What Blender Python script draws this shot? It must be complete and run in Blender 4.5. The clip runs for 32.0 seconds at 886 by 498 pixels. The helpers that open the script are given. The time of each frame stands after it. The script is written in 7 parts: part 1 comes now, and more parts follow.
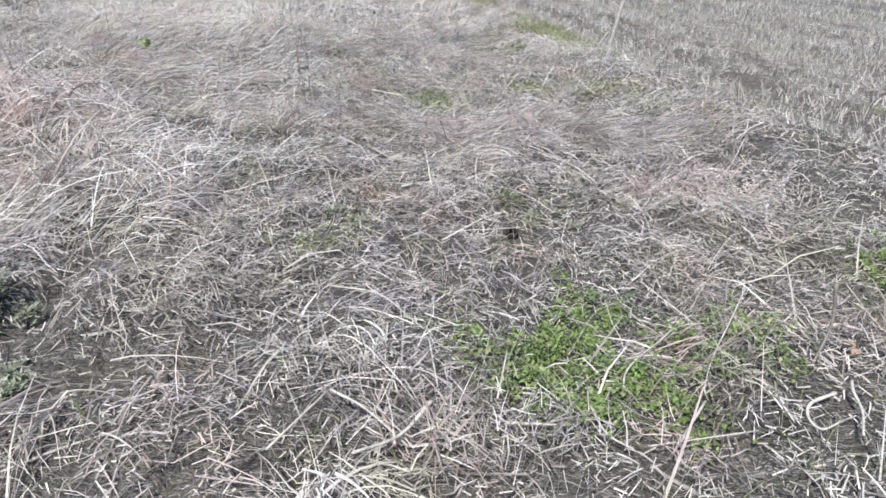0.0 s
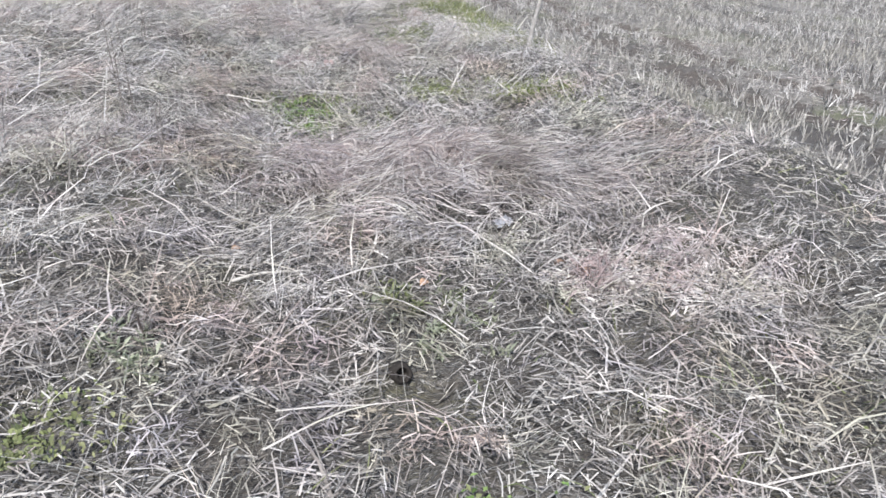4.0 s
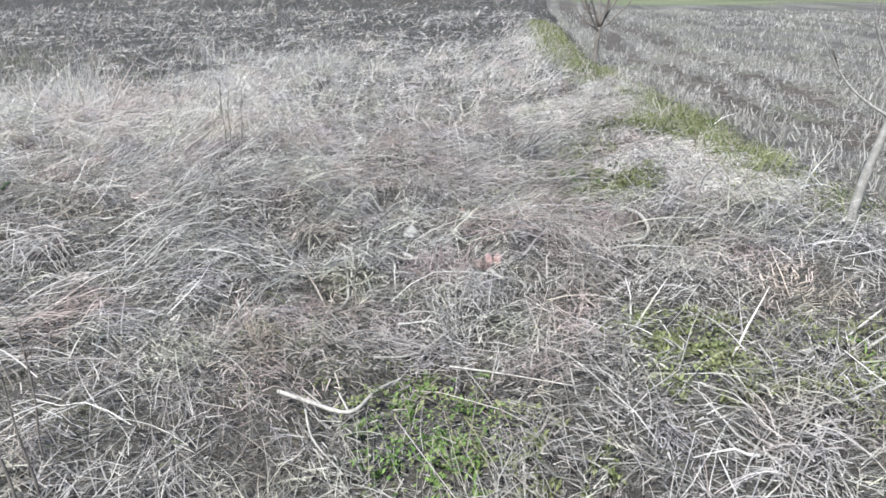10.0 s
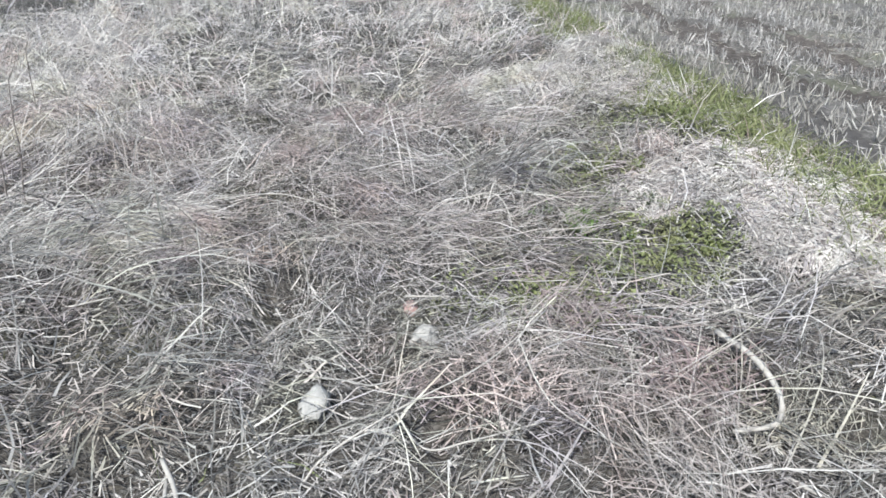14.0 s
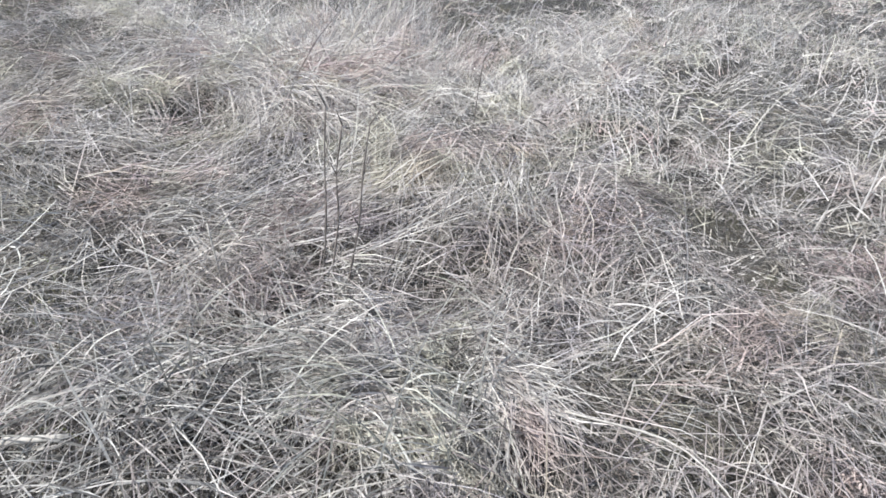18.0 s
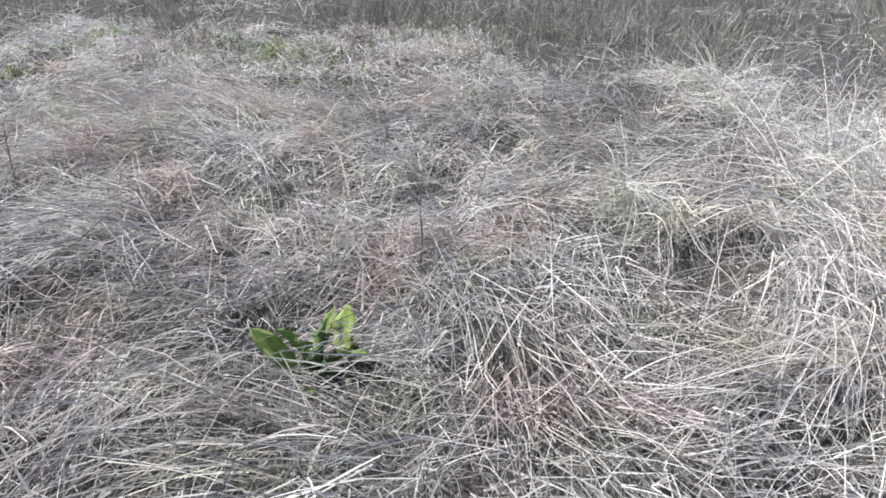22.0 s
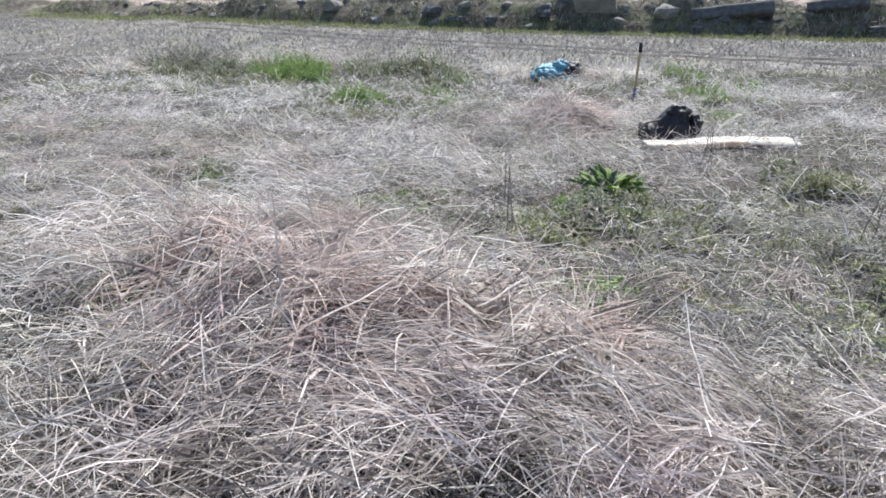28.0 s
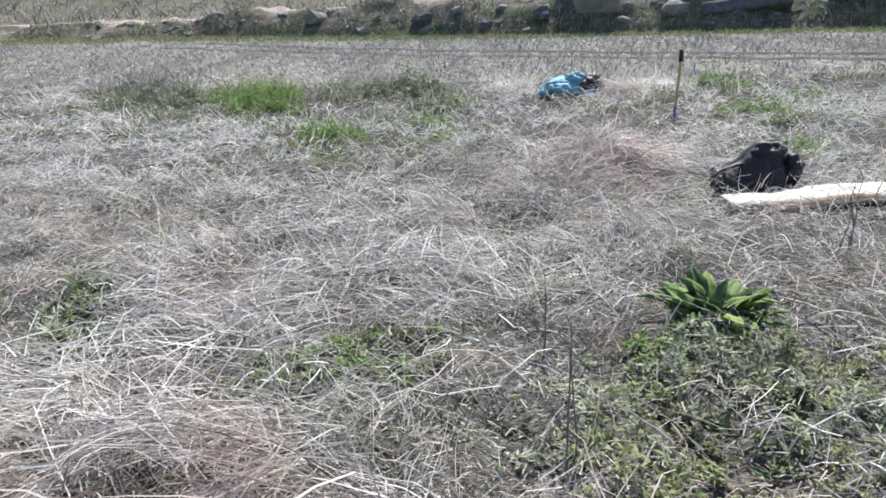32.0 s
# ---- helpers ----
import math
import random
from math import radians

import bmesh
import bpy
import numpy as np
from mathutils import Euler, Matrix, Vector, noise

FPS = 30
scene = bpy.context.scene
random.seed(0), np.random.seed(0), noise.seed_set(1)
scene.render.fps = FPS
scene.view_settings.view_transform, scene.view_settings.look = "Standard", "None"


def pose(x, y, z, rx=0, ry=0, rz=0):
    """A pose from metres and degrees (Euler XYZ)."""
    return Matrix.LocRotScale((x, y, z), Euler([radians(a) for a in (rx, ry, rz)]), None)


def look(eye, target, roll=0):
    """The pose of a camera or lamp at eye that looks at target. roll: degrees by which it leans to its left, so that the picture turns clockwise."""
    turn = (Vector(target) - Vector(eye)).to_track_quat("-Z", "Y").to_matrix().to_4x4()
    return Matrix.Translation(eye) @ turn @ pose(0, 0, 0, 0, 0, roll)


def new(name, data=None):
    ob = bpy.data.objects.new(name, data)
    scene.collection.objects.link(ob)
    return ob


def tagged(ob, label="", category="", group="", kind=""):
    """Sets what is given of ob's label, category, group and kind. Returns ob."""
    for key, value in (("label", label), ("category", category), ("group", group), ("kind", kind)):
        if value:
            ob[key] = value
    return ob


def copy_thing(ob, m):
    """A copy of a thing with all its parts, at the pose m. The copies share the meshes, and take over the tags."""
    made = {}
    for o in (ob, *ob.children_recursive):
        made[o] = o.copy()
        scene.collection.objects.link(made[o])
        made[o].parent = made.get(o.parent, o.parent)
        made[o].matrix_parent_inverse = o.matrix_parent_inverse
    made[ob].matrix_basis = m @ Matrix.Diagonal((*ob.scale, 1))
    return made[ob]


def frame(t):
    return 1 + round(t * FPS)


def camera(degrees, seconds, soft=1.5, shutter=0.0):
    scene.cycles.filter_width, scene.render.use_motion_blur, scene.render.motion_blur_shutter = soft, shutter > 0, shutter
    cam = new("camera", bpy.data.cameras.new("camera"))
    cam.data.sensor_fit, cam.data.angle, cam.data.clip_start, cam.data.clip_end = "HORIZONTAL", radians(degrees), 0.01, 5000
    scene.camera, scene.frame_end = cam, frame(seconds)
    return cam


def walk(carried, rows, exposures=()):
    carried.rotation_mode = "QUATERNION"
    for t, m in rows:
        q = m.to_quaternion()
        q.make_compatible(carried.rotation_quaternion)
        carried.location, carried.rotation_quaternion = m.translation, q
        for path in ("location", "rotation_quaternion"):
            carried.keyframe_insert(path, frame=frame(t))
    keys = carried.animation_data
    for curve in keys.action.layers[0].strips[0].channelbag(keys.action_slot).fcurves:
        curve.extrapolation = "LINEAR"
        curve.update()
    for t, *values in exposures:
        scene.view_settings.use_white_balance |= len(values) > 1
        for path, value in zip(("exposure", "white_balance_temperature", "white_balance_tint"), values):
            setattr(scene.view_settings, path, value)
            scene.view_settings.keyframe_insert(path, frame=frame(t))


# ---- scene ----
cam = camera(66.1, 32.0, 1.65)
PATH = [
    (0, (0.0, 0.0, 1.54), (0.002, 1.823, 0.717), 2.1),
    (0.5, (0.008, 0.128, 1.524), (0.033, 1.945, 0.689), 3.1),
    (1, (-0.032, 0.424, 1.476), (0.151, 2.196, 0.566), 3.5),
    (1.5, (-0.024, 0.64, 1.492), (0.367, 2.36, 0.549), 4.6),
    (2, (0.064, 0.824, 1.5), (0.479, 2.58, 0.638), 4.7),
    (2.5, (0.208, 1.048, 1.54), (0.505, 2.816, 0.653), 4.4),
    (4.5, (0.272, 1.928, 1.492), (0.476, 3.712, 0.61), 3.7),
    (5, (0.352, 2.2, 1.532), (0.375, 4.001, 0.662), 2.1),
    (5.5, (0.352, 2.4, 1.5), (0.273, 4.192, 0.615), 2.5),
    (6, (0.248, 2.792, 1.484), (0.162, 4.607, 0.649), 1.9),
    (6.5, (0.208, 3.032, 1.548), (0.164, 4.86, 0.738), 1.7),
    (7, (0.272, 3.368, 1.54), (0.016, 5.201, 0.781), -0.4),
    (7.5, (0.32, 3.608, 1.556), (0.039, 5.442, 0.81), 0.8),
    (8, (0.24, 3.96, 1.524), (0.085, 5.82, 0.805), 2.9),
    (8.5, (0.104, 4.216, 1.58), (0.051, 6.1, 0.91), 2.7),
    (9, (0.056, 4.392, 1.572), (-0.079, 6.257, 0.862), 1.6),
    (9.5, (0.12, 4.776, 1.556), (-0.113, 6.648, 0.892), 0.0),
    (10, (0.176, 5.008, 1.58), (-0.096, 6.851, 0.854), -0.5),
    (10.5, (0.096, 5.344, 1.532), (-0.067, 7.178, 0.751), 1.1),
    (11, (-0.032, 5.688, 1.588), (-0.056, 7.524, 0.794), 2.4),
    (11.5, (-0.072, 5.904, 1.58), (-0.216, 7.728, 0.773), 0.2),
    (12, (-0.032, 6.288, 1.596), (-0.261, 8.113, 0.811), 0.1),
    (12.5, (0.0, 6.52, 1.612), (-0.182, 8.322, 0.764), 1.0),
    (13, (-0.072, 6.88, 1.548), (-0.1, 8.681, 0.678), 2.6),
    (13.5, (-0.176, 7.12, 1.596), (-0.097, 8.898, 0.683), 3.6),
    (14, (-0.15, 7.42, 1.55), (-0.23, 9.197, 0.636), 0.7),
    (14.5, (-0.045, 7.768, 1.536), (-0.224, 9.531, 0.609), -0.4),
    (16.5, (-0.347, 8.379, 1.543), (-0.545, 10.098, 0.541), 0.4),
    (17, (-0.308, 8.659, 1.515), (-0.712, 10.34, 0.509), 0.0),
    (17.5, (-0.401, 8.836, 1.53), (-1.28, 10.356, 0.572), -0.5),
    (18, (-0.68, 9.116, 1.468), (-1.885, 10.409, 0.533), 4.0),
    (18.5, (-0.886, 9.202, 1.459), (-2.392, 10.177, 0.575), 4.6),
    (19, (-1.023, 9.384, 1.443), (-2.763, 9.837, 0.569), -0.8),
    (19.5, (-1.088, 9.617, 1.558), (-2.898, 9.728, 0.715), -1.5),
    (20, (-1.165, 9.682, 1.57), (-3.018, 9.699, 0.818), -0.4),
    (20.5, (-1.402, 9.749, 1.51), (-3.25, 9.913, 0.762), 2.7),
    (21, (-1.682, 9.798, 1.522), (-3.459, 10.027, 0.634), 3.1),
    (21.5, (-1.845, 9.83, 1.515), (-3.623, 10.008, 0.617), 2.1),
    (22, (-2.121, 9.969, 1.52), (-3.901, 9.932, 0.608), 1.5),
    (22.5, (-2.263, 10.012, 1.556), (-4.004, 9.695, 0.624), 0.0),
    (23, (-2.557, 9.929, 1.48), (-4.29, 9.602, 0.536), 1.5),
    (23.5, (-2.771, 9.757, 1.504), (-4.452, 9.203, 0.572), -1.6),
    (24, (-2.882, 9.727, 1.488), (-4.429, 8.862, 0.561), -1.4),
    (24.5, (-3.119, 9.581, 1.512), (-4.253, 8.228, 0.573), -2.4),
    (25, (-3.354, 9.55, 1.526), (-4.023, 7.901, 0.614), -2.3),
    (25.5, (-3.434, 9.455, 1.556), (-3.923, 7.714, 0.701), -1.4),
    (27.5, (-4.231, 8.179, 1.501), (-4.195, 6.305, 0.803), -0.6),
    (28, (-4.29, 7.972, 1.527), (-4.167, 6.097, 0.843), -0.5),
    (28.5, (-4.211, 7.645, 1.461), (-4.14, 5.796, 0.703), 0.5),
    (29, (-4.149, 7.423, 1.507), (-4.3, 5.602, 0.693), 3.5),
    (29.5, (-4.172, 7.146, 1.503), (-4.197, 5.299, 0.736), -0.4),
    (30, (-4.281, 6.721, 1.533), (-4.228, 4.897, 0.715), 0.2),
    (30.5, (-4.282, 6.502, 1.537), (-4.14, 4.683, 0.718), -0.9),
    (31, (-4.171, 6.097, 1.511), (-4.109, 4.324, 0.586), -1.6),
    (31.5, (-4.145, 5.926, 1.577), (-4.095, 4.12, 0.719), -2.5),
    (32, (-4.189, 5.584, 1.555), (-4.059, 3.704, 0.884), -3.2),
]
walk(cam, [(t, look(eye, target, roll)) for t, eye, target, roll in PATH], exposures=[(0, 0.54, 6200, 8), (2, 0.66, 6220, 9), (5, 0.53, 6150, 9), (7, 0.55, 6150, 7), (12, 0.53, 6100, 5), (16, 0.48, 6150, 6), (18, 0.52, 6200, 7), (20, 0.72, 6200, 7), (22, 0.71, 6200, 8), (24, 0.80, 6250, 8), (26, 0.84, 6200, 7), (28, 0.82, 6300, 8), (29, 0.82, 6300, 8), (30, 0.78, 6250, 8), (31, 0.74, 6300, 8), (32, 0.80, 6300, 7)])

# ---- world, sun, exposure ----
SUN_AZ, SUN_EL = radians(200), radians(54)  # from +y, clockwise seen from above
world = bpy.data.worlds.new("sky")
scene.world = world
world.use_nodes = True
wn = world.node_tree
sky = wn.nodes.new("ShaderNodeTexSky")
sky.sky_type = "NISHITA"
sky.sun_disc = False
sky.sun_elevation, sky.sun_rotation = SUN_EL, SUN_AZ
sky.air_density, sky.dust_density = 1.0, 2.0
wn.links.new(sky.outputs[0], wn.nodes["Background"].inputs[0])
wn.nodes["Background"].inputs[1].default_value = 0.12
sun_data = bpy.data.lights.new("sun", "SUN")
sun_data.energy, sun_data.angle, sun_data.color = 5.0, radians(0.6), (1.0, 0.96, 0.91)
sun = new("sun", sun_data)
sun_way = Vector((math.sin(SUN_AZ) * math.cos(SUN_EL), math.cos(SUN_AZ) * math.cos(SUN_EL), math.sin(SUN_EL)))
sun.matrix_world = look(sun_way * 50, (0, 0, 0))


# ---- materials ----
def material(name, rough=0.8):
    m = bpy.data.materials.new(name)
    m.use_nodes = True
    b = m.node_tree.nodes["Principled BSDF"]
    b.inputs["Roughness"].default_value = rough
    b.inputs["Specular IOR Level"].default_value = 0.3
    return m, m.node_tree, b


def ramp(nt, source, stops):
    r = nt.nodes.new("ShaderNodeValToRGB")
    while len(r.color_ramp.elements) < len(stops):
        r.color_ramp.elements.new(0.5)
    for e, (p, c) in zip(r.color_ramp.elements, stops):
        e.position, e.color = p, (*c, 1)
    nt.links.new(source, r.inputs[0])
    return r.outputs[0]


def noise_of(nt, scale, detail=4.0, rough=0.6, coords="Object"):
    tc = nt.nodes.new("ShaderNodeTexCoord")
    n = nt.nodes.new("ShaderNodeTexNoise")
    n.inputs["Scale"].default_value, n.inputs["Detail"].default_value, n.inputs["Roughness"].default_value = scale, detail, rough
    nt.links.new(tc.outputs[coords], n.inputs["Vector"])
    return n.outputs["Fac"]


def mixed(nt, fac, a, b, mode="MIX"):
    m = nt.nodes.new("ShaderNodeMix")
    m.data_type, m.blend_type = "RGBA", mode
    for key, v in (("Factor", fac), ("A", a), ("B", b)):
        sock = [s for s in m.inputs if s.name == key and (s.type == ("VALUE" if key == "Factor" else "RGBA"))][0]
        if isinstance(v, (int, float)):
            sock.default_value = v
        elif isinstance(v, tuple):
            sock.default_value = (*v, 1)
        else:
            nt.links.new(v, sock)
    return [s for s in m.outputs if s.type == "RGBA"][0]


def bumped(nt, b, height, strength=0.4, distance=0.01):
    n = nt.nodes.new("ShaderNodeBump")
    n.inputs["Strength"].default_value, n.inputs["Distance"].default_value = strength, distance
    nt.links.new(height, n.inputs["Height"])
    nt.links.new(n.outputs[0], b.inputs["Normal"])


def blade_material(name, stops, patch=None, patch_scale=1.5, rough=0.7, leak=0.0, tones=(), clump=0.26):
    """Colour by piece, with a slow change over the ground towards a second colour."""
    m, nt, b = material(name, rough)
    geo = nt.nodes.new("ShaderNodeNewGeometry")
    col = ramp(nt, geo.outputs["Random Per Island"], stops)
    if patch:
        fac = ramp(nt, noise_of(nt, patch_scale, 3.0), [(0.42, (0, 0, 0)), (0.66, (1, 1, 1))])
        col = mixed(nt, fac, col, mixed(nt, 0.7, col, patch))
        for k, (tone, lo) in enumerate(tones):
            mp, n, tc = nt.nodes.new("ShaderNodeMapping"), nt.nodes.new("ShaderNodeTexNoise"), nt.nodes.new("ShaderNodeTexCoord")
            mp.inputs["Location"].default_value = (7.3 * k, 3.1 * k, 5.0 * k)
            n.inputs["Scale"].default_value, n.inputs["Detail"].default_value = 1.7 + 0.7 * k, 4.0
            nt.links.new(tc.outputs["Object"], mp.inputs[0])
            nt.links.new(mp.outputs[0], n.inputs["Vector"])
            col = mixed(nt, ramp(nt, n.outputs["Fac"], [(lo, (0, 0, 0)), (lo + 0.10, (1, 1, 1))]), col, mixed(nt, 1.0, col, tone, "MULTIPLY"))
    if clump:
        tuft = ramp(nt, noise_of(nt, 4.2, 4.0, 0.65), [(0.34, (1 - clump, 1 - clump, 1 - clump)), (0.5, (1, 1, 1)), (0.66, (1 + 0.6 * clump, 1 + 0.6 * clump, 1 + 0.6 * clump))])
        col = mixed(nt, 1.0, col, tuft, "MULTIPLY")
    nt.links.new(col, b.inputs["Base Color"])
    if leak:
        t = nt.nodes.new("ShaderNodeBsdfTranslucent")
        mix = nt.nodes.new("ShaderNodeMixShader")
        mix.inputs[0].default_value = leak
        nt.links.new(col, t.inputs[0])
        nt.links.new(b.outputs[0], mix.inputs[1])
        nt.links.new(t.outputs[0], mix.inputs[2])
        nt.links.new(mix.outputs[0], nt.nodes["Material Output"].inputs[0])
    return m


# rusty, olive, violet-grey, darker and bleached patches of dead grass
TONES = (((1.0, 0.885, 0.875), 0.55), ((0.95, 0.965, 0.86), 0.53), ((0.86, 0.85, 0.92), 0.55), ((0.60, 0.59, 0.57), 0.57), ((1.16, 1.15, 1.12), 0.56))
STRAW = blade_material("dry_straw", [(0.0, (0.09, 0.082, 0.077)), (0.22, (0.23, 0.213, 0.20)), (0.5, (0.42, 0.398, 0.377)), (0.8, (0.60, 0.573, 0.543)), (1.0, (0.76, 0.73, 0.695))], (0.38, 0.335, 0.312), 0.9, leak=0.3, tones=TONES)
BRUSH = blade_material("dark_brush_stems", [(0.0, (0.07, 0.062, 0.054)), (0.5, (0.20, 0.185, 0.16)), (1.0, (0.46, 0.435, 0.40))], (0.20, 0.205, 0.13), 0.8, tones=TONES[:3])
GREYSTEM = blade_material("grey_dead_stems", [(0.0, (0.06, 0.057, 0.055)), (0.4, (0.22, 0.212, 0.203)), (0.8, (0.48, 0.465, 0.44)), (1.0, (0.74, 0.72, 0.69))], (0.33, 0.33, 0.30), 1.3, leak=0.2, tones=TONES)
TAN = blade_material("tan_straw", [(0.0, (0.14, 0.11, 0.095)), (0.35, (0.40, 0.337, 0.308)), (0.75, (0.66, 0.603, 0.567)), (1.0, (0.86, 0.81, 0.77))], (0.46, 0.385, 0.365), 2.0, leak=0.42, tones=TONES[:1])
PINK = blade_material("pinkish_straw", [(0.0, (0.12, 0.105, 0.10)), (0.35, (0.36, 0.322, 0.31)), (0.75, (0.64, 0.59, 0.57)), (1.0, (0.84, 0.80, 0.775))], (0.46, 0.40, 0.39), 2.0, leak=0.42, tones=TONES[2:])
PALE = blade_material("bleached_straw", [(0.0, (0.24, 0.225, 0.21)), (0.5, (0.54, 0.515, 0.485)), (1.0, (0.84, 0.81, 0.775))], (0.58, 0.53, 0.50), 2.0, leak=0.3, tones=TONES[:3])
# bleached straw, whitened further to carry the glint of backlit stems
WHITESTRAW = blade_material("bleached_backlit_straw", [(0.0, (0.20, 0.19, 0.175)), (0.4, (0.52, 0.50, 0.475)), (1.0, (0.88, 0.86, 0.83))], (0.66, 0.62, 0.60), 2.0, leak=0.3, tones=TONES[2:3])
REED = blade_material("broken_reed", [(0.0, (0.18, 0.164, 0.153)), (0.4, (0.36, 0.334, 0.315)), (0.75, (0.59, 0.562, 0.535)), (1.0, (0.80, 0.77, 0.735))], (0.50, 0.455, 0.438), 2.0, leak=0.3, tones=TONES)
GREYGREEN = blade_material("grey_green_weed", [(0.0, (0.09, 0.105, 0.07)), (0.5, (0.20, 0.225, 0.155)), (1.0, (0.38, 0.40, 0.31))], (0.26, 0.26, 0.19), 3.0, leak=0.2)
STUBBLE = blade_material("rice_stubble", [(0.0, (0.14, 0.132, 0.124)), (0.5, (0.33, 0.314, 0.298)), (1.0, (0.53, 0.512, 0.49))], (0.27, 0.255, 0.215), 0.4)
GREEN = blade_material("green_weed", [(0.0, (0.06, 0.10, 0.03)), (0.5, (0.14, 0.235, 0.065)), (1.0, (0.26, 0.37, 0.13))], (0.20, 0.27, 0.08), 5.0, leak=0.3)
DULLGREEN = blade_material("dull_green_grass", [(0.0, (0.06, 0.075, 0.04)), (0.5, (0.13, 0.16, 0.07)), (1.0, (0.25, 0.27, 0.15))], (0.20, 0.19, 0.10), 2.0, leak=0.2)
MOSSY = blade_material("yellow_green_weed", [(0.0, (0.08, 0.098, 0.04)), (0.5, (0.18, 0.212, 0.085)), (1.0, (0.33, 0.355, 0.17))], (0.24, 0.235, 0.13), 3.0, leak=0.25)


def ground_material(name, stops, fine=38.0, coarse=0.8, tint=None):
    m, nt, b = material(name, 0.95)
    col = ramp(nt, noise_of(nt, fine, 8.0, 0.75), stops)
    slow = ramp(nt, noise_of(nt, coarse, 4.0), [(0.35, (0.72, 0.70, 0.68)), (0.65, (1.15, 1.1, 1.05))])
    col = mixed(nt, 1.0, col, slow, "MULTIPLY")
    if tint:
        fac = ramp(nt, noise_of(nt, coarse * 2.3, 5.0), [(0.50, (0, 0, 0)), (0.68, (0.7, 0.7, 0.7))])
        col = mixed(nt, fac, col, tint)
    nt.links.new(col, b.inputs["Base Color"])
    bumped(nt, b, noise_of(nt, fine * 1.3, 8.0, 0.8), 0.9, 0.03)
    return m


def fibred(m, strength=1.0):
    """Layers of fine matted straw over the soil, each combed its own way and bent by a slow noise."""
    nt = m.node_tree
    b = nt.nodes["Principled BSDF"]
    tc, warp = nt.nodes.new("ShaderNodeTexCoord"), nt.nodes.new("ShaderNodeTexNoise")
    warp.inputs["Scale"].default_value, warp.inputs["Detail"].default_value = 7.0, 3.0
    nt.links.new(tc.outputs["Object"], warp.inputs["Vector"])
    bend = nt.nodes.new("ShaderNodeVectorMath")
    bend.operation = "MULTIPLY_ADD"
    bend.inputs[1].default_value = (0.14, 0.14, 0.0)
    nt.links.new(warp.outputs["Color"], bend.inputs[0])
    nt.links.new(tc.outputs["Object"], bend.inputs[2])
    col = b.inputs["Base Color"].links[0].from_socket
    relief = None
    # patches of thin fibre leave dark soil, painted in for shaded hollows
    bare = ramp(nt, noise_of(nt, 2.6, 3.0), [(0.36, (0.15, 0.15, 0.15)), (0.52, (1, 1, 1))])
    for k, (turn, lo, c) in enumerate(((15, 0.51, (0.07, 0.066, 0.062)), (75, 0.54, (0.12, 0.114, 0.107)), (128, 0.56, (0.19, 0.181, 0.17)), (42, 0.585, (0.29, 0.278, 0.262)), (101, 0.61, (0.42, 0.405, 0.385)))):
        mp, n = nt.nodes.new("ShaderNodeMapping"), nt.nodes.new("ShaderNodeTexNoise")
        mp.inputs["Rotation"].default_value[2] = radians(turn)
        mp.inputs["Location"].default_value = (k * 3.7, k * 1.9, 0)
        mp.inputs["Scale"].default_value = (22.0, 130.0, 1.0)
        n.inputs["Scale"].default_value, n.inputs["Detail"].default_value = 1.0, 2.0
        nt.links.new(bend.outputs[0], mp.inputs[0])
        nt.links.new(mp.outputs[0], n.inputs["Vector"])
        mask = ramp(nt, n.outputs["Fac"], [(lo, (0, 0, 0)), (lo + 0.05, (strength, strength, strength))])
        mask = mixed(nt, 1.0, mask, bare, "MULTIPLY")
        col = mixed(nt, mask, col, c)
        relief = mask if relief is None else mixed(nt, 0.5, relief, mask, "ADD")
    nt.links.new(col, b.inputs["Base Color"])
    bumped(nt, b, relief, 1.0, 0.03)
    return m


# soil tones darkened to stand for shade between the stems
SOIL = ground_material("litter_covered_soil", [(0.30, (0.025, 0.022, 0.02)), (0.5, (0.07, 0.064, 0.058)), (0.62, (0.15, 0.14, 0.128)), (0.75, (0.30, 0.285, 0.265))], 34.0, 0.7, (0.13, 0.125, 0.08))
SOIL = fibred(SOIL)


def banded(m, turn, scale, dark):
    """Darker wheel bands and rows along one direction."""
    nt = m.node_tree
    b = nt.nodes["Principled BSDF"]
    tc, mp, n = nt.nodes.new("ShaderNodeTexCoord"), nt.nodes.new("ShaderNodeMapping"), nt.nodes.new("ShaderNodeTexNoise")
    mp.inputs["Rotation"].default_value[2] = radians(turn)
    mp.inputs["Scale"].default_value = (scale, 0.07, 1)
    n.inputs["Scale"].default_value, n.inputs["Detail"].default_value = 1.0, 3.0
    nt.links.new(tc.outputs["Object"], mp.inputs[0])
    nt.links.new(mp.outputs[0], n.inputs["Vector"])
    old = b.inputs["Base Color"].links[0].from_socket
    nt.links.new(mixed(nt, ramp(nt, n.outputs["Fac"], [(0.42, (1, 1, 1)), (0.56, (0, 0, 0))]), old, mixed(nt, 0.7, old, dark)), b.inputs["Base Color"])
    return m


FIELD = ground_material("field_soil", [(0.3, (0.055, 0.053, 0.051)), (0.5, (0.15, 0.146, 0.14)), (0.7, (0.34, 0.333, 0.32))], 14.0, 0.25, (0.13, 0.14, 0.075))
FIELD = banded(FIELD, -12.7, 1.1, (0.065, 0.058, 0.055))
WHEELSOIL = ground_material("damp_wheel_track_soil", [(0.3, (0.035, 0.031, 0.029)), (0.5, (0.085, 0.076, 0.07)), (0.7, (0.21, 0.195, 0.18))], 14.0, 0.25)
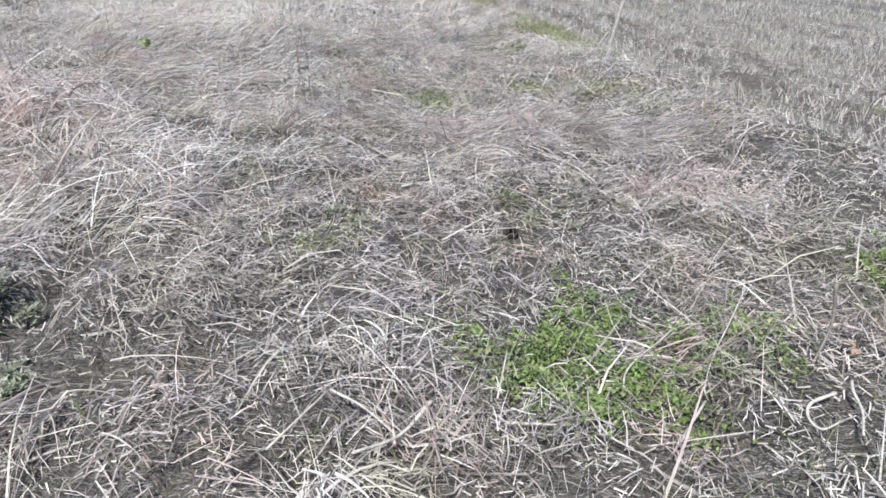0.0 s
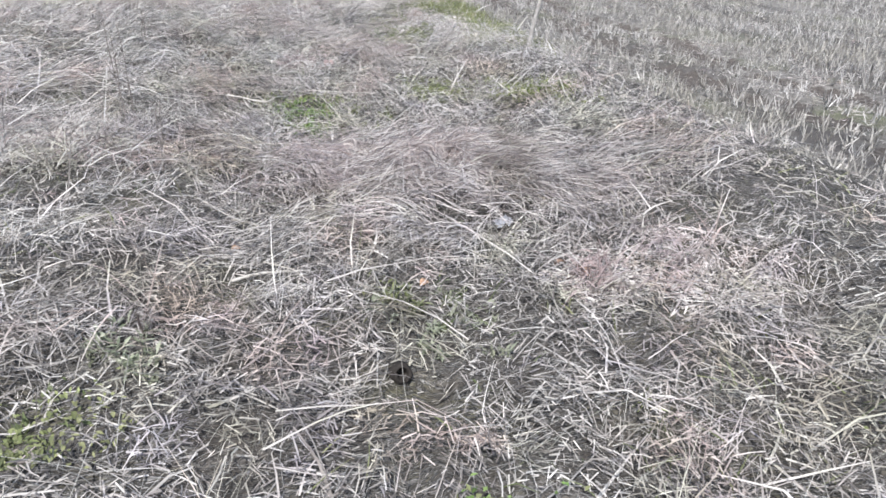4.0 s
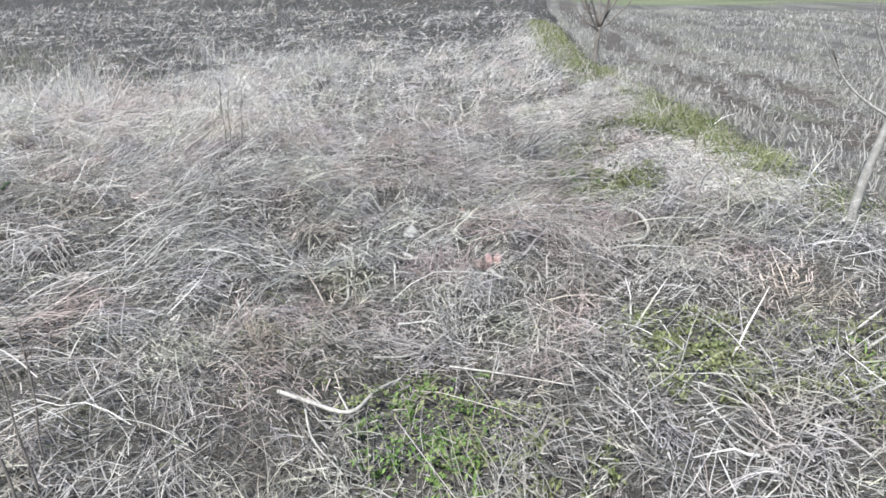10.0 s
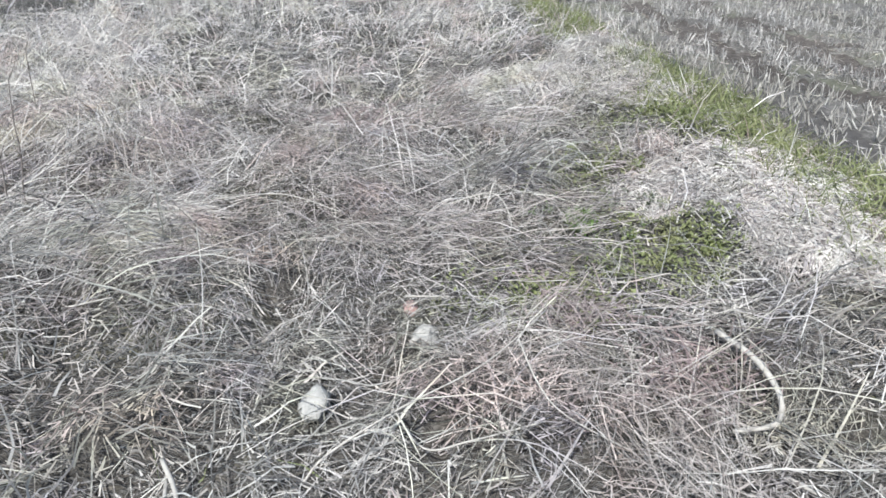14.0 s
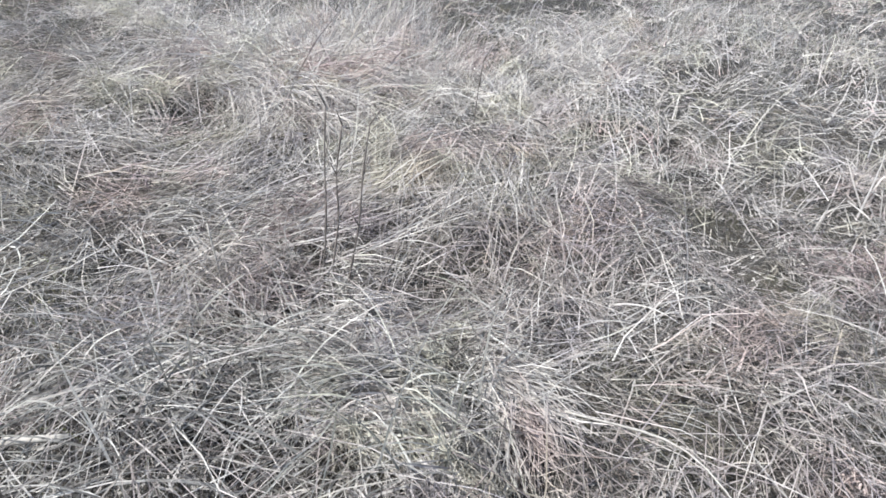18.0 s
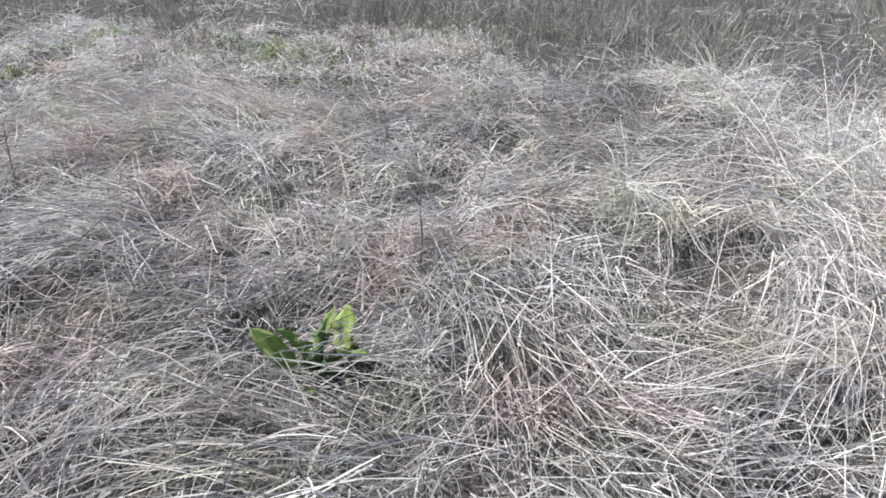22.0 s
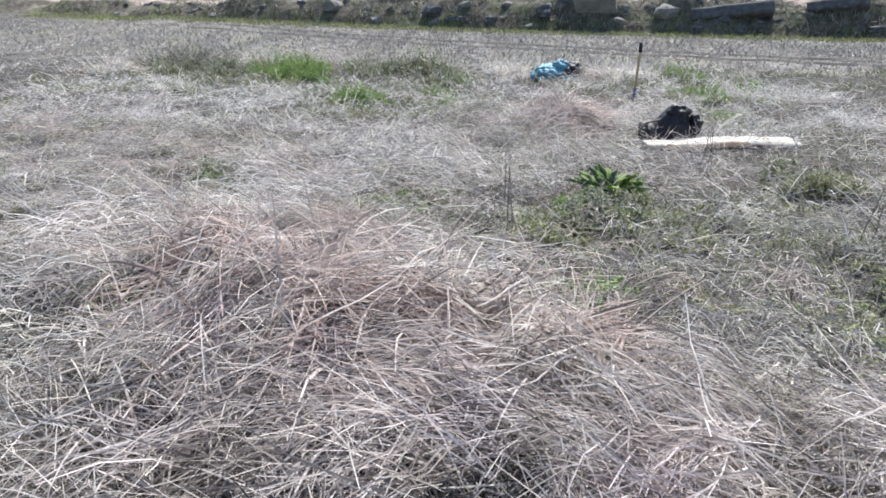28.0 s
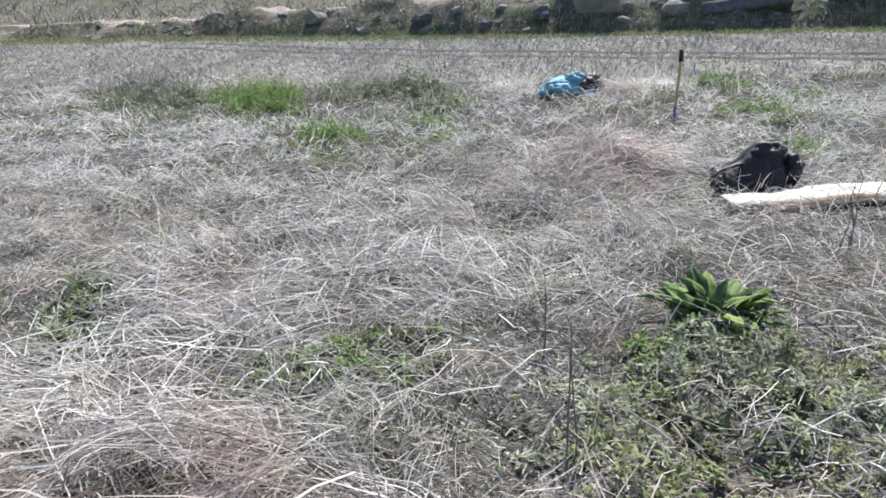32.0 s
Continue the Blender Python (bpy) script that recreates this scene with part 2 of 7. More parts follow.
# earth tones lowered to include the shade on the backlit bank face
BANK = ground_material("rough_bank_earth", [(0.3, (0.03, 0.028, 0.025)), (0.5, (0.09, 0.082, 0.072)), (0.62, (0.18, 0.165, 0.145)), (0.75, (0.32, 0.30, 0.27))], 2.6, 0.35, (0.10, 0.13, 0.05))
ROADDIRT = ground_material("dirt_road", [(0.3, (0.25, 0.205, 0.185)), (0.6, (0.34, 0.29, 0.265)), (0.8, (0.42, 0.375, 0.35))], 3.0, 0.4)
FARGRASS = ground_material("far_green_field", [(0.3, (0.085, 0.105, 0.058)), (0.5, (0.13, 0.152, 0.088)), (0.7, (0.19, 0.207, 0.135))], 2.0, 0.08, (0.22, 0.215, 0.145))


def plain(name, stops, scale=20.0, rough=0.7, bump=0.3, metal=0.0, distance=0.004):
    m, nt, b = material(name, rough)
    nt.links.new(ramp(nt, noise_of(nt, scale, 6.0, 0.65), stops), b.inputs["Base Color"])
    b.inputs["Metallic"].default_value = metal
    bumped(nt, b, noise_of(nt, scale * 3, 6.0), bump, distance)
    return m


BARK = plain("pale_bark", [(0.3, (0.20, 0.187, 0.172)), (0.6, (0.36, 0.342, 0.32)), (0.8, (0.48, 0.46, 0.435))], 30.0)
TWIG = plain("dark_twig_bark", [(0.3, (0.10, 0.087, 0.08)), (0.7, (0.23, 0.203, 0.183))], 40.0)
BONE = plain("weathered_bleached_wood", [(0.3, (0.28, 0.26, 0.235)), (0.6, (0.45, 0.425, 0.39)), (0.8, (0.60, 0.575, 0.54))], 35.0)
ROCK = plain("grey_field_stone", [(0.3, (0.10, 0.096, 0.09)), (0.6, (0.22, 0.213, 0.20)), (0.8, (0.36, 0.35, 0.33))], 12.0, 0.9, 0.6, 0.0, 0.02)
BRICK = plain("worn_red_brick", [(0.3, (0.27, 0.175, 0.16)), (0.6, (0.37, 0.26, 0.24)), (0.8, (0.47, 0.385, 0.36))], 40.0, 0.9, 0.5)
BAGBLACK = plain("black_woven_plastic", [(0.3, (0.008, 0.008, 0.012)), (0.7, (0.020, 0.020, 0.030))], 60.0, 0.5, 0.5)
NAVY = plain("dark_navy_nylon", [(0.3, (0.006, 0.007, 0.014)), (0.7, (0.016, 0.019, 0.032))], 60.0, 0.75, 0.4)
TEAL = plain("teal_plastic_film", [(0.3, (0.07, 0.20, 0.27)), (0.6, (0.14, 0.32, 0.40)), (0.8, (0.40, 0.53, 0.59))], 7.0, 0.6, 0.5)
CARD = plain("weathered_cardboard", [(0.3, (0.44, 0.41, 0.365)), (0.6, (0.60, 0.565, 0.51)), (0.8, (0.70, 0.67, 0.62))], 7.0, 0.85)
# brown cardboard fold, darkened to hold the shade below the sheet
CARDEDGE = plain("brown_shaded_cardboard_edge", [(0.3, (0.10, 0.07, 0.055)), (0.7, (0.22, 0.17, 0.13))], 25.0, 0.9)
YELLOWWOOD = plain("sunlit_raw_timber", [(0.3, (0.34, 0.25, 0.12)), (0.7, (0.52, 0.40, 0.22))], 30.0)
BLUEWRAP = plain("blue_tape", [(0.3, (0.03, 0.04, 0.22)), (0.7, (0.06, 0.09, 0.36))], 20.0, 0.4)
BLACKPLASTIC = plain("black_rubber", [(0.3, (0.012, 0.012, 0.013)), (0.7, (0.03, 0.03, 0.032))], 30.0, 0.5)
WHITEPLASTIC = plain("dirty_white_plastic", [(0.3, (0.52, 0.52, 0.52)), (0.7, (0.74, 0.74, 0.73))], 14.0, 0.5)
DEADLEAF = plain("brown_dead_leaf", [(0.3, (0.30, 0.18, 0.11)), (0.7, (0.48, 0.32, 0.22))], 40.0, 0.8)
CARRED = plain("dark_red_car_paint", [(0.3, (0.07, 0.008, 0.012)), (0.7, (0.11, 0.012, 0.018))], 5.0, 0.25, 0.05)
GLASSDARK = plain("dark_car_glass", [(0.3, (0.01, 0.01, 0.012)), (0.7, (0.02, 0.02, 0.024))], 5.0, 0.08, 0.02)


# ---- terrain ----
def vnoise(x, y, scale, seed=0):
    """Smooth value noise in -1 to 1 on arrays."""
    x, y = np.asarray(x, float) / scale + seed * 17.3, np.asarray(y, float) / scale - seed * 9.1
    i, j = np.floor(x), np.floor(y)
    u, v = x - i, y - j
    u, v = u * u * (3 - 2 * u), v * v * (3 - 2 * v)

    def h(a, b):
        s = np.sin(a * 127.1 + b * 311.7 + seed * 74.7) * 43758.5453
        return (s - np.floor(s)) * 2 - 1

    return (h(i, j) * (1 - u) + h(i + 1, j) * u) * (1 - v) + (h(i, j + 1) * (1 - u) + h(i + 1, j + 1) * u) * v


EDGE_Y = np.array([-60, -8, 2, 6, 8.7, 11, 13.4, 15, 16.4, 20, 25, 45, 200.0])
EDGE_X = np.array([16.0, 11.0, 4.3, 3.4, 2.8, 2.3, 2.08, 1.75, 1.45, 0.95, 0.7, 0.1, -6.0])
SOUTH_A, SOUTH_B = np.array([-30.0, -2.5]), np.array([30.0, -17.0])  # near edge of the southern field
BANK_A, BANK_B = np.array([-17.6, -21.4]), np.array([18.0, -30.5])   # foot of the bank


def side(x, y, a, b):
    """Distance beyond the line from a to b, positive on its south side."""
    d = (b - a) / np.linalg.norm(b - a)
    return (np.asarray(x) - a[0]) * d[1] - (np.asarray(y) - a[1]) * d[0]


def east(x, y):
    """How far a place lies inside the eastern field."""
    return np.asarray(x) - np.interp(y, EDGE_Y, EDGE_X)


def wheel(x, y):
    """1 in the two dark tractor tracks along the eastern field's edge."""
    e = east(x, y) + 0.4 * vnoise(x, y, 2.4, 83) + 0.2 * vnoise(x, y, 0.6, 84)
    k = np.maximum(1.6 - np.abs(e - 1.55) / 0.27, 1.6 - np.abs(e - 2.85) / 0.34)
    return np.clip(k - 0.25 + 1.1 * vnoise(x, y, 0.4, 85), 0, 1)


MOUNDS = [  # x, y, radius, height
    (-3.4, 5.1, 0.7, 0.18), (-4.3, 5.3, 0.5, 0.10), (-2.7, 4.7, 0.5, 0.14), (0.75, 5.75, 0.55, 0.10), (-1.6, 10.0, 0.7, 0.10),
    (-6.1, 7.05, 0.45, 0.12), (-5.3, -0.9, 0.7, 0.16), (-4.6, 8.3, 0.5, 0.08), (-2.6, 11.2, 0.8, 0.12), (-1.4, 4.6, 0.6, 0.06),
    (-0.5, -6.6, 0.9, 0.22), (-2.3, -2.7, 0.45, 0.12), (-2.6, -7.3, 0.7, 0.15), (1.1, 14.3, 0.5, 0.08), (-7.0, 2.4, 0.4, 0.08), (-1.2, 11.3, 0.6, 0.1),
]


HOLLOWS = [  # x, y, radius of places where the mat is open
    (-2.65, 5.0, 0.3), (-2.2, 5.1, 0.16), (-0.77, 3.36, 0.13), (0.5, 3.55, 0.10), (-5.23, 7.34, 0.36), (-3.92, 8.02, 0.2), (-6.1, 7.0, 0.38), (-5.1, 7.5, 0.3), (-4.35, 7.75, 0.2), (-3.05, 6.77, 0.16), (-1.5, 9.2, 0.3),
    (-4.8, 7.5, 0.26), (-2.1, 5.35, 0.22), (-4.4, 9.3, 0.16), (-3.75, 7.05, 0.2), (-0.95, 9.85, 0.15), (-1.1, 8.75, 0.25), (-2.9, 9.2, 0.2), (-4.7, 2.9, 0.25), (-5.0, 3.5, 0.3), (-4.3, 2.6, 0.25), (-5.7, 3.0, 0.25), (-5.35, 1.9, 0.2),
]


def exact_hollow(x, y):
    """1 where the dead grass is thin and the dark soil below shows."""
    x, y = np.asarray(x, float), np.asarray(y, float)
    h = np.clip(2.6 * vnoise(x, y, 0.42, 14) - 1.25 - 0.5 * (x > -1.2), 0, 1) + np.clip(2.4 * vnoise(x, y, 0.17, 15) - 1.2, 0, 1)
    for a, b, r in HOLLOWS:
        h = np.maximum(h, 1.4 - np.hypot(x - a, y - b) / r + 0.5 * vnoise(x, y, 0.12, 16))
    return np.clip(h, 0, 1)


def height(x, y):
    x, y = np.asarray(x, float), np.asarray(y, float)
    e = np.clip(east(x, y) / 0.7, 0, 1)
    s = np.clip(side(x, y, SOUTH_A, SOUTH_B) / 2.0, 0, 1)
    rough = 1 - np.maximum(e, s)
    z = (0.035 * vnoise(x, y, 1.3, 1) + 0.045 * vnoise(x, y, 0.5, 2) + 0.02 * vnoise(x, y, 0.19, 3)) * (0.25 + 0.75 * rough)
    for mx, my, r, h in MOUNDS:
        z = z + h * np.exp(-((x - mx) ** 2 + (y - my) ** 2) / (r * r))
    z = z + (0.15 + 0.006 * np.clip(y - 8, 0, 16)) * np.exp(-((east(x, y) + 0.85) / 0.85) ** 2) * np.clip((y - 1.0) / 3, 0.2, 1)  # ridge along the field
    z = z - 0.09 * exact_hollow(x, y) * rough - 0.10 * e - 0.06 * s - 0.05 * wheel(x, y) * (np.asarray(y) > -4) + 0.02 * e * vnoise(x, y, 0.16, 86)
    z = z + np.interp(x, [-18, -2.6, 18, 60], [0, 0.34, 1.1, 2.0]) * np.clip(1 + side(x, y, BANK_A, BANK_B) / 16, 0, 1)
    b = side(x, y, BANK_A, BANK_B)
    rise = np.interp(x, [-8, 0, 5, 12], [1.4, 1.3, 1.0, 0.75])
    z = z + rise * np.clip(b / 1.2, 0, 1) ** 0.8 + (0.30 * vnoise(x, y, 2.0, 5) + 0.26 * vnoise(x, y, 0.8, 6)) * np.clip(b / 1.0, 0, 1) * np.clip((5 - b) / 2, 0, 1)
    z = z + np.clip(b - 10, 0, 25) * 0.32 + np.clip(b - 10, 0, 4) * 0.12 * vnoise(x, y, 6.0, 7)
    far = np.clip((y - 52) / 8, 0, 1) * np.clip((6 - x) / 10, 0, 1)
    return z + 0.9 * far


exact_height = height
LOOK_X, LOOK_Y, LOOK_STEP = -14.0, -10.0, 0.035
look_grid = exact_height(*np.meshgrid(LOOK_X + LOOK_STEP * np.arange(572), LOOK_Y + LOOK_STEP * np.arange(829)))


def height(x, y):
    """The ground's height, from a fine table on the plot and exact elsewhere."""
    x, y = np.asarray(x, float), np.asarray(y, float)
    u, v = (x - LOOK_X) / LOOK_STEP, (y - LOOK_Y) / LOOK_STEP
    inside = (u > 0) & (u < 570) & (v > 0) & (v < 827)
    z = np.zeros(x.shape)
    if (~inside).any():
        z[~inside] = exact_height(x[~inside], y[~inside])
    u, v = u[inside], v[inside]
    i, j = u.astype(int), v.astype(int)
    u, v = u - i, v - j
    z[inside] = (look_grid[j, i] * (1 - u) + look_grid[j, i + 1] * u) * (1 - v) + (look_grid[j + 1, i] * (1 - u) + look_grid[j + 1, i + 1] * u) * v
    return z


hollow_grid = exact_hollow(*np.meshgrid(LOOK_X + LOOK_STEP * np.arange(572), LOOK_Y + LOOK_STEP * np.arange(829)))


def hollow(x, y):
    return hollow_grid[np.clip(((y - LOOK_Y) / LOOK_STEP).astype(int), 0, 828), np.clip(((x - LOOK_X) / LOOK_STEP).astype(int), 0, 571)]


def mesh_object(name, verts, faces, mat, smooth=False):
    """verts (n, 3), faces (m, 3 or 4) as arrays."""
    me = bpy.data.meshes.new(name)
    k = faces.shape[1]
    me.vertices.add(len(verts))
    me.vertices.foreach_set("co", np.ascontiguousarray(verts, np.float32).ravel())
    me.loops.add(faces.size)
    me.loops.foreach_set("vertex_index", np.ascontiguousarray(faces, np.int32).ravel())
    me.polygons.add(len(faces))
    me.polygons.foreach_set("loop_start", np.arange(0, faces.size, k, dtype=np.int32))
    if smooth:
        me.polygons.foreach_set("use_smooth", np.ones(len(faces), bool))
    me.materials.append(mat)
    me.update(calc_edges=True)
    return new(name, me)


def graded(lo, hi, a, b, fine, growth=1.12):
    """Coordinates, fine between a and b, coarser outwards."""
    mid = list(np.arange(a, b, fine))
    out, step = [], fine
    v = mid[-1]
    while v < hi:
        step *= growth
        v += step
        out.append(v)
    low, step, v = [], fine, a
    while v > lo:
        step *= growth
        v -= step
        low.append(v)
    return np.array(low[::-1] + mid + out)


gx, gy = graded(-900, 900, -8.5, 6.0, 0.12), graded(-900, 900, -1, 17, 0.12)
gx, gy = np.union1d(gx, np.arange(-21, 17, 0.36)), np.union1d(gy, np.arange(-33.5, -19.5, 0.24))
GX, GY = np.meshgrid(gx, gy)
gv = np.stack([GX, GY, height(GX, GY)], -1).reshape(-1, 3)
nx, ny = len(gx), len(gy)
ij = (np.arange(ny - 1)[:, None] * nx + np.arange(nx - 1)[None]).ravel()
gf = np.stack([ij, ij + 1, ij + nx + 1, ij + nx], -1)
ground = mesh_object("ground", gv, gf, SOIL, True)
for m in (FIELD, BANK, ROADDIRT, FARGRASS, WHEELSOIL):
    ground.data.materials.append(m)
cx, cy = gv[gf].mean(1)[:, 0], gv[gf].mean(1)[:, 1]
bk = side(cx, cy, BANK_A, BANK_B)
slot = np.zeros(len(gf), np.int32)
slot[(east(cx, cy) > 0.35 + 0.2 * vnoise(cx, cy, 0.6, 9)) | (side(cx, cy, SOUTH_A, SOUTH_B) > 0.5 + vnoise(cx, cy, 1.5, 8))] = 1
slot[(east(cx, cy) > 0.6) & (wheel(cx, cy) > 0.5) & (cy > -4) & (cy < 60)] = 5
slot[(cy > 66 + 6 * vnoise(cx, cy, 20, 3)) & (cx > -3)] = 4
slot[bk > -0.2] = 2
slot[(bk > 2.4 + 0.5 * vnoise(cx, cy, 1.5, 4)) & (bk < 8.5)] = 3
ground.data.polygons.foreach_set("material_index", slot)
tagged(ground, "uneven soil of a fallow plot and harvested fields", "ground", kind="structure")


# ---- grass and stems ----
rng = np.random.default_rng(7)


def swirl(x, y):
    """The way the flattened stems lie."""
    return 1.9 * vnoise(x, y, 1.6, 11) + 1.1 * vnoise(x, y, 0.6, 12) + 0.3


def blades(name, mat, x, y, heading, lift, length, width, droop=1.2, curl=0.5, segs=3, base=0.0, tip=0.25, floor=0.004, kink=0.0):
    """Thin tapered ribbons that rise from the ground, arch over and lie down. All arguments are arrays or numbers."""
    n = len(x)
    x, y = np.asarray(x, float), np.asarray(y, float)
    heading, lift, length, width, droop, curl, base = (np.broadcast_to(np.asarray(v, float), n) for v in (heading, lift, length, width, droop, curl, base))
    tx, ty = x + np.cos(heading) * length * 0.8, y + np.sin(heading) * length * 0.8
    keep = ((hollow(tx, ty) < 0.6) & (hollow((x + tx) / 2, (y + ty) / 2) < 0.6)) | (length < 0.09) | (rng.uniform(0, 1, n) < 0.2)
    x, y, heading, lift, length, width, droop, curl, base = (v[keep] for v in (x, y, heading, lift, length, width, droop, curl, base))
    n = len(x)
    px, py = np.array(x, float), np.array(y, float)
    pz = base.copy()
    roll = rng.uniform(-1.3, 1.3, n)
    rows = []
    ka, ke = np.zeros(n), np.zeros(n)
    for k in range(segs + 1):
        f = k / segs
        if k and kink:
            ka, ke = ka + rng.normal(0, kink, n) * (rng.uniform(0, 1, n) < 0.6), ke + rng.normal(0, 0.6 * kink, n)
        a, e = heading + curl * (f - 0.3) + ka, lift - droop * f + ke
        ca, sa, ce, se = np.cos(a), np.sin(a), np.cos(e), np.sin(e)
        if k:
            px, py, pz = px + ca * ce * length / segs, py + sa * ce * length / segs, np.maximum(pz + se * length / segs, floor)
        w = width * (1 - (1 - tip) * f) / 2
        cr, sr = np.cos(roll), np.sin(roll)
        wx, wy, wz = -sa * cr - ca * se * sr, ca * cr - sa * se * sr, ce * sr
        g = height(px, py) + pz
        rows.append(np.stack([px - wx * w, py - wy * w, g - wz * w], -1))
        rows.append(np.stack([px + wx * w, py + wy * w, g + wz * w], -1))
    verts = np.stack(rows, 1).reshape(-1, 3)
    start = (np.arange(n) * 2 * (segs + 1))[:, None]
    quad = np.concatenate([[[2 * k, 2 * k + 1, 2 * k + 3, 2 * k + 2]] for k in range(segs)])
    faces = (start[:, None] + quad[None]).reshape(-1, 4)
    return mesh_object(name, verts, faces, mat)


def scatter(n, x0, x1, y0, y1, keep=None):
    """n places in a rectangle, kept with the chance keep(x, y)."""
    x, y = rng.uniform(x0, x1, n), rng.uniform(y0, y1, n)
    ok = np.ones(n, bool) if keep is None else rng.uniform(0, 1, n) < keep(x, y)
    return x[ok], y[ok]


GREENS = [  # x, y, radius x, radius y of green patches on the plot
    (0.68, 2.74, 0.20, 0.24), (1.20, 2.50, 0.34, 0.24), (0.36, 2.24, 0.22, 0.20), (0.80, 2.06, 0.36, 0.20), (0.60, 2.40, 0.16, 0.2), (2.25, 3.12, 0.28, 0.22), (0.0, 2.5, 0.18, 0.16),
    (-0.22, 7.15, 0.40, 0.28), (-0.09, 6.60, 0.28, 0.20), (0.93, 7.85, 0.40, 0.35), (1.80, 7.65, 0.45, 0.40), (0.88, 10.42, 0.28, 0.25),
    (0.50, 11.30, 0.28, 0.28), (1.20, 12.2, 0.5, 0.4), (0.70, 10.3, 0.35, 0.35), (0.1, 9.95, 0.35, 0.25), (-0.72, 3.40, 0.22, 0.16), (-2.48, 4.88, 0.35, 0.3),
    (-6.6, 4.95, 0.75, 0.45), (-5.1, 2.8, 0.16, 0.12), (-4.85, 3.15, 0.15, 0.12), (-5.35, 3.3, 0.18, 0.1), (-5.7, 3.0, 0.16, 0.1), (-4.6, 3.6, 0.16, 0.12), (-6.2, 3.8, 0.3, 0.2), (-6.94, 2.4, 0.3, 0.2), (-9.4, 8.0, 0.8, 0.5),
]


def greenness(x, y):
    g = np.zeros(len(x))
    for a, b, rx, ry in GREENS:
        g = np.maximum(g, 1.32 - np.sqrt(((x - a) / rx) ** 2 + ((y - b) / ry) ** 2) + 0.5 * vnoise(x, y, 0.16, 21) + 0.45 * vnoise(x, y, 0.06, 22))
    return np.clip(g, 0, 1)


def tufts(x, y):
    """1 on the crown of a tuft, 0 in the hollows between."""
    return np.clip(0.5 + 0.75 * vnoise(x, y, 0.33, 35) + 0.45 * vnoise(x, y, 0.13, 36), 0, 1)


def verge(x, y):
    """1 on the grassy verge beside the eastern field."""
    return np.clip(1.2 - np.abs(east(x, y) + VERGE) / 0.50 + 0.3 * vnoise(x, y, 0.5, 72), 0, 1) * np.clip((y - 9.3) / 2.0, 0, 1)


VERGE = 0.46


def plot(x, y):
    """1 on the fallow plot, 0 on the fields."""
    return np.clip((0.1 - east(x, y)) / 0.4, 0, 1) * (1 - 0.93 * verge(x, y)) * np.clip((1.0 - side(x, y, SOUTH_A, SOUTH_B)) / 1.5, 0, 1)


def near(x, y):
    """1 along the camera's walk, less away from it; fine straw is thickest there."""
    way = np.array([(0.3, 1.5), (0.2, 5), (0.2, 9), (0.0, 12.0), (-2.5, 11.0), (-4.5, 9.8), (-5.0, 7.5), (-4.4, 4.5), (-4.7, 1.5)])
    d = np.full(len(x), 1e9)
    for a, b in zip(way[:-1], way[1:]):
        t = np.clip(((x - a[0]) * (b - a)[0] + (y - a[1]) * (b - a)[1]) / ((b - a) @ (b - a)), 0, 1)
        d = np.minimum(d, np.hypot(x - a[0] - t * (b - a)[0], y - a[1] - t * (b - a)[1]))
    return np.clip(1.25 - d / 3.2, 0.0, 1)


def patchy(x, y, s, seed, lo=0.15):
    return np.clip(0.55 + 0.9 * vnoise(x, y, s, seed), lo, 1)


CLEARINGS = ((1.32, 4.25, 0.3), (0.95, 11.0, 0.3), (1.45, 10.95, 0.75), (1.72, 10.3, 0.6), (1.5, 11.4, 0.5), (-4.05, 9.5, 0.34), (-3.5, 2.7, 0.4), (-2.9, 3.0, 0.3), (-1.65, 1.9, 0.3), (-0.1, 8.65, 0.36), (-0.32, 9.66, 0.16), (-0.66, 9.22, 0.18), (0.8, 9.3, 0.24), (0.42, 3.5, 0.22), (-0.55, 7.2, 0.3), (1.45, 2.02, 0.3), (-4.05, 9.5, 0.2), (-0.4, 9.97, 0.12), (-5.3, 2.3, 0.45), (-5.05, 3.05, 0.6), (-5.6, 3.3, 0.5), (-4.5, 3.3, 0.4), (-6.55, 4.95, 0.6), (-6.8, 4.65, 0.55), (-0.4, -6.3, 0.8), (-2.3, -2.75, 0.4), (-2.0, 2.6, 0.2))


def lush(x, y):
    """1 on the low weedy ground round the large dock."""
    return np.clip(1.5 - np.hypot((x + 5.5) / 1.35, (y - 3.7) / 1.55) + 0.6 * vnoise(x, y, 0.45, 23), 0, 1)


def open_straw(x, y):
    """How thick the dead grass lies: 1 on the mat, little in hollows, green patches and round small things."""
    k = (1 - 0.95 * hollow(x, y)) * (1 - 0.9 * greenness(x, y))
    for a, b, r in CLEARINGS:
        k = k * np.clip((np.hypot(x - a, y - b) / r) - 0.3, 0.12, 1)
    return plot(x, y) * k * (1 - 0.74 * lush(x, y))


def lay(x, y, spread):
    """Stems of one tuft lie one way, and each tuft lies its own way."""
    a = swirl(x, y) + 1.3 * vnoise(x, y, 0.55, 17) + 0.7 * vnoise(x, y, 0.2, 18) + rng.normal(0, 0.9 * spread, len(x))
    return np.where(rng.uniform(0, 1, len(x)) < 0.3, rng.uniform(0, 6.3, len(x)), a)


def first_strip(x, y):
    """1 where the reeds were cut short and lie in broken pieces."""
    return np.clip((5.3 - y) / 2, 0, 1) * np.clip((x + 2.4) / 1.2, 0, 1)


def west_strip(x, y):
    return np.clip((-x - 1.3) / 1.2, 0, 1)


U = rng.uniform
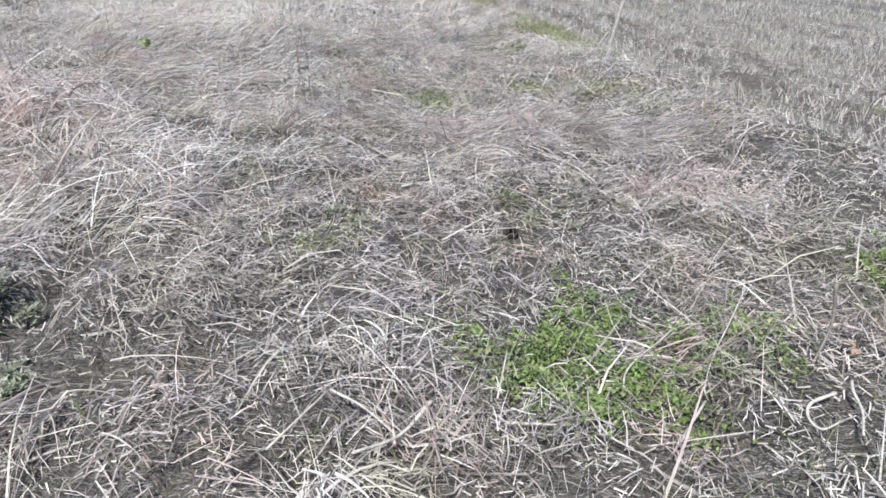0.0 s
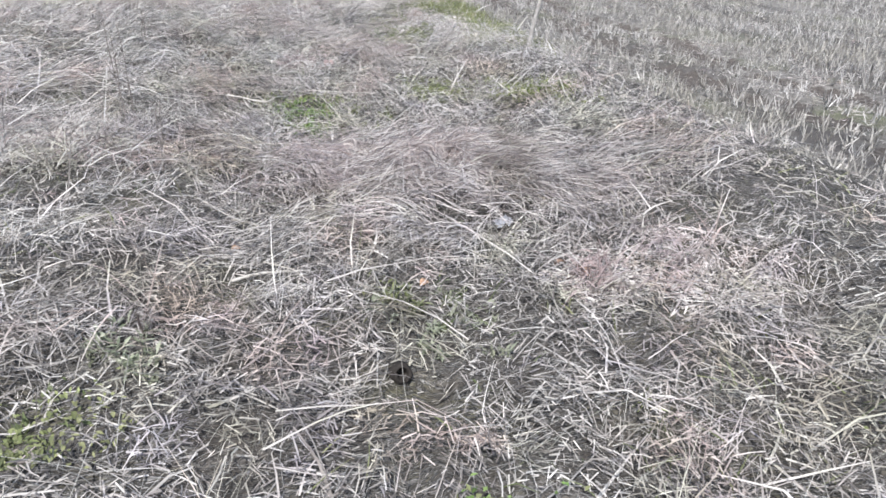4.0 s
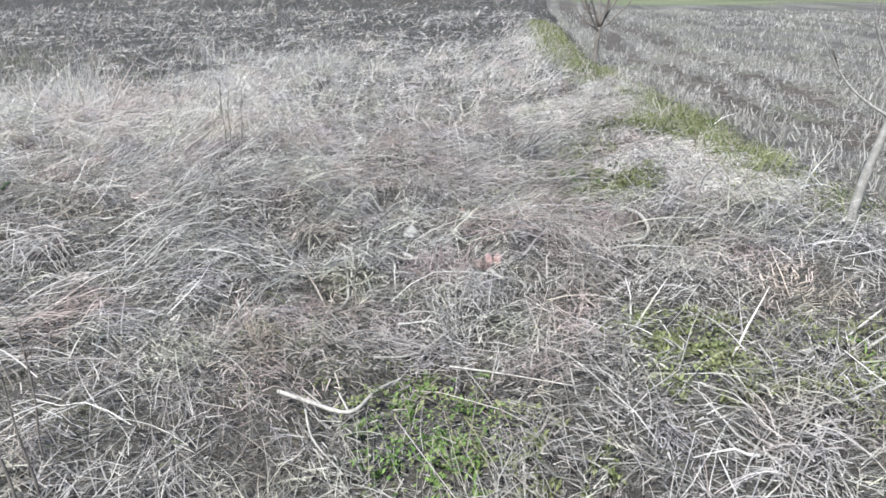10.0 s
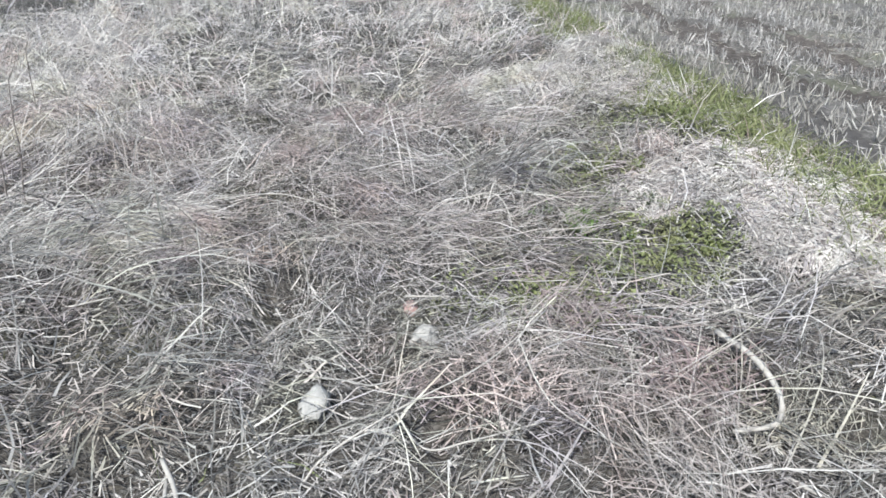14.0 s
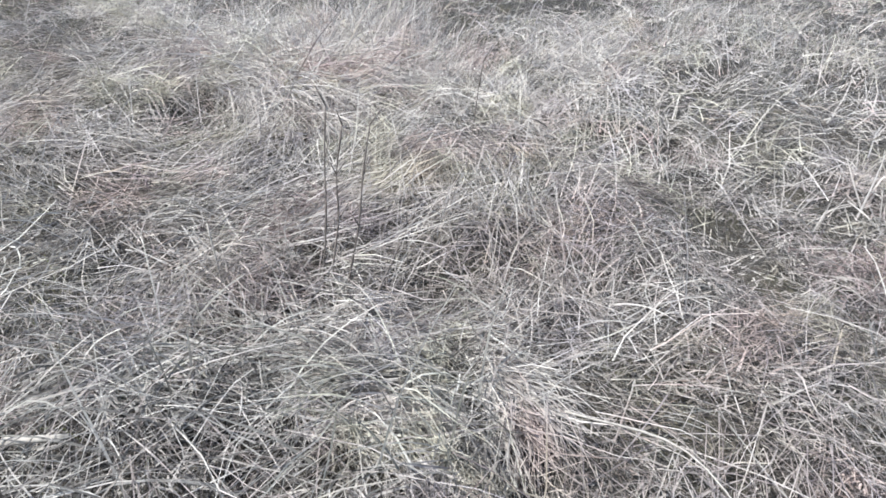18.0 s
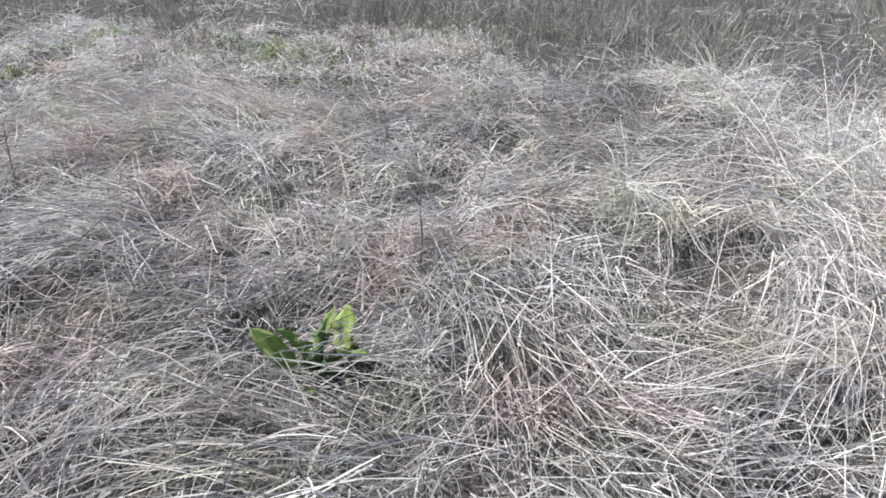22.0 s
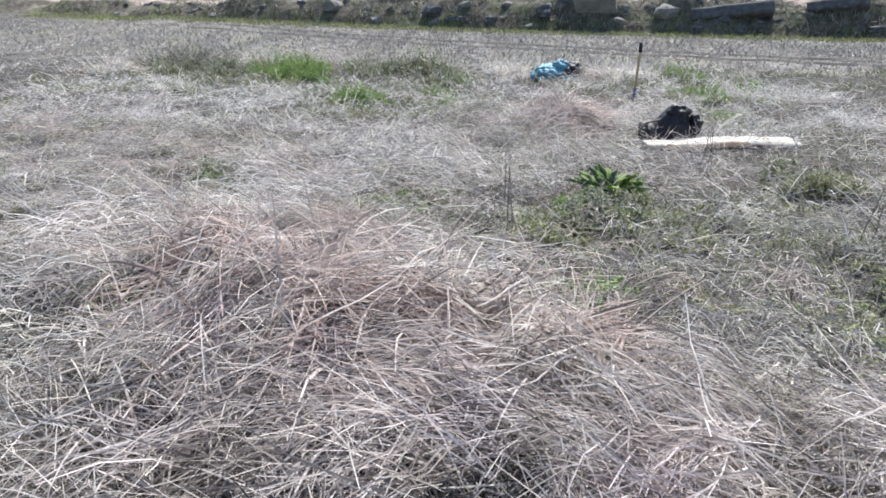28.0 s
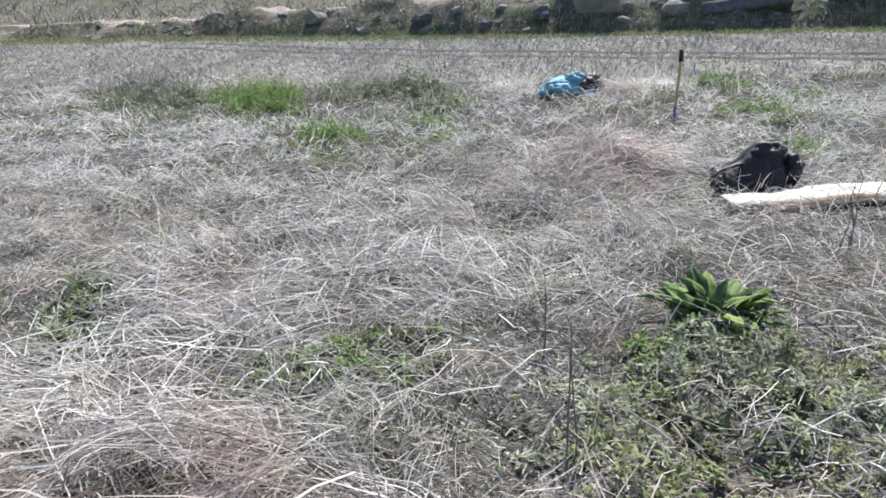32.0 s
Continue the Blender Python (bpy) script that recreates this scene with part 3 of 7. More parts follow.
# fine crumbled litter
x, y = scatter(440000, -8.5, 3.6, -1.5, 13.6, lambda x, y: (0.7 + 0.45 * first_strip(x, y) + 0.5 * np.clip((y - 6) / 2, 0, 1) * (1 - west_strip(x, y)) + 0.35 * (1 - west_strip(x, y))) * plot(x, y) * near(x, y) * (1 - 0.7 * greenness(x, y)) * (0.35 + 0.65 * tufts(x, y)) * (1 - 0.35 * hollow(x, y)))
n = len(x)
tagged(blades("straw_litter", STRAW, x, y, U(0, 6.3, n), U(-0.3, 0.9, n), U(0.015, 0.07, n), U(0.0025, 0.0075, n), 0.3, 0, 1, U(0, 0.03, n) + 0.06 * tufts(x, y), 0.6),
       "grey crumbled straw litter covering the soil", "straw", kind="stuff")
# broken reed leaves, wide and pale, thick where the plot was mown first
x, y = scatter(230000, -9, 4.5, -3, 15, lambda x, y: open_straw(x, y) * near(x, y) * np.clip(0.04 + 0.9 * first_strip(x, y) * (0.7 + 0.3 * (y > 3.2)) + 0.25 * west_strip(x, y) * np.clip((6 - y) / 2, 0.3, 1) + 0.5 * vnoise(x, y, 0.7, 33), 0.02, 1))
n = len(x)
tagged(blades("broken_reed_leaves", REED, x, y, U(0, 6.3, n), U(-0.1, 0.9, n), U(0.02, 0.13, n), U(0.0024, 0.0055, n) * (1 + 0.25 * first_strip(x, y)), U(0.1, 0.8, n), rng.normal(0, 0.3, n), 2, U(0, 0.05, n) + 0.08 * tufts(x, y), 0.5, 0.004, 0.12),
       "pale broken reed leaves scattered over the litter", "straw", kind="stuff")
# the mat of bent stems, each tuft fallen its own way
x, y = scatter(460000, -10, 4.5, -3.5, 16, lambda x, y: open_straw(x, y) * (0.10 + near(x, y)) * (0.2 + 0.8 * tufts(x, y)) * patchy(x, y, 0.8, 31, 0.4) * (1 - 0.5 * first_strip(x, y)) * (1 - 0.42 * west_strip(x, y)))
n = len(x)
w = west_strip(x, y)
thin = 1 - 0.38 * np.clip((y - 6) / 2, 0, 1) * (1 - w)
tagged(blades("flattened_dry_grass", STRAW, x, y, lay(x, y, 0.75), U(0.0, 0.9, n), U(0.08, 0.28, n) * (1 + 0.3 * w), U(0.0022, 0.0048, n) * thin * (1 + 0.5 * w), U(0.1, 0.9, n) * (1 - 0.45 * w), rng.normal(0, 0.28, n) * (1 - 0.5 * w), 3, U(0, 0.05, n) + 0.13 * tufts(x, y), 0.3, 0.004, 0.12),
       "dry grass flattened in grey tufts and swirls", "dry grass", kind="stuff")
# long pale stems over the mat, in loose bundles
for n, (x0, x1, y0, y1), mat, size in ((8000, (-5.8, -1.5, 1.2, 7.0), PALE, 0.66), (7500, (-6.5, -1.3, 7.0, 12.5), PALE, 0.66), (5500, (-6.8, -2.6, 5.9, 8.8), PALE, 0.7), (8000, (-3.2, 2.2, 5.0, 13.5), GREYSTEM, 0.5)):
    x, y = scatter(n, x0, x1, y0, y1, lambda x, y: open_straw(x, y) * np.clip(0.35 + 1.2 * vnoise(x, y, 0.45, 39), 0.05, 1))
    n = len(x)
    tagged(blades("coarse_straw", mat, x, y, lay(x, y, 0.6), U(0.0, 0.6, n), U(0.2, 0.55, n), U(0.004, 0.009, n) * size, U(0.1, 0.8, n), rng.normal(0, 0.25, n), 5, U(0.04, 0.16, n), 0.35, 0.004, 0.10),
           "coarse pale straws lying over the dry mat", "straw", kind="stuff")
x, y = scatter(2600, -4.2, -2.2, 2.6, 5.2, lambda x, y: open_straw(x, y) * np.clip(0.6 + 1.0 * vnoise(x, y, 0.4, 40), 0.1, 1))
n = len(x)
tagged(blades("coarse_straw", STRAW, x, y, rng.normal(0.9, 0.8, n), U(0.0, 0.8, n), U(0.2, 0.55, n), U(0.0035, 0.007, n), U(0.1, 0.9, n), rng.normal(0, 0.25, n), 5, U(0.05, 0.22, n), 0.35, 0.004, 0.10),
       "heaped coarse bleached straw beside green weeds", "straw", kind="stuff")
# brown stems combed over one another where the walk turns
x, y = scatter(7000, -3.0, 0.7, 9.5, 12.6, lambda x, y: open_straw(x, y) * np.clip(0.5 + 0.9 * vnoise(x, y, 0.6, 38), 0.08, 1))
n = len(x)
tagged(blades("combed_brown_stems", PINK, x, y, -0.75 + 1.1 * vnoise(x, y, 0.7, 29) + rng.normal(0, 0.6, n), U(0.0, 0.6, n), U(0.2, 0.6, n), U(0.0025, 0.0055, n), U(0.1, 0.7, n), rng.normal(0, 0.2, n), 4, U(0.03, 0.14, n), 0.35, 0.004, 0.06),
       "long brownish stems combed one way over the mat", "dry grass", kind="stuff")
# long stems of the western plot, lying in broad sweeps
x, y = scatter(19000, -8.0, -2.2, 6.2, 12.0, lambda x, y: open_straw(x, y) * np.clip(0.45 + 0.9 * vnoise(x, y, 0.7, 27), 0.05, 1))
n = len(x)
tagged(blades("swept_straw", STRAW, x, y, swirl(x, y) + 0.8 * vnoise(x, y, 0.5, 28) + rng.normal(0, 0.36, n), U(0.0, 0.5, n), U(0.2, 0.6, n), U(0.0036, 0.0072, n), U(0.05, 0.45, n), rng.normal(0, 0.1, n), 3, U(0.03, 0.14, n), 0.35, 0.004, 0.05),
       "long grey-tan straw lying in broad sweeps", "dry grass", kind="stuff")
# long thin stems arching over the tangle near the bricks, each with its own bend
for px, py, r, k, mat in ((0.15, 9.35, 0.42, 90, PALE), (-1.0, 9.3, 0.5, 130, GREYSTEM), (1.6, 9.0, 0.5, 80, PALE), (-0.2, 10.4, 0.5, 70, GREYSTEM), (-2.0, 8.6, 0.6, 110, GREYSTEM)):
    x, y = rng.normal(px, r, k), rng.normal(py, 0.7 * r, k)
    tagged(blades("arching_stems", mat, x, y, rng.normal(-0.6, 1.1, k), U(0.2, 0.75, k), U(0.45, 0.95, k), U(0.0035, 0.006, k), U(0.7, 1.4, k), rng.normal(0, 0.5, k), 7, U(0.0, 0.08, k), 0.4, 0.004, 0.06),
           "long thin dead stems arching over the litter", "dead stems", kind="stuff")
# reddish broken litter round the bricks and in small patches
RUSSET = blade_material("russet_litter", [(0.0, (0.13, 0.104, 0.10)), (0.5, (0.31, 0.258, 0.252)), (1.0, (0.52, 0.46, 0.45))], (0.30, 0.225, 0.22), 4.0, leak=0.15)
for px, py, r, k in ((-0.36, 8.50, 0.16, 500), (0.26, 9.74, 0.16, 450), (0.62, 9.36, 0.18, 350), (-0.98, 12.4, 0.35, 900), (-1.35, 5.9, 0.3, 700), (-2.6, 3.2, 0.35, 700), (-3.1, 10.7, 0.25, 600), (-5.2, 8.6, 0.3, 500), (1.3, 4.25, 0.12, 260), (-2.1, 6.1, 0.35, 700)):
    x, y = rng.normal(px, r * 0.6, k), rng.normal(py, r * 0.6, k)
    tagged(blades("russet_litter", RUSSET, x, y, U(0, 6.3, k), U(0.0, 1.2, k), U(0.03, 0.16, k), U(0.003, 0.008, k), U(0.1, 0.8, k), 0.2, 2, U(0.02, 0.12, k), 0.5, 0.004, 0.15),
           "patch of reddish broken dead stems and leaves", "straw", kind="stuff")
# single bold straws over everything
for n, (x0, x1, y0, y1), mat, wide in ((3400, (-4.5, -1.4, 1.6, 4.9), WHITESTRAW, 1.0), (900, (-7.0, -4.5, 0.5, 5.2), PALE, 0.9), (1700, (-6.5, -2.0, 5.0, 8.0), PALE, 0.9), (1200, (-8.5, -1.6, 8.0, 12.5), STRAW, 0.8), (500, (-2.6, 2.2, 1.4, 5.0), REED, 0.8), (1300, (-3.0, 2.0, 5.0, 13.0), GREYSTEM, 0.75), (2200, (-6.0, 0.3, 11.8, 20.0), PALE, 1.1)):
    x, y = scatter(n, x0, x1, y0, y1, lambda x, y: open_straw(x, y) * np.clip(0.5 + 1.1 * vnoise(x, y, 0.6, 26), 0.05, 1))
    n = len(x)
    tagged(blades("bold_straw", mat, x, y, lay(x, y, 0.9), U(0.0, 0.7, n), U(0.2, 0.6, n), U(0.0045, 0.008, n) * wide, U(0.1, 0.8, n), rng.normal(0, 0.2, n), 4, U(0.06, 0.2, n), 0.35, 0.004, 0.08),
           "single broad bleached straws lying over the mat", "straw", kind="stuff")
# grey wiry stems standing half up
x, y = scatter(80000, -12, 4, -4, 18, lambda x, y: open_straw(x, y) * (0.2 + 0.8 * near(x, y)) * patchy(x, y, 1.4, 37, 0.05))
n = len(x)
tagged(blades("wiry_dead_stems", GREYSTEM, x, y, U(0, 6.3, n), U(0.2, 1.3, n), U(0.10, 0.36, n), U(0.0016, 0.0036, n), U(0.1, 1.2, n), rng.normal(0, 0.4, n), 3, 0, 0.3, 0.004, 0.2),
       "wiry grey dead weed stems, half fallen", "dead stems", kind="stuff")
# thick dead twigs in a dark tangle
x = np.concatenate([rng.normal(-1.35, 0.42, 420), rng.normal(-2.9, 0.35, 130)])
y = np.concatenate([rng.normal(8.85, 0.42, 420), rng.normal(9.3, 0.3, 130)])
n = len(x)
tagged(blades("dead_twig_litter", GREYSTEM, x, y, U(0, 6.3, n), U(0.0, 0.7, n), U(0.12, 0.42, n), U(0.005, 0.010, n), U(0.1, 0.7, n), 0.2, 4, U(0.02, 0.12, n), 0.5, 0.004, 0.35),
       "tangle of thick grey dead twigs", "twigs", kind="stuff")
# fine bleached straw combed flat in pale patches
for px, py, rx, ry, k in ((1.05, 14.3, 0.4, 0.5, 3000), (-1.6, 6.0, 0.5, 0.4, 3500), (-1.9, 10.3, 0.5, 0.4, 4000), (0.2, 13.4, 0.6, 0.6, 4000), (-5.3, 12.0, 0.5, 0.5, 5000)):
    a, d = U(0, 6.3, k), U(0, 1, k) ** 0.6
    x, y = px + rx * d * np.cos(a), py + ry * d * np.sin(a)
    ok = hollow(x, y) < 0.5
    x, y = x[ok], y[ok]
    n = len(x)
    tagged(blades("bleached_straw_patch", PALE, x, y, swirl(x, y) + rng.normal(0, 0.5, n), U(0.0, 0.6, n), U(0.06, 0.24, n), U(0.0025, 0.006, n), U(0.2, 0.8, n), 0.2, 2, U(0.02, 0.10, n), 0.4, 0.004, 0.25),
           "patch of bleached straw combed flat", "straw", kind="stuff")
DUSTY = blade_material("dusty_chopped_straw", [(0.0, (0.36, 0.335, 0.32)), (0.5, (0.56, 0.53, 0.505)), (1.0, (0.76, 0.73, 0.70))], (0.56, 0.49, 0.47), 3.0, leak=0.15)
for px, py, rx, ry, k in ((1.45, 10.95, 0.48, 0.80, 15000), (1.72, 10.3, 0.40, 0.5, 8000), (1.25, 13.2, 0.5, 0.7, 4000), (0.95, 11.0, 0.26, 0.34, 3000), (1.32, 4.25, 0.20, 0.17, 900), (1.85, 4.35, 0.45, 0.4, 1500)):
    a, d = U(0, 6.3, k), U(0, 1, k) ** 0.55
    x, y = px + rx * d * np.cos(a) * (1 + 0.3 * np.sin(3 * a)), py + ry * d * np.sin(a)
    tagged(blades("chopped_straw", DUSTY, x, y, U(0, 6.3, k), U(-0.2, 0.5, k), U(0.02, 0.11, k), U(0.003, 0.008, k), 0.3, 0, 1, U(0, 0.05, k), 0.6),
           "dusty pinkish-white patch of finely chopped straw", "straw", kind="stuff")
x, y = rng.normal(0.75, 0.6, 9000), rng.normal(5.75, 0.32, 9000)
tagged(blades("combed_straw", PINK, x, y, rng.normal(-0.9, 0.6, 9000), U(0.0, 0.6, 9000), U(0.08, 0.36, 9000), U(0.003, 0.0065, 9000), U(0.05, 0.5, 9000), 0.05, 3, U(0.02, 0.10, 9000), 0.4, 0.004, 0.10),
       "pinkish straw combed down a low rise", "straw", kind="stuff")
for hx, hy, sx, sy, k, way in ((-3.6, 5.8, 0.35, 0.3, 1500, 2.4), (-4.2, 6.0, 0.45, 0.28, 2000, 0.8), (-3.2, 5.2, 0.35, 0.3, 1300, 2.6), (-5.2, 6.0, 0.5, 0.22, 1700, 0.3)):
    x, y = rng.normal(hx, sx, k), rng.normal(hy, sy, k)
    tagged(blades("heaped_straw", PINK, x, y, way + rng.normal(0, 0.7, k), U(0.0, 0.8, k), U(0.15, 0.55, k), U(0.005, 0.010, k), U(0.1, 0.6, k), rng.normal(0, 0.12, k), 3, U(0.02, 0.2, k), 0.35, 0.004, 0.10),
           "heaped pinkish straw fallen in bundles", "straw", kind="stuff")
# coarser grass over the rest of the plot, thinning out with the distance from its middle
n = 260000
a, r = rng.uniform(0, 6.3, n), 2.5 + 55 * rng.uniform(0, 1, n) ** 1.25
x, y = -2.5 + r * np.cos(a), 7.5 + r * np.sin(a)
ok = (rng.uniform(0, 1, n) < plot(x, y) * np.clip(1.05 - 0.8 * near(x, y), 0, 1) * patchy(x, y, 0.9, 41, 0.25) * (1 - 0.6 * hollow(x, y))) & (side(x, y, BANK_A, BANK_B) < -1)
x, y, r = x[ok], y[ok], r[ok]
light = rng.uniform(0, 1, len(x)) < np.clip(0.35 + 0.7 * vnoise(x, y, 1.0, 43) + 0.45 * (y > 12) * (x > -6), 0.1, 0.95)
for pick, name, mat in ((~light, "far_dry_grass", STRAW), (light, "far_bleached_grass", PALE)):
    n = pick.sum()
    tagged(blades(name, mat, x[pick], y[pick], lay(x[pick], y[pick], 1.2), U(-0.1, 1.35, n), U(0.08, 0.38, n) * (1 + r[pick] / 60), U(0.006, 0.012, n) * (0.8 + r[pick] / 14), U(0.2, 1.4, n), rng.normal(0, 0.5, n), 2, 0, 0.35, 0.004, 0.22),
           "pale dry grass and weeds over the fallow plot", "dry grass", kind="stuff")
x, y = scatter(20000, -6, 0.5, 12.8, 25, lambda x, y: plot(x, y) * np.clip(0.55 + 0.8 * vnoise(x, y, 0.9, 44), 0.1, 1) * np.clip(1.3 - (y - 12.8) / 14, 0.2, 1))
n = len(x)
tagged(blades("northern_pale_grass", PALE, x, y, lay(x, y, 1.0), U(0.0, 1.2, n), U(0.12, 0.42, n), U(0.006, 0.012, n), U(0.2, 1.2, n), rng.normal(0, 0.4, n), 2, U(0, 0.06, n), 0.35, 0.004, 0.4),
       "pale bent grass at the northern end of the plot", "dry grass", kind="stuff")
# bright broken straw over the southern plot
x, y = scatter(85000, -10, 4.5, -7, 3.6, lambda x, y: open_straw(x, y) * np.clip(0.4 + 0.9 * vnoise(x, y, 0.5, 47) + 0.4 * vnoise(x, y, 1.7, 48), 0.05, 1) * np.clip((y + 7) / 3, 0.2, 1) * np.clip(np.maximum(-x - 0.9, -0.2 - y), 0, 1))
n = len(x)
tagged(blades("broken_pale_straw", WHITESTRAW, x, y, U(0, 6.3, n), U(-0.1, 1.1, n), U(0.06, 0.30, n), U(0.0035, 0.008, n) * (1 + 0.1 * np.clip(2 - y, 0, 8)), U(0.1, 1.0, n), rng.normal(0, 0.3, n), 2, U(0, 0.08, n), 0.45, 0.004, 0.15),
       "bright broken straw over the southern plot", "straw", kind="stuff")

x, y = scatter(60000, -11, -4.6, 5.0, 10.5, lambda x, y: open_straw(x, y) * np.clip(0.4 + 0.9 * vnoise(x, y, 0.5, 47) + 0.4 * vnoise(x, y, 1.7, 48), 0.05, 1))
n = len(x)
tagged(blades("broken_pale_straw", PALE, x, y, U(0, 6.3, n), U(-0.1, 0.9, n), U(0.05, 0.28, n), U(0.003, 0.0065, n) * (1 + 0.12 * np.clip(-x - 5, 0, 6)), U(0.1, 1.0, n), rng.normal(0, 0.3, n), 2, U(0, 0.10, n), 0.45, 0.004, 0.15),
       "pale broken straw over the western plot", "straw", kind="stuff")

# rice stubble in rows along the field's edge
row = np.array([-0.22, 0.975])
acr = np.array([0.975, 0.22])
u, v = np.meshgrid(np.arange(-12, 60, 0.17), np.arange(-22, 40, 0.28))
u, v = u.ravel(), v.ravel()
sx, sy = 3.5 + row[0] * u + acr[0] * v, 8.7 + row[1] * u + acr[1] * v
away = np.hypot(sx - 0.5, sy - 8)
ok = (east(sx, sy) > 0.25) & (away < 44) & (sy < 64) & (rng.uniform(0, 1, len(sx)) < np.clip(0.95 - 0.5 * vnoise(sx, sy, 2.2, 51) - 0.3 * vnoise(sx, sy, 0.7, 52) - away / 80, 0.04, 1) * (1 - 0.85 * wheel(sx, sy)))
sx, sy, away = sx[ok] + rng.normal(0, 0.025, ok.sum()), sy[ok] + rng.normal(0, 0.03, ok.sum()), away[ok]
k = np.where(away < 13, 11, np.where(away < 20, 5, 2))
x, y = np.repeat(sx, k) + rng.normal(0, 0.026, k.sum()), np.repeat(sy, k) + rng.normal(0, 0.026, k.sum())
n = len(x)
tagged(blades("rice_stubble", STUBBLE, x, y, rng.uniform(0, 6.3, n), rng.uniform(1.0, 1.57, n), rng.uniform(0.07, 0.16, n), rng.uniform(0.006, 0.013, n) * np.repeat(np.where(away < 16, 1, np.where(away < 26, 1.4, 2.2)), k), rng.uniform(0, 0.4, n), 0, 1, 0.0, 0.7),
       "rows of cut grey-tan rice stubble", "stubble", kind="stuff")
x, y = scatter(150000, 1, 15, 0, 26, lambda x, y: np.clip(east(x, y) / 0.5, 0, 1) * (1 - 0.7 * wheel(x, y)) * np.clip(1.2 - np.hypot(x - 1, y - 9) / 15, 0, 1) * np.clip(0.55 + 0.9 * vnoise(x, y, 1.3, 53), 0.05, 1))
n = len(x)
tagged(blades("field_chaff", STRAW, x, y, U(0, 6.3, n), U(-0.1, 0.6, n), U(0.03, 0.14, n), U(0.004, 0.010, n), 0.3, 0, 1, 0, 0.6), "grey chaff between rows of stubble", "straw", kind="stuff")
# pale stems still standing on the northern and western plot
x, y = scatter(80000, -20, 1.5, 9.5, 26, lambda x, y: plot(x, y) * np.clip(0.10 + 0.9 * vnoise(x, y, 1.3, 45), 0.02, 1) * np.clip((y - 9) / 3 + np.clip((-x - 6) / 3, 0, 1), 0, 1) * np.clip(1.3 - np.hypot(x + 3, y - 12) / 18, 0.15, 1) * np.clip((x + 8.2) / 0.8, 0.12, 1))
n = len(x)
tagged(blades("standing_dead_grass", PALE, x, y, rng.uniform(0, 6.3, n), rng.uniform(0.7, 1.55, n), rng.uniform(0.2, 0.62, n) * (1 + 0.5 * np.clip((-x - 6) / 3, 0, 1)), rng.uniform(0.004, 0.008, n), rng.uniform(0.0, 0.9, n), rng.normal(0, 0.3, n), 2),
       "pale dead grass stems still standing in loose stands", "dry grass", kind="stuff")
x, y = scatter(90000, -20, -7.6, -2, 20, lambda x, y: np.clip(0.05 + 1.1 * vnoise(x, y, 1.1, 46) + 0.35 * np.clip((y - 8) / 2, 0, 1) - 0.25 * np.clip((y - 11.5) / 2, 0, 1), 0.02, 1) * np.clip((-x - 7.9 + 0.9 * vnoise(x, y, 0.9, 50) - np.clip(7 - y, 0, 4)) / 1.6, 0, 1) * np.clip((20 + x) / 9, 0.2, 1))
n = len(x)
tagged(blades("grey_weed_stand", BRUSH, x, y, rng.uniform(0, 6.3, n), rng.uniform(1.0, 1.57, n), rng.uniform(0.2, 0.62, n), rng.uniform(0.003, 0.007, n), rng.uniform(0.0, 0.6, n), rng.normal(0, 0.3, n), 2),
       "stand of upright grey dead weeds", "dead weeds", kind="stuff")
x, y = scatter(3200, -7.8, -4.2, 11.2, 15.5, lambda x, y: np.clip(0.35 + 1.1 * vnoise(x, y, 0.7, 49), 0.03, 1) * np.clip((y - 10.8 + 0.25 * (x + 4.2)) / 1.2, 0, 1))
n = len(x)
tagged(blades("tall_pale_stems", PALE, x, y, rng.normal(0.4, 1.2, n), U(0.75, 1.5, n), U(0.3, 0.85, n), U(0.004, 0.009, n), U(0.0, 0.6, n), 0.2, 3, 0, 0.3, 0.004, 0.22),
       "tall bleached reed stems standing and leaning", "dry reeds", kind="stuff")
u, v = np.meshgrid(np.arange(-30, 34, 0.24), np.arange(0.6, 22, 0.33))
u, v = u.ravel(), v.ravel()
sd = (SOUTH_B - SOUTH_A) / np.linalg.norm(SOUTH_B - SOUTH_A)
mid = np.array([-5.0, -8.5])
sx, sy = mid[0] + sd[0] * u + sd[1] * v, mid[1] + sd[1] * u - sd[0] * v
ok = (side(sx, sy, SOUTH_A, SOUTH_B) > 0.8) & (side(sx, sy, BANK_A, BANK_B) < -1.2) & (rng.uniform(0, 1, len(sx)) < np.clip(0.8 - 0.6 * vnoise(sx, sy, 3.0, 55), 0.1, 1))
sx, sy = sx[ok] + rng.normal(0, 0.04, ok.sum()), sy[ok] + rng.normal(0, 0.05, ok.sum())
k = 4
x, y = np.repeat(sx, k) + rng.normal(0, 0.04, k * len(sx)), np.repeat(sy, k) + rng.normal(0, 0.04, k * len(sx))
n = len(x)
tagged(blades("southern_rice_stubble", STUBBLE, x, y, rng.uniform(0, 6.3, n), rng.uniform(0.8, 1.5, n), rng.uniform(0.05, 0.17, n), rng.uniform(0.012, 0.022, n), rng.uniform(0, 0.5, n), 0, 1, 0.0, 0.7),
       "rows of cut grey rice stubble below the bank", "stubble", kind="stuff")
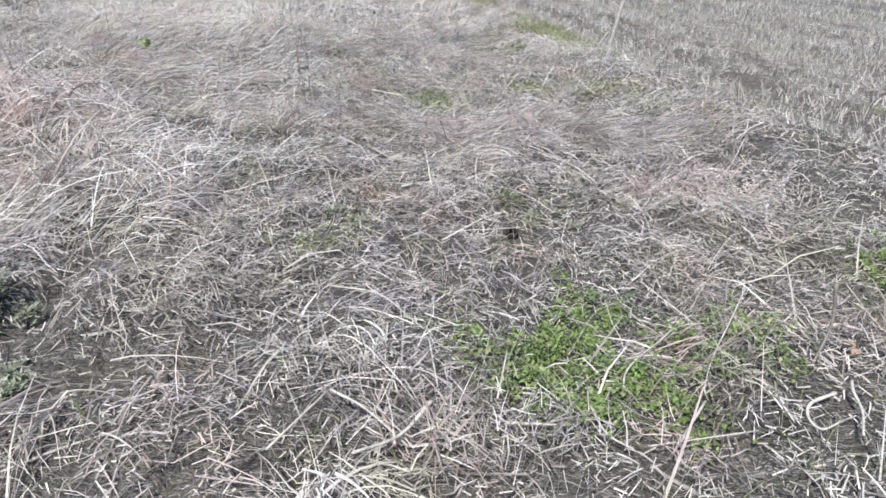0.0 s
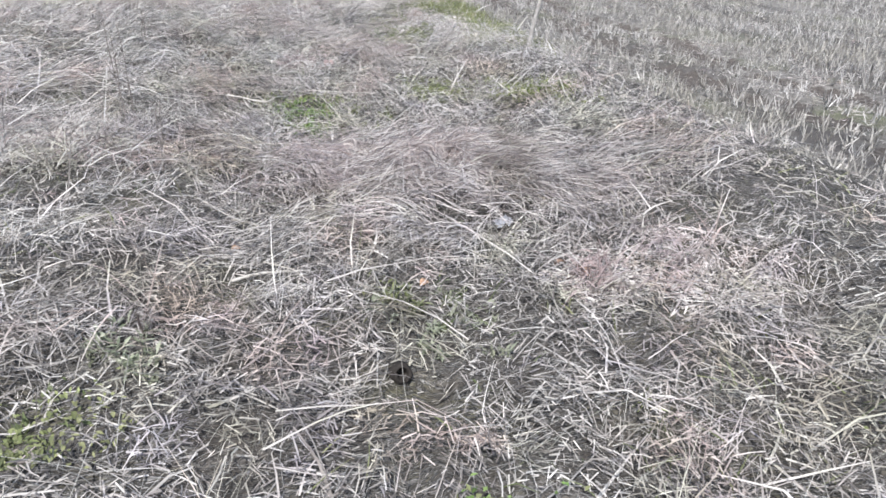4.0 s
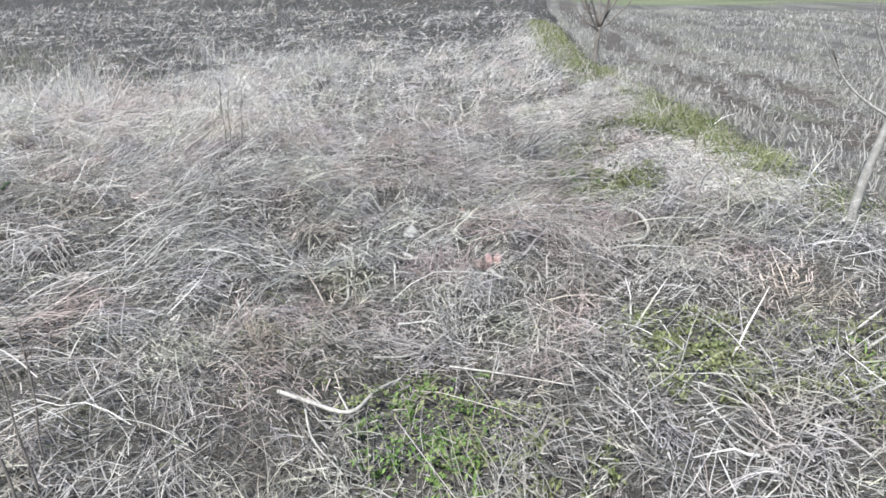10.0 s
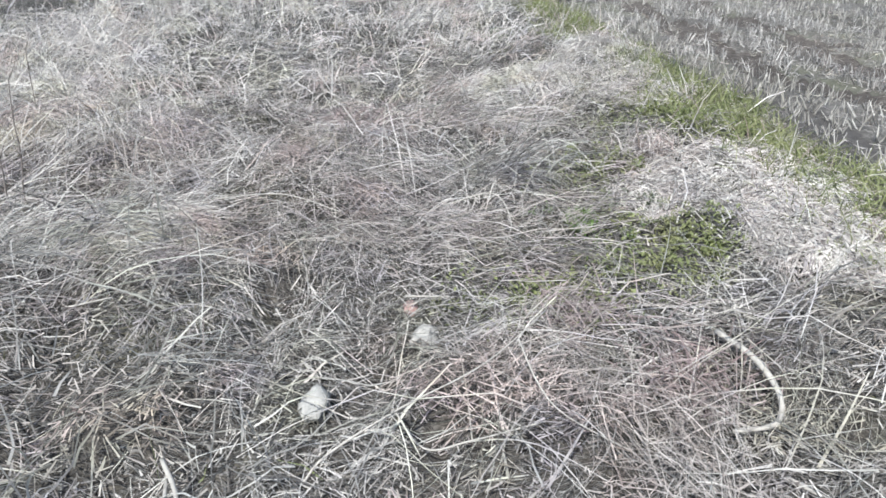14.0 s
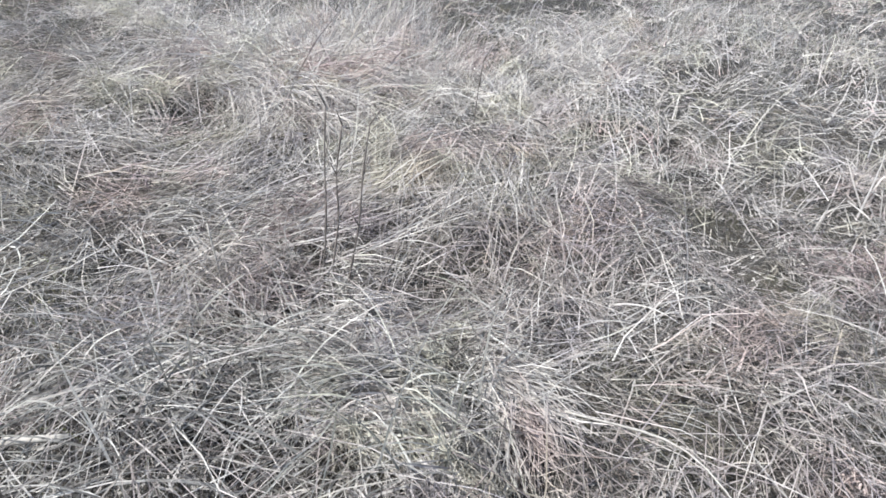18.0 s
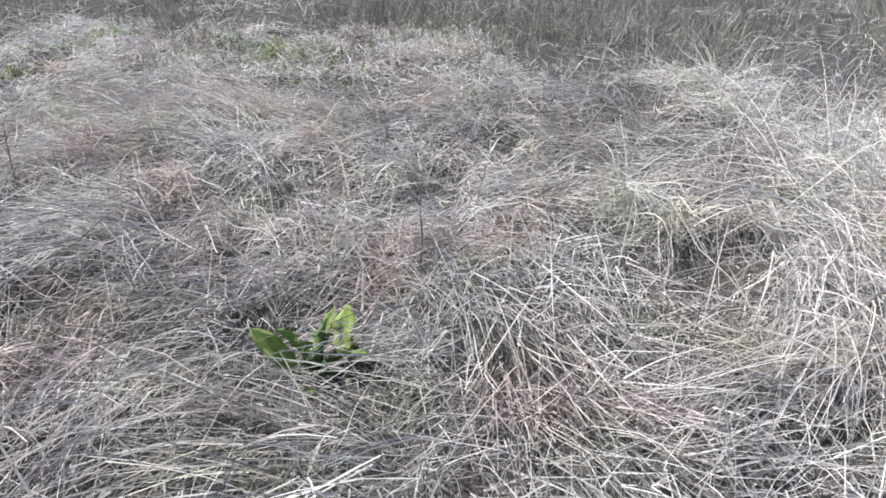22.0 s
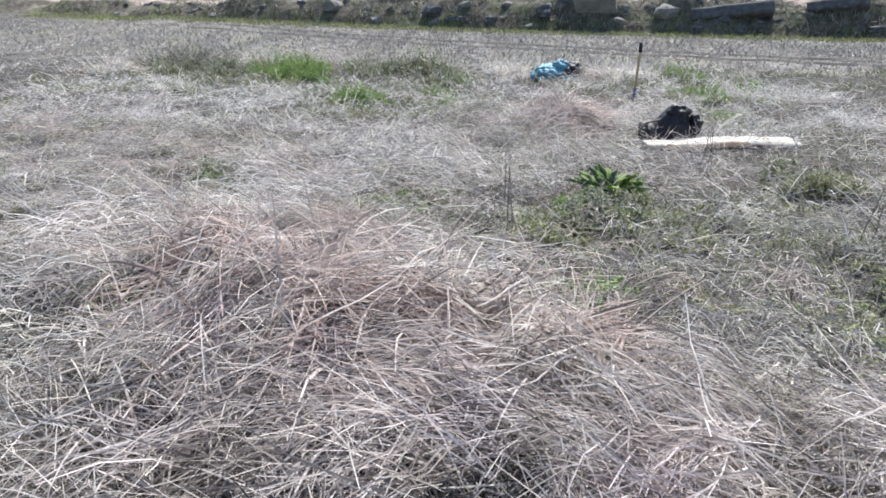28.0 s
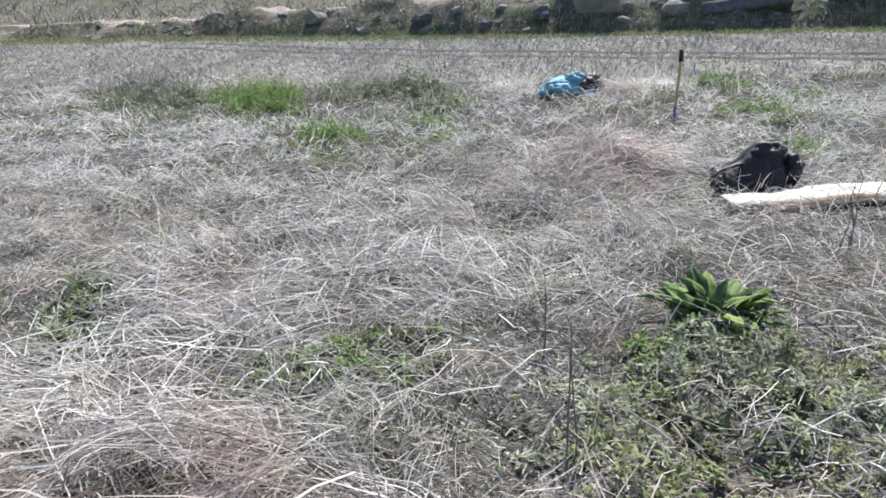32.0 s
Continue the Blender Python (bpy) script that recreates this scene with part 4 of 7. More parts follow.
# straw and chaff between the southern rows
x, y = scatter(90000, -26, 24, -32, -4, lambda x, y: np.clip(side(x, y, SOUTH_A, SOUTH_B) / 1.5, 0, 1) * (side(x, y, BANK_A, BANK_B) < -0.8) * np.clip(0.5 + 0.9 * vnoise(x, y, 1.6, 57), 0.05, 1))
n = len(x)
tagged(blades("southern_chaff", STRAW, x, y, U(0, 6.3, n), U(-0.1, 0.7, n), U(0.08, 0.28, n), U(0.014, 0.03, n), 0.3, 0, 1, 0, 0.6),
       "grey chaff and straw on the southern field", "straw", kind="stuff")


# ---- helpers for things ----
def part(name, bm, mat, parent=None, label=""):
    me = bpy.data.meshes.new(name)
    bm.to_mesh(me)
    bm.free()
    me.materials.append(mat)
    me.polygons.foreach_set("use_smooth", np.ones(len(me.polygons), bool))
    ob = new(name, me)
    if parent:
        ob.parent = parent
    if label:
        ob["label"] = label
    return ob


def thing(name, at, label, category, group="", turn=0.0):
    ob = new(name)
    ob.matrix_basis = pose(*at, 0, 0, turn)
    return tagged(ob, label, category, group)


def hz(x, y):
    return float(height(np.array([x]), np.array([y]))[0])


def smooth_line(points, steps=5):
    """Catmull-Rom through the points."""
    p = [Vector(q) for q in points]
    if len(p) < 3:
        return [p[0].lerp(p[-1], i / steps) for i in range(steps + 1)]
    p = [p[0] * 2 - p[1], *p, p[-1] * 2 - p[-2]]
    out = []
    for a, b, c, d in zip(p, p[1:], p[2:], p[3:]):
        for i in range(steps):
            t = i / steps
            out.append(0.5 * (2 * b + (c - a) * t + (2 * a - 5 * b + 4 * c - d) * t * t + (3 * b - a - 3 * c + d) * t ** 3))
    return out + [p[-2]]


def tube(bm, line, r0, r1, sides=7, knobs=0.12):
    """A tapered, slightly knotty tube with closed ends."""
    rings, n = [], len(line)
    up = Vector((0.3, 0.2, 0.93)).normalized()
    for i, p in enumerate(line):
        d = (line[min(i + 1, n - 1)] - line[max(i - 1, 0)]).normalized()
        a = d.cross(up)
        a = a.normalized() if a.length > 0.05 else d.orthogonal().normalized()
        b = d.cross(a)
        r = (r0 + (r1 - r0) * i / (n - 1)) * (1 + knobs * random.uniform(-1, 1))
        rings.append([bm.verts.new(p + (a * math.cos(k * math.tau / sides) + b * math.sin(k * math.tau / sides)) * r) for k in range(sides)])
    for q, s in zip(rings, rings[1:]):
        for k in range(sides):
            bm.faces.new((q[k], q[(k + 1) % sides], s[(k + 1) % sides], s[k]))
    bm.faces.new(rings[0][::-1])
    bm.faces.new(rings[-1])
    return bm


def lump(bm, size, seed, rough=0.18, cuts=3, flat=0.0, freq=1.3):
    """A closed uneven body of about the given half sizes, resting on z = 0."""
    got = bmesh.ops.create_icosphere(bm, subdivisions=cuts, radius=1.0)["verts"]
    for v in got:
        d = v.co.normalized()
        k = 1 + rough * noise.noise(d * freq + Vector((seed * 7.1, seed * 3.3, seed))) + rough * 0.5 * noise.noise(d * freq * 2.7 + Vector((seed, 9, seed * 2)))
        v.co = Vector((d.x * size[0], d.y * size[1], max(d.z, flat - 1) * size[2])) * k
    low = min(v.co.z for v in got)
    for v in got:
        v.co.z -= low
    return bm


def leaves(name, mat, x, y, z, heading, tilt, length, width):
    """Folded pointed leaves, each of two faces."""
    n = len(x)
    heading, tilt, length, width = (np.broadcast_to(np.asarray(v, float), n) for v in (heading, tilt, length, width))
    ca, sa, ce, se = np.cos(heading), np.sin(heading), np.cos(tilt), np.sin(tilt)
    ax, sd = np.stack([ca * ce, sa * ce, se], -1), np.stack([-sa, ca, 0 * ca], -1)
    nm = np.cross(ax, sd)
    b = np.stack([x, y, z], -1)
    m = b + ax * (length * 0.5)[:, None]
    e = nm * (width * 0.18)[:, None]
    wv = sd * (width * 0.5)[:, None]
    verts = np.stack([b, m - wv + e, b + ax * length[:, None] - nm * (length * 0.08)[:, None], m + wv + e, m - e * 0.4], 1).reshape(-1, 3)
    s = (np.arange(n) * 5)[:, None, None]
    faces = (s + np.array([[0, 3, 2, 4], [0, 4, 2, 1]])[None]).reshape(-1, 4)
    return mesh_object(name, verts, faces, mat)


STALK = plain("pale_dry_stalk", [(0.3, (0.28, 0.26, 0.235)), (0.6, (0.44, 0.415, 0.38)), (0.8, (0.58, 0.555, 0.52))], 50.0)
STICK_LABEL = {"dry_stalk": "pale dry broken weed stalk lying on the straw", "bleached_stick": "bleached crooked stick lying on the straw", "dark_twig": "thin dark twig leaning in the dry grass"}


def stick(name, mat, points, r):
    line = smooth_line([(x, y, hz(x, y) + z) for x, y, z in points])
    bm = tube(bmesh.new(), [p - line[0] for p in line], r, r * 0.6, 6)
    ob = part(name, bm, mat)
    ob.location = line[0]
    tagged(ob, STICK_LABEL[name], "stick" if name != "dry_stalk" else "stalk", "loose " + ("stalks" if name == "dry_stalk" else "sticks"))


# ---- green plants ----
TUFTS = []
more_x, more_y = [], []
for gx0, gy0, rx, ry in GREENS:
    k = int((3800 if gy0 < 2.8 and gx0 > 0 else 1500) * rx * ry / 0.07)
    px, py = rng.uniform(gx0 - 1.3 * rx, gx0 + 1.3 * rx, k), rng.uniform(gy0 - 1.3 * ry, gy0 + 1.3 * ry, k)
    ok = rng.uniform(0, 1, k) < greenness(px, py)
    more_x.append(px[ok])
    more_y.append(py[ok])
lx, ly = np.concatenate(more_x), np.concatenate(more_y)
bright = np.clip(0.9 - np.hypot(lx - 0.8, ly - 2.4) / 1.6, 0, 1) + np.clip(0.8 - np.hypot(lx + 0.2, ly - 6.95) / 0.6, 0, 1) + np.clip(0.8 - np.hypot(lx + 5.0, ly - 2.9) / 0.8, 0, 1)
pick = rng.uniform(0, 1, len(lx)) < np.clip(bright, 0.0, 1)


def leafy(name, mat, x, y, label):
    n = len(x)
    z = height(x, y) + rng.uniform(0.0, 1.0, n) ** 0.7 * 0.10 * (0.25 + 1.0 * np.clip(0.5 + vnoise(x, y, 0.08, 61), 0, 1))
    tagged(leaves(name, mat, x, y, z, rng.uniform(0, 6.3, n), rng.uniform(-0.3, 1.1, n), rng.uniform(0.010, 0.032, n), rng.uniform(0.007, 0.018, n)), label, "weeds", kind="stuff")


leafy("bright_green_weeds", GREEN, lx[pick], ly[pick], "low bright green leafy weeds growing through the straw")
leafy("yellow_green_weeds", MOSSY, lx[~pick], ly[~pick], "low dull yellow-green weeds growing through the straw")

# creeping weeds between chopped straw round the dock
for mat, k, seed, lab in ((GREYGREEN, 30000, 63, "grey-green creeping weeds under chopped straw"), (MOSSY, 16000, 64, "yellow-green creeping weeds under chopped straw"), (DULLGREEN, 16000, 65, "dark green creeping weeds under chopped straw"), (GREEN, 4000, 66, "fresh green seedlings under chopped straw")):
    x, y = scatter(int(k * 0.85), -8.4, -3.4, 1.3, 6.2, lambda x, y: lush(x, y) * np.clip(0.1 + 1.4 * vnoise(x, y, 0.32, seed), 0.02, 1))
    leafy("creeping_weeds", mat, x, y, lab)

x, y = scatter(17000, -8.2, -3.6, 1.4, 6.2, lambda x, y: lush(x, y))
n = len(x)
tagged(blades("chopped_straw", GREYSTEM, x, y, U(0, 6.3, n), U(-0.2, 0.9, n), U(0.03, 0.15, n), U(0.003, 0.008, n), 0.4, 0.1, 2, U(0.01, 0.09, n), 0.5),
       "chopped pale straw scattered over creeping weeds", "straw", kind="stuff")

# scattered small tufts of straw
for i in range(110):
    tx, ty = random.uniform(-9.5, 2.0), random.uniform(-3.5, 14.5)
    at = np.array([tx]), np.array([ty])
    if float(plot(*at)[0]) < 0.9 or float(greenness(*at)[0]) > 0.2 or (abs(tx) < 0.9 and ty < 1.3):
        continue
    mat, lab = ((STRAW, "small grey dry grass tuft fallen over"), (PALE, "small bleached dry grass tuft fallen over"), (TAN, "small tan dry grass tuft fallen over"))[i % 3]
    TUFTS.append((mat, (tx, ty), random.uniform(0.18, 0.40), random.uniform(0.22, 0.5), random.randint(50, 130), lab, random.uniform(0, 6.3)))

# the grassy verge along the eastern field
y = 9 + 22 * rng.uniform(0, 1, 62000) ** 1.3
x = np.interp(y, EDGE_Y, EDGE_X) - VERGE + rng.uniform(-0.7, 0.7, len(y))
ok = rng.uniform(0, 1, len(y)) < verge(x, y)
x, y = x[ok], y[ok]
n = len(x)
fresh = rng.uniform(0, 1, n) < np.clip(0.95 + 0.4 * vnoise(x, y, 0.45, 73) + 0.3 * vnoise(x, y, 0.15, 74), 0.1, 0.95)
for pick, name, mat, lab in ((fresh, "green_grass_verge", MOSSY, "yellow-green grass verge along the field edge"), (~fresh, "dry_grass_verge", TAN, "dry tan grass among the green verge")):
    n = pick.sum()
    tagged(blades(name, mat, x[pick], y[pick], rng.uniform(0, 6.3, n), rng.uniform(0.6, 1.5, n), rng.uniform(0.07, 0.22, n), rng.uniform(0.005, 0.010, n), rng.uniform(0.2, 1.2, n), 0.3, 2),
           lab, "grass", kind="stuff")
# thin new grass between the straw of the southern and western plot
x, y = scatter(160000, -15, 6, -14, 10, lambda x, y: plot(x, y) * np.clip(1.6 * vnoise(x, y, 1.1, 75) + 0.2, 0, 1) * np.clip((3.5 - y) / 4 + 0.25 + 0.6 * (x < -6.6), 0.12, 1))
n = len(x)
tagged(blades("young_green_grass", DULLGREEN, x, y, rng.uniform(0, 6.3, n), rng.uniform(0.5, 1.5, n), rng.uniform(0.05, 0.16, n) * (1 + 0.06 * np.clip(1 - y, 0, 8)), rng.uniform(0.004, 0.010, n) * (1 + 0.1 * np.clip(1 - y, 0, 8)), rng.uniform(0.2, 1.3, n), 0.3, 2),
       "thin dull green new grass among straw", "grass", kind="stuff")


def clump_thing(name, blades_ob, at, label, category, group):
    base = thing(name, (*at, hz(*at)), label, category, group)
    blades_ob.name = "tangle"
    blades_ob.parent = base
    blades_ob.matrix_parent_inverse = base.matrix_basis.inverted()
    tagged(blades_ob, kind="stuff")
    return base


def straw_tussock(name, mat, at, r, tall, count, label, way, category="dry grass", wide=0.006, group="", rise=1.0):
    """Long stems that rise from a loose patch and fall over, most of them one way."""
    a, d = rng.uniform(0, 6.3, count), r * np.abs(rng.normal(0, 0.75, count))
    x, y = at[0] + d * np.cos(a), at[1] + d * np.sin(a)
    main = way + 1.2 * vnoise(x, y, 0.25, 91) + rng.normal(0, 0.55, count)
    stray = rng.uniform(0, 1, count) < 0.42
    head = np.where(stray, rng.uniform(0, 6.3, count), main)
    lift = np.where(stray, rng.uniform(0.1, 1.4, count), rng.uniform(0.15, 1.0, count)) * rise
    ob = blades(name, mat, x, y, head, lift, rng.uniform(0.45, 1.15, count) * tall, rng.uniform(0.5, 1.2, count) * wide * np.where(rng.uniform(0, 1, count) < 0.22, 1.7, 1.0), rng.uniform(0.4, 1.6, count), rng.normal(0, 0.2, count), 5, rng.uniform(0, 0.12, count), 0.3, 0.004, 0.07)
    return clump_thing(name, ob, at, label, category, group)


def grass_clump(name, mat, at, r, tall, count, label, category="grass clump", wide=0.008, group=""):
    a, d = rng.uniform(0, 6.3, count), r * np.sqrt(rng.uniform(0, 1, count))
    ob = blades(name, mat, at[0] + d * np.cos(a) * 0.7, at[1] + d * np.sin(a) * 0.7, a + rng.normal(0, 0.7, count), rng.uniform(0.7, 1.5, count), rng.uniform(0.5, 1.1, count) * tall,
                rng.uniform(0.5, 1.2, count) * wide, rng.uniform(0.3, 1.6, count), rng.normal(0, 0.4, count), 3)
    return clump_thing(name, ob, at, label, category, group)


def leafy_bush(at, r, tall, count, mat, label, size=1.0):
    """A ragged weed patch: many small shoots of different height, each with leaves up its stem."""
    shoots = max(8, count // 16)
    a, d = rng.uniform(0, 6.3, shoots), np.sqrt(rng.uniform(0, 1, shoots))
    reach = r * (1 + 0.45 * np.sin(2 * a + at[0] * 5) + 0.25 * np.sin(5 * a + at[1] * 3))
    sx, sy = at[0] + reach * d * np.cos(a), at[1] + reach * d * np.sin(a)
    sh = tall * rng.uniform(0.25, 1.0, shoots) * np.clip(1.15 - 0.7 * d, 0.3, 1) * (0.7 + 0.6 * np.clip(vnoise(sx, sy, 0.3, 95), -0.6, 1))
    lean, way = rng.uniform(0, 0.5, shoots), rng.uniform(0, 6.3, shoots)
    k = rng.integers(0, shoots, count)
    f = rng.uniform(0.05, 1.0, count) ** 0.8
    x, y = sx[k] + np.cos(way[k]) * lean[k] * sh[k] * f + rng.normal(0, 0.012, count), sy[k] + np.sin(way[k]) * lean[k] * sh[k] * f + rng.normal(0, 0.012, count)
    z = height(x, y) + sh[k] * f
    ob = leaves("leaves", mat, x, y, z, rng.uniform(0, 6.3, count), rng.uniform(-0.2, 1.2, count), size * rng.uniform(0.025, 0.075, count), size * rng.uniform(0.008, 0.022, count))
    return clump_thing("weed_bush", ob, at, label, "weed bush", "green weed bushes")


for at, r, tall, count in [((-0.4, -6.3), 0.9, 0.36, 5000), ((0.3, -7.4), 0.8, 0.4, 3400), ((-0.9, -5.6), 0.4, 0.18, 1200), ((-2.3, -2.75), 0.40, 0.24, 1800), ((-3.5, -3.9), 0.3, 0.18, 700), ((-3.6, -2.7), 0.35, 0.14, 700), ((-7.8, -3.4), 0.5, 0.16, 1200), ((-7.5, -1.5), 0.3, 0.13, 600), ((-8.1, -6.6), 0.7, 0.24, 1500), ((-9.0, -4.9), 0.5, 0.14, 700), ((-3.65, -5.7), 0.5, 0.18, 900)]:
    leafy_bush(at, r * 0.85, tall * 1.9, int(count * 1.2), GREEN, "low bright green leafy weed bush in the dry plot")
for at, r, tall, count, mat in [((-5.05, 2.95), 0.30, 0.10, 700, GREYGREEN), ((-4.85, 3.2), 0.34, 0.10, 700, DULLGREEN), ((-5.45, 3.25), 0.34, 0.10, 700, GREYGREEN), ((-5.75, 2.9), 0.3, 0.09, 500, MOSSY), ((-4.5, 3.35), 0.35, 0.10, 600, GREYGREEN), ((-4.95, 3.65), 0.3, 0.12, 600, DULLGREEN),
                                ((-4.9, 2.75), 0.2, 0.12, 350, GREEN), ((-5.3, 3.55), 0.2, 0.10, 250, MOSSY), ((-4.62, 3.75), 0.16, 0.14, 260, MOSSY), ((-3.4, 2.9), 0.22, 0.10, 260, GREYGREEN), ((-3.9, 2.6), 0.25, 0.09, 260, GREYGREEN), ((-2.9, 3.5), 0.25, 0.08, 200, MOSSY)]:
    leafy_bush(at, r, tall * 1.15, int(count * 1.1), mat, {"grey_green_weed": "low grey-green weeds among dead straw", "dull_green_grass": "dull green weeds among dead straw", "green_weed": "fresh green weed shoots near a dock", "yellow_green_weed": "low yellow-green weeds among straw"}[mat.name], 0.8)
leafy_bush((-6.5, 5.0), 0.45, 0.10, 1500, GREEN, "bright green weed mat among straw", 0.7)
leafy_bush((-6.55, 4.95), 0.6, 0.10, 2200, MOSSY, "low mat of yellow-green weeds among straw", 0.7)
leafy_bush((-6.8, 4.65), 0.48, 0.12, 2000, MOSSY, "bright yellow-green weed mat among straw", 0.8)
leafy_bush((-6.75, 4.7), 0.42, 0.12, 700, GREEN, "fresh green weeds in a yellow-green mat", 0.7)
leafy_bush((-7.15, 1.95), 0.34, 0.30, 1200, DULLGREEN, "dull green upright weed bush among straw")
leafy_bush((-6.35, 2.6), 0.3, 0.16, 700, DULLGREEN, "low dull green weed bush among straw")
leafy_bush((-7.2, 5.1), 0.4, 0.07, 700, GREYGREEN, "low mat of grey-green weeds among straw", 0.7)
for at, r, tall, count, mat in (((-1.65, 1.9), 0.22, 0.26, 700, GREYGREEN), ((-1.7, 1.85), 0.16, 0.2, 400, GREEN), ((-3.5, 2.72), 0.34, 0.12, 800, GREEN), ((-3.6, 2.8), 0.4, 0.10, 800, DULLGREEN), ((-2.9, 2.98), 0.3, 0.12, 500, DULLGREEN), ((-4.7, 3.55), 0.18, 0.13, 260, DULLGREEN), ((-5.5, 3.2), 0.35, 0.14, 420, DULLGREEN), ((-5.1, 2.95), 0.32, 0.24, 620, GREYGREEN), ((-5.4, 2.85), 0.3, 0.24, 620, DULLGREEN), ((-5.0, 4.4), 0.16, 0.16, 300, GREEN), ((-5.75, 3.65), 0.3, 0.12, 420, MOSSY), ((-4.75, 4.85), 0.12, 0.2, 160, GREEN), ((-9.7, 7.6), 0.6, 0.25, 900, GREEN), ((-9.9, 6.1), 0.5, 0.2, 700, GREEN)):
    leafy_bush(at, r, tall, count, mat, {"grey_green_weed": "grey-green leafy weed standing in straw", "green_weed": "fresh green weed among broken straw", "yellow_green_weed": "yellow-green weed mat among broken straw", "dull_green_grass": "dull green weeds among broken straw"}[mat.name], 0.9)
leafy_bush((-2.0, 2.6), 0.16, 0.24, 420, GREYGREEN, "grey-green leafy weed standing in straw")
leafy_bush((-2.05, 2.55), 0.12, 0.2, 200, GREEN, "leafy green weed standing in straw")
leafy_bush((-4.45, 4.75), 0.12, 0.12, 160, GREEN, "small leafy green weed in straw")
for at, r, tall, count in [((1.8, -8.0), 0.9, 0.5, 1300), ((3.3, -9.2), 0.8, 0.55, 1100), ((-1.6, -7.9), 1.0, 0.36, 1900), ((-3.0, -7.5), 0.8, 0.32, 1300), ((-0.2, -8.2), 0.7, 0.36, 1000), ((-3.7, -5.2), 0.5, 0.24, 500), ((-1.5, -4.2), 0.6, 0.18, 600), ((-2.6, -4.4), 0.5, 0.22, 500), ((1.2, -5.6), 0.7, 0.2, 600)]:
    leafy_bush(at, r, tall * 1.6, int(count * 2), GREYGREEN, "grey-green brushy weeds in the dry plot", 1.5)
for at, r, tall, count in [((-7.0, 2.4), 0.36, 0.2, 1500), ((-6.6, 2.7), 0.28, 0.14, 900), ((-2.8, -6.9), 0.7, 0.3, 2000), ((-1.7, -7.2), 0.6, 0.3, 1600), ((2.8, -8.0), 0.6, 0.45, 1500)]:
    leafy_bush(at, r, tall, count, DULLGREEN, "low dull green leafy weed bush among straw")
for at, r, tall, count in [((-0.4, -6.3), 0.75, 0.36, 2200), ((-0.9, -5.6), 0.45, 0.24, 1000), ((-2.3, -2.75), 0.42, 0.28, 1300), ((0.3, -7.4), 0.7, 0.36, 1500), ((-3.4, -4.2), 0.3, 0.2, 400), ((-3.7, -2.4), 0.4, 0.14, 350), ((-7.6, -3.6), 0.5, 0.22, 800), ((-8.6, -3.3), 0.45, 0.2, 600), ((-7.6, -1.7), 0.4, 0.16, 500), ((-2.4, -2.2), 0.4, 0.2, 500), ((-10.4, 1.0), 0.5, 0.2, 500), ((-9.4, 5.9), 0.5, 0.2, 500)]:
    leafy_bush((at[0] + 0.3, at[1] + 0.5), r * 1.5, 0.10, count // 2, MOSSY, "low yellow-green weeds spreading round a green clump", 1.3)
    grass_clump("green_grass_clump", GREEN, at, r * 0.9, tall, int(count * 0.3), "fresh green grass clump standing in the dry plot", group="green grass clumps")
for at, r, tall, count in [((-1.9, -7.2), 0.9, 0.45, 2200), ((-3.0, -6.9), 0.7, 0.36, 1300), ((-0.9, -8.6), 0.9, 0.5, 1500), ((3.0, -8.0), 0.6, 0.55, 1100), ((2.1, -8.6), 0.5, 0.45, 800), ((-2.9, -4.6), 0.5, 0.3, 700), ((0.9, -4.5), 0.6, 0.25, 700), ((2.2, -4.8), 0.6, 0.25, 600), ((-7.0, 2.4), 0.35, 0.25, 700), ((-9.3, 9.2), 0.6, 0.25, 400), ((-8.8, 8.0), 0.4, 0.2, 350), ((-2.05, 2.6), 0.2, 0.16, 350), ((-11.5, 9.6), 1.1, 0.35, 500)]:
    grass_clump("dull_green_tuft", GREYGREEN, at, r * 0.8, tall, int(count * 0.22), "dull green-grey weed tuft among dry grass", "weed tuft", group="weed tufts")
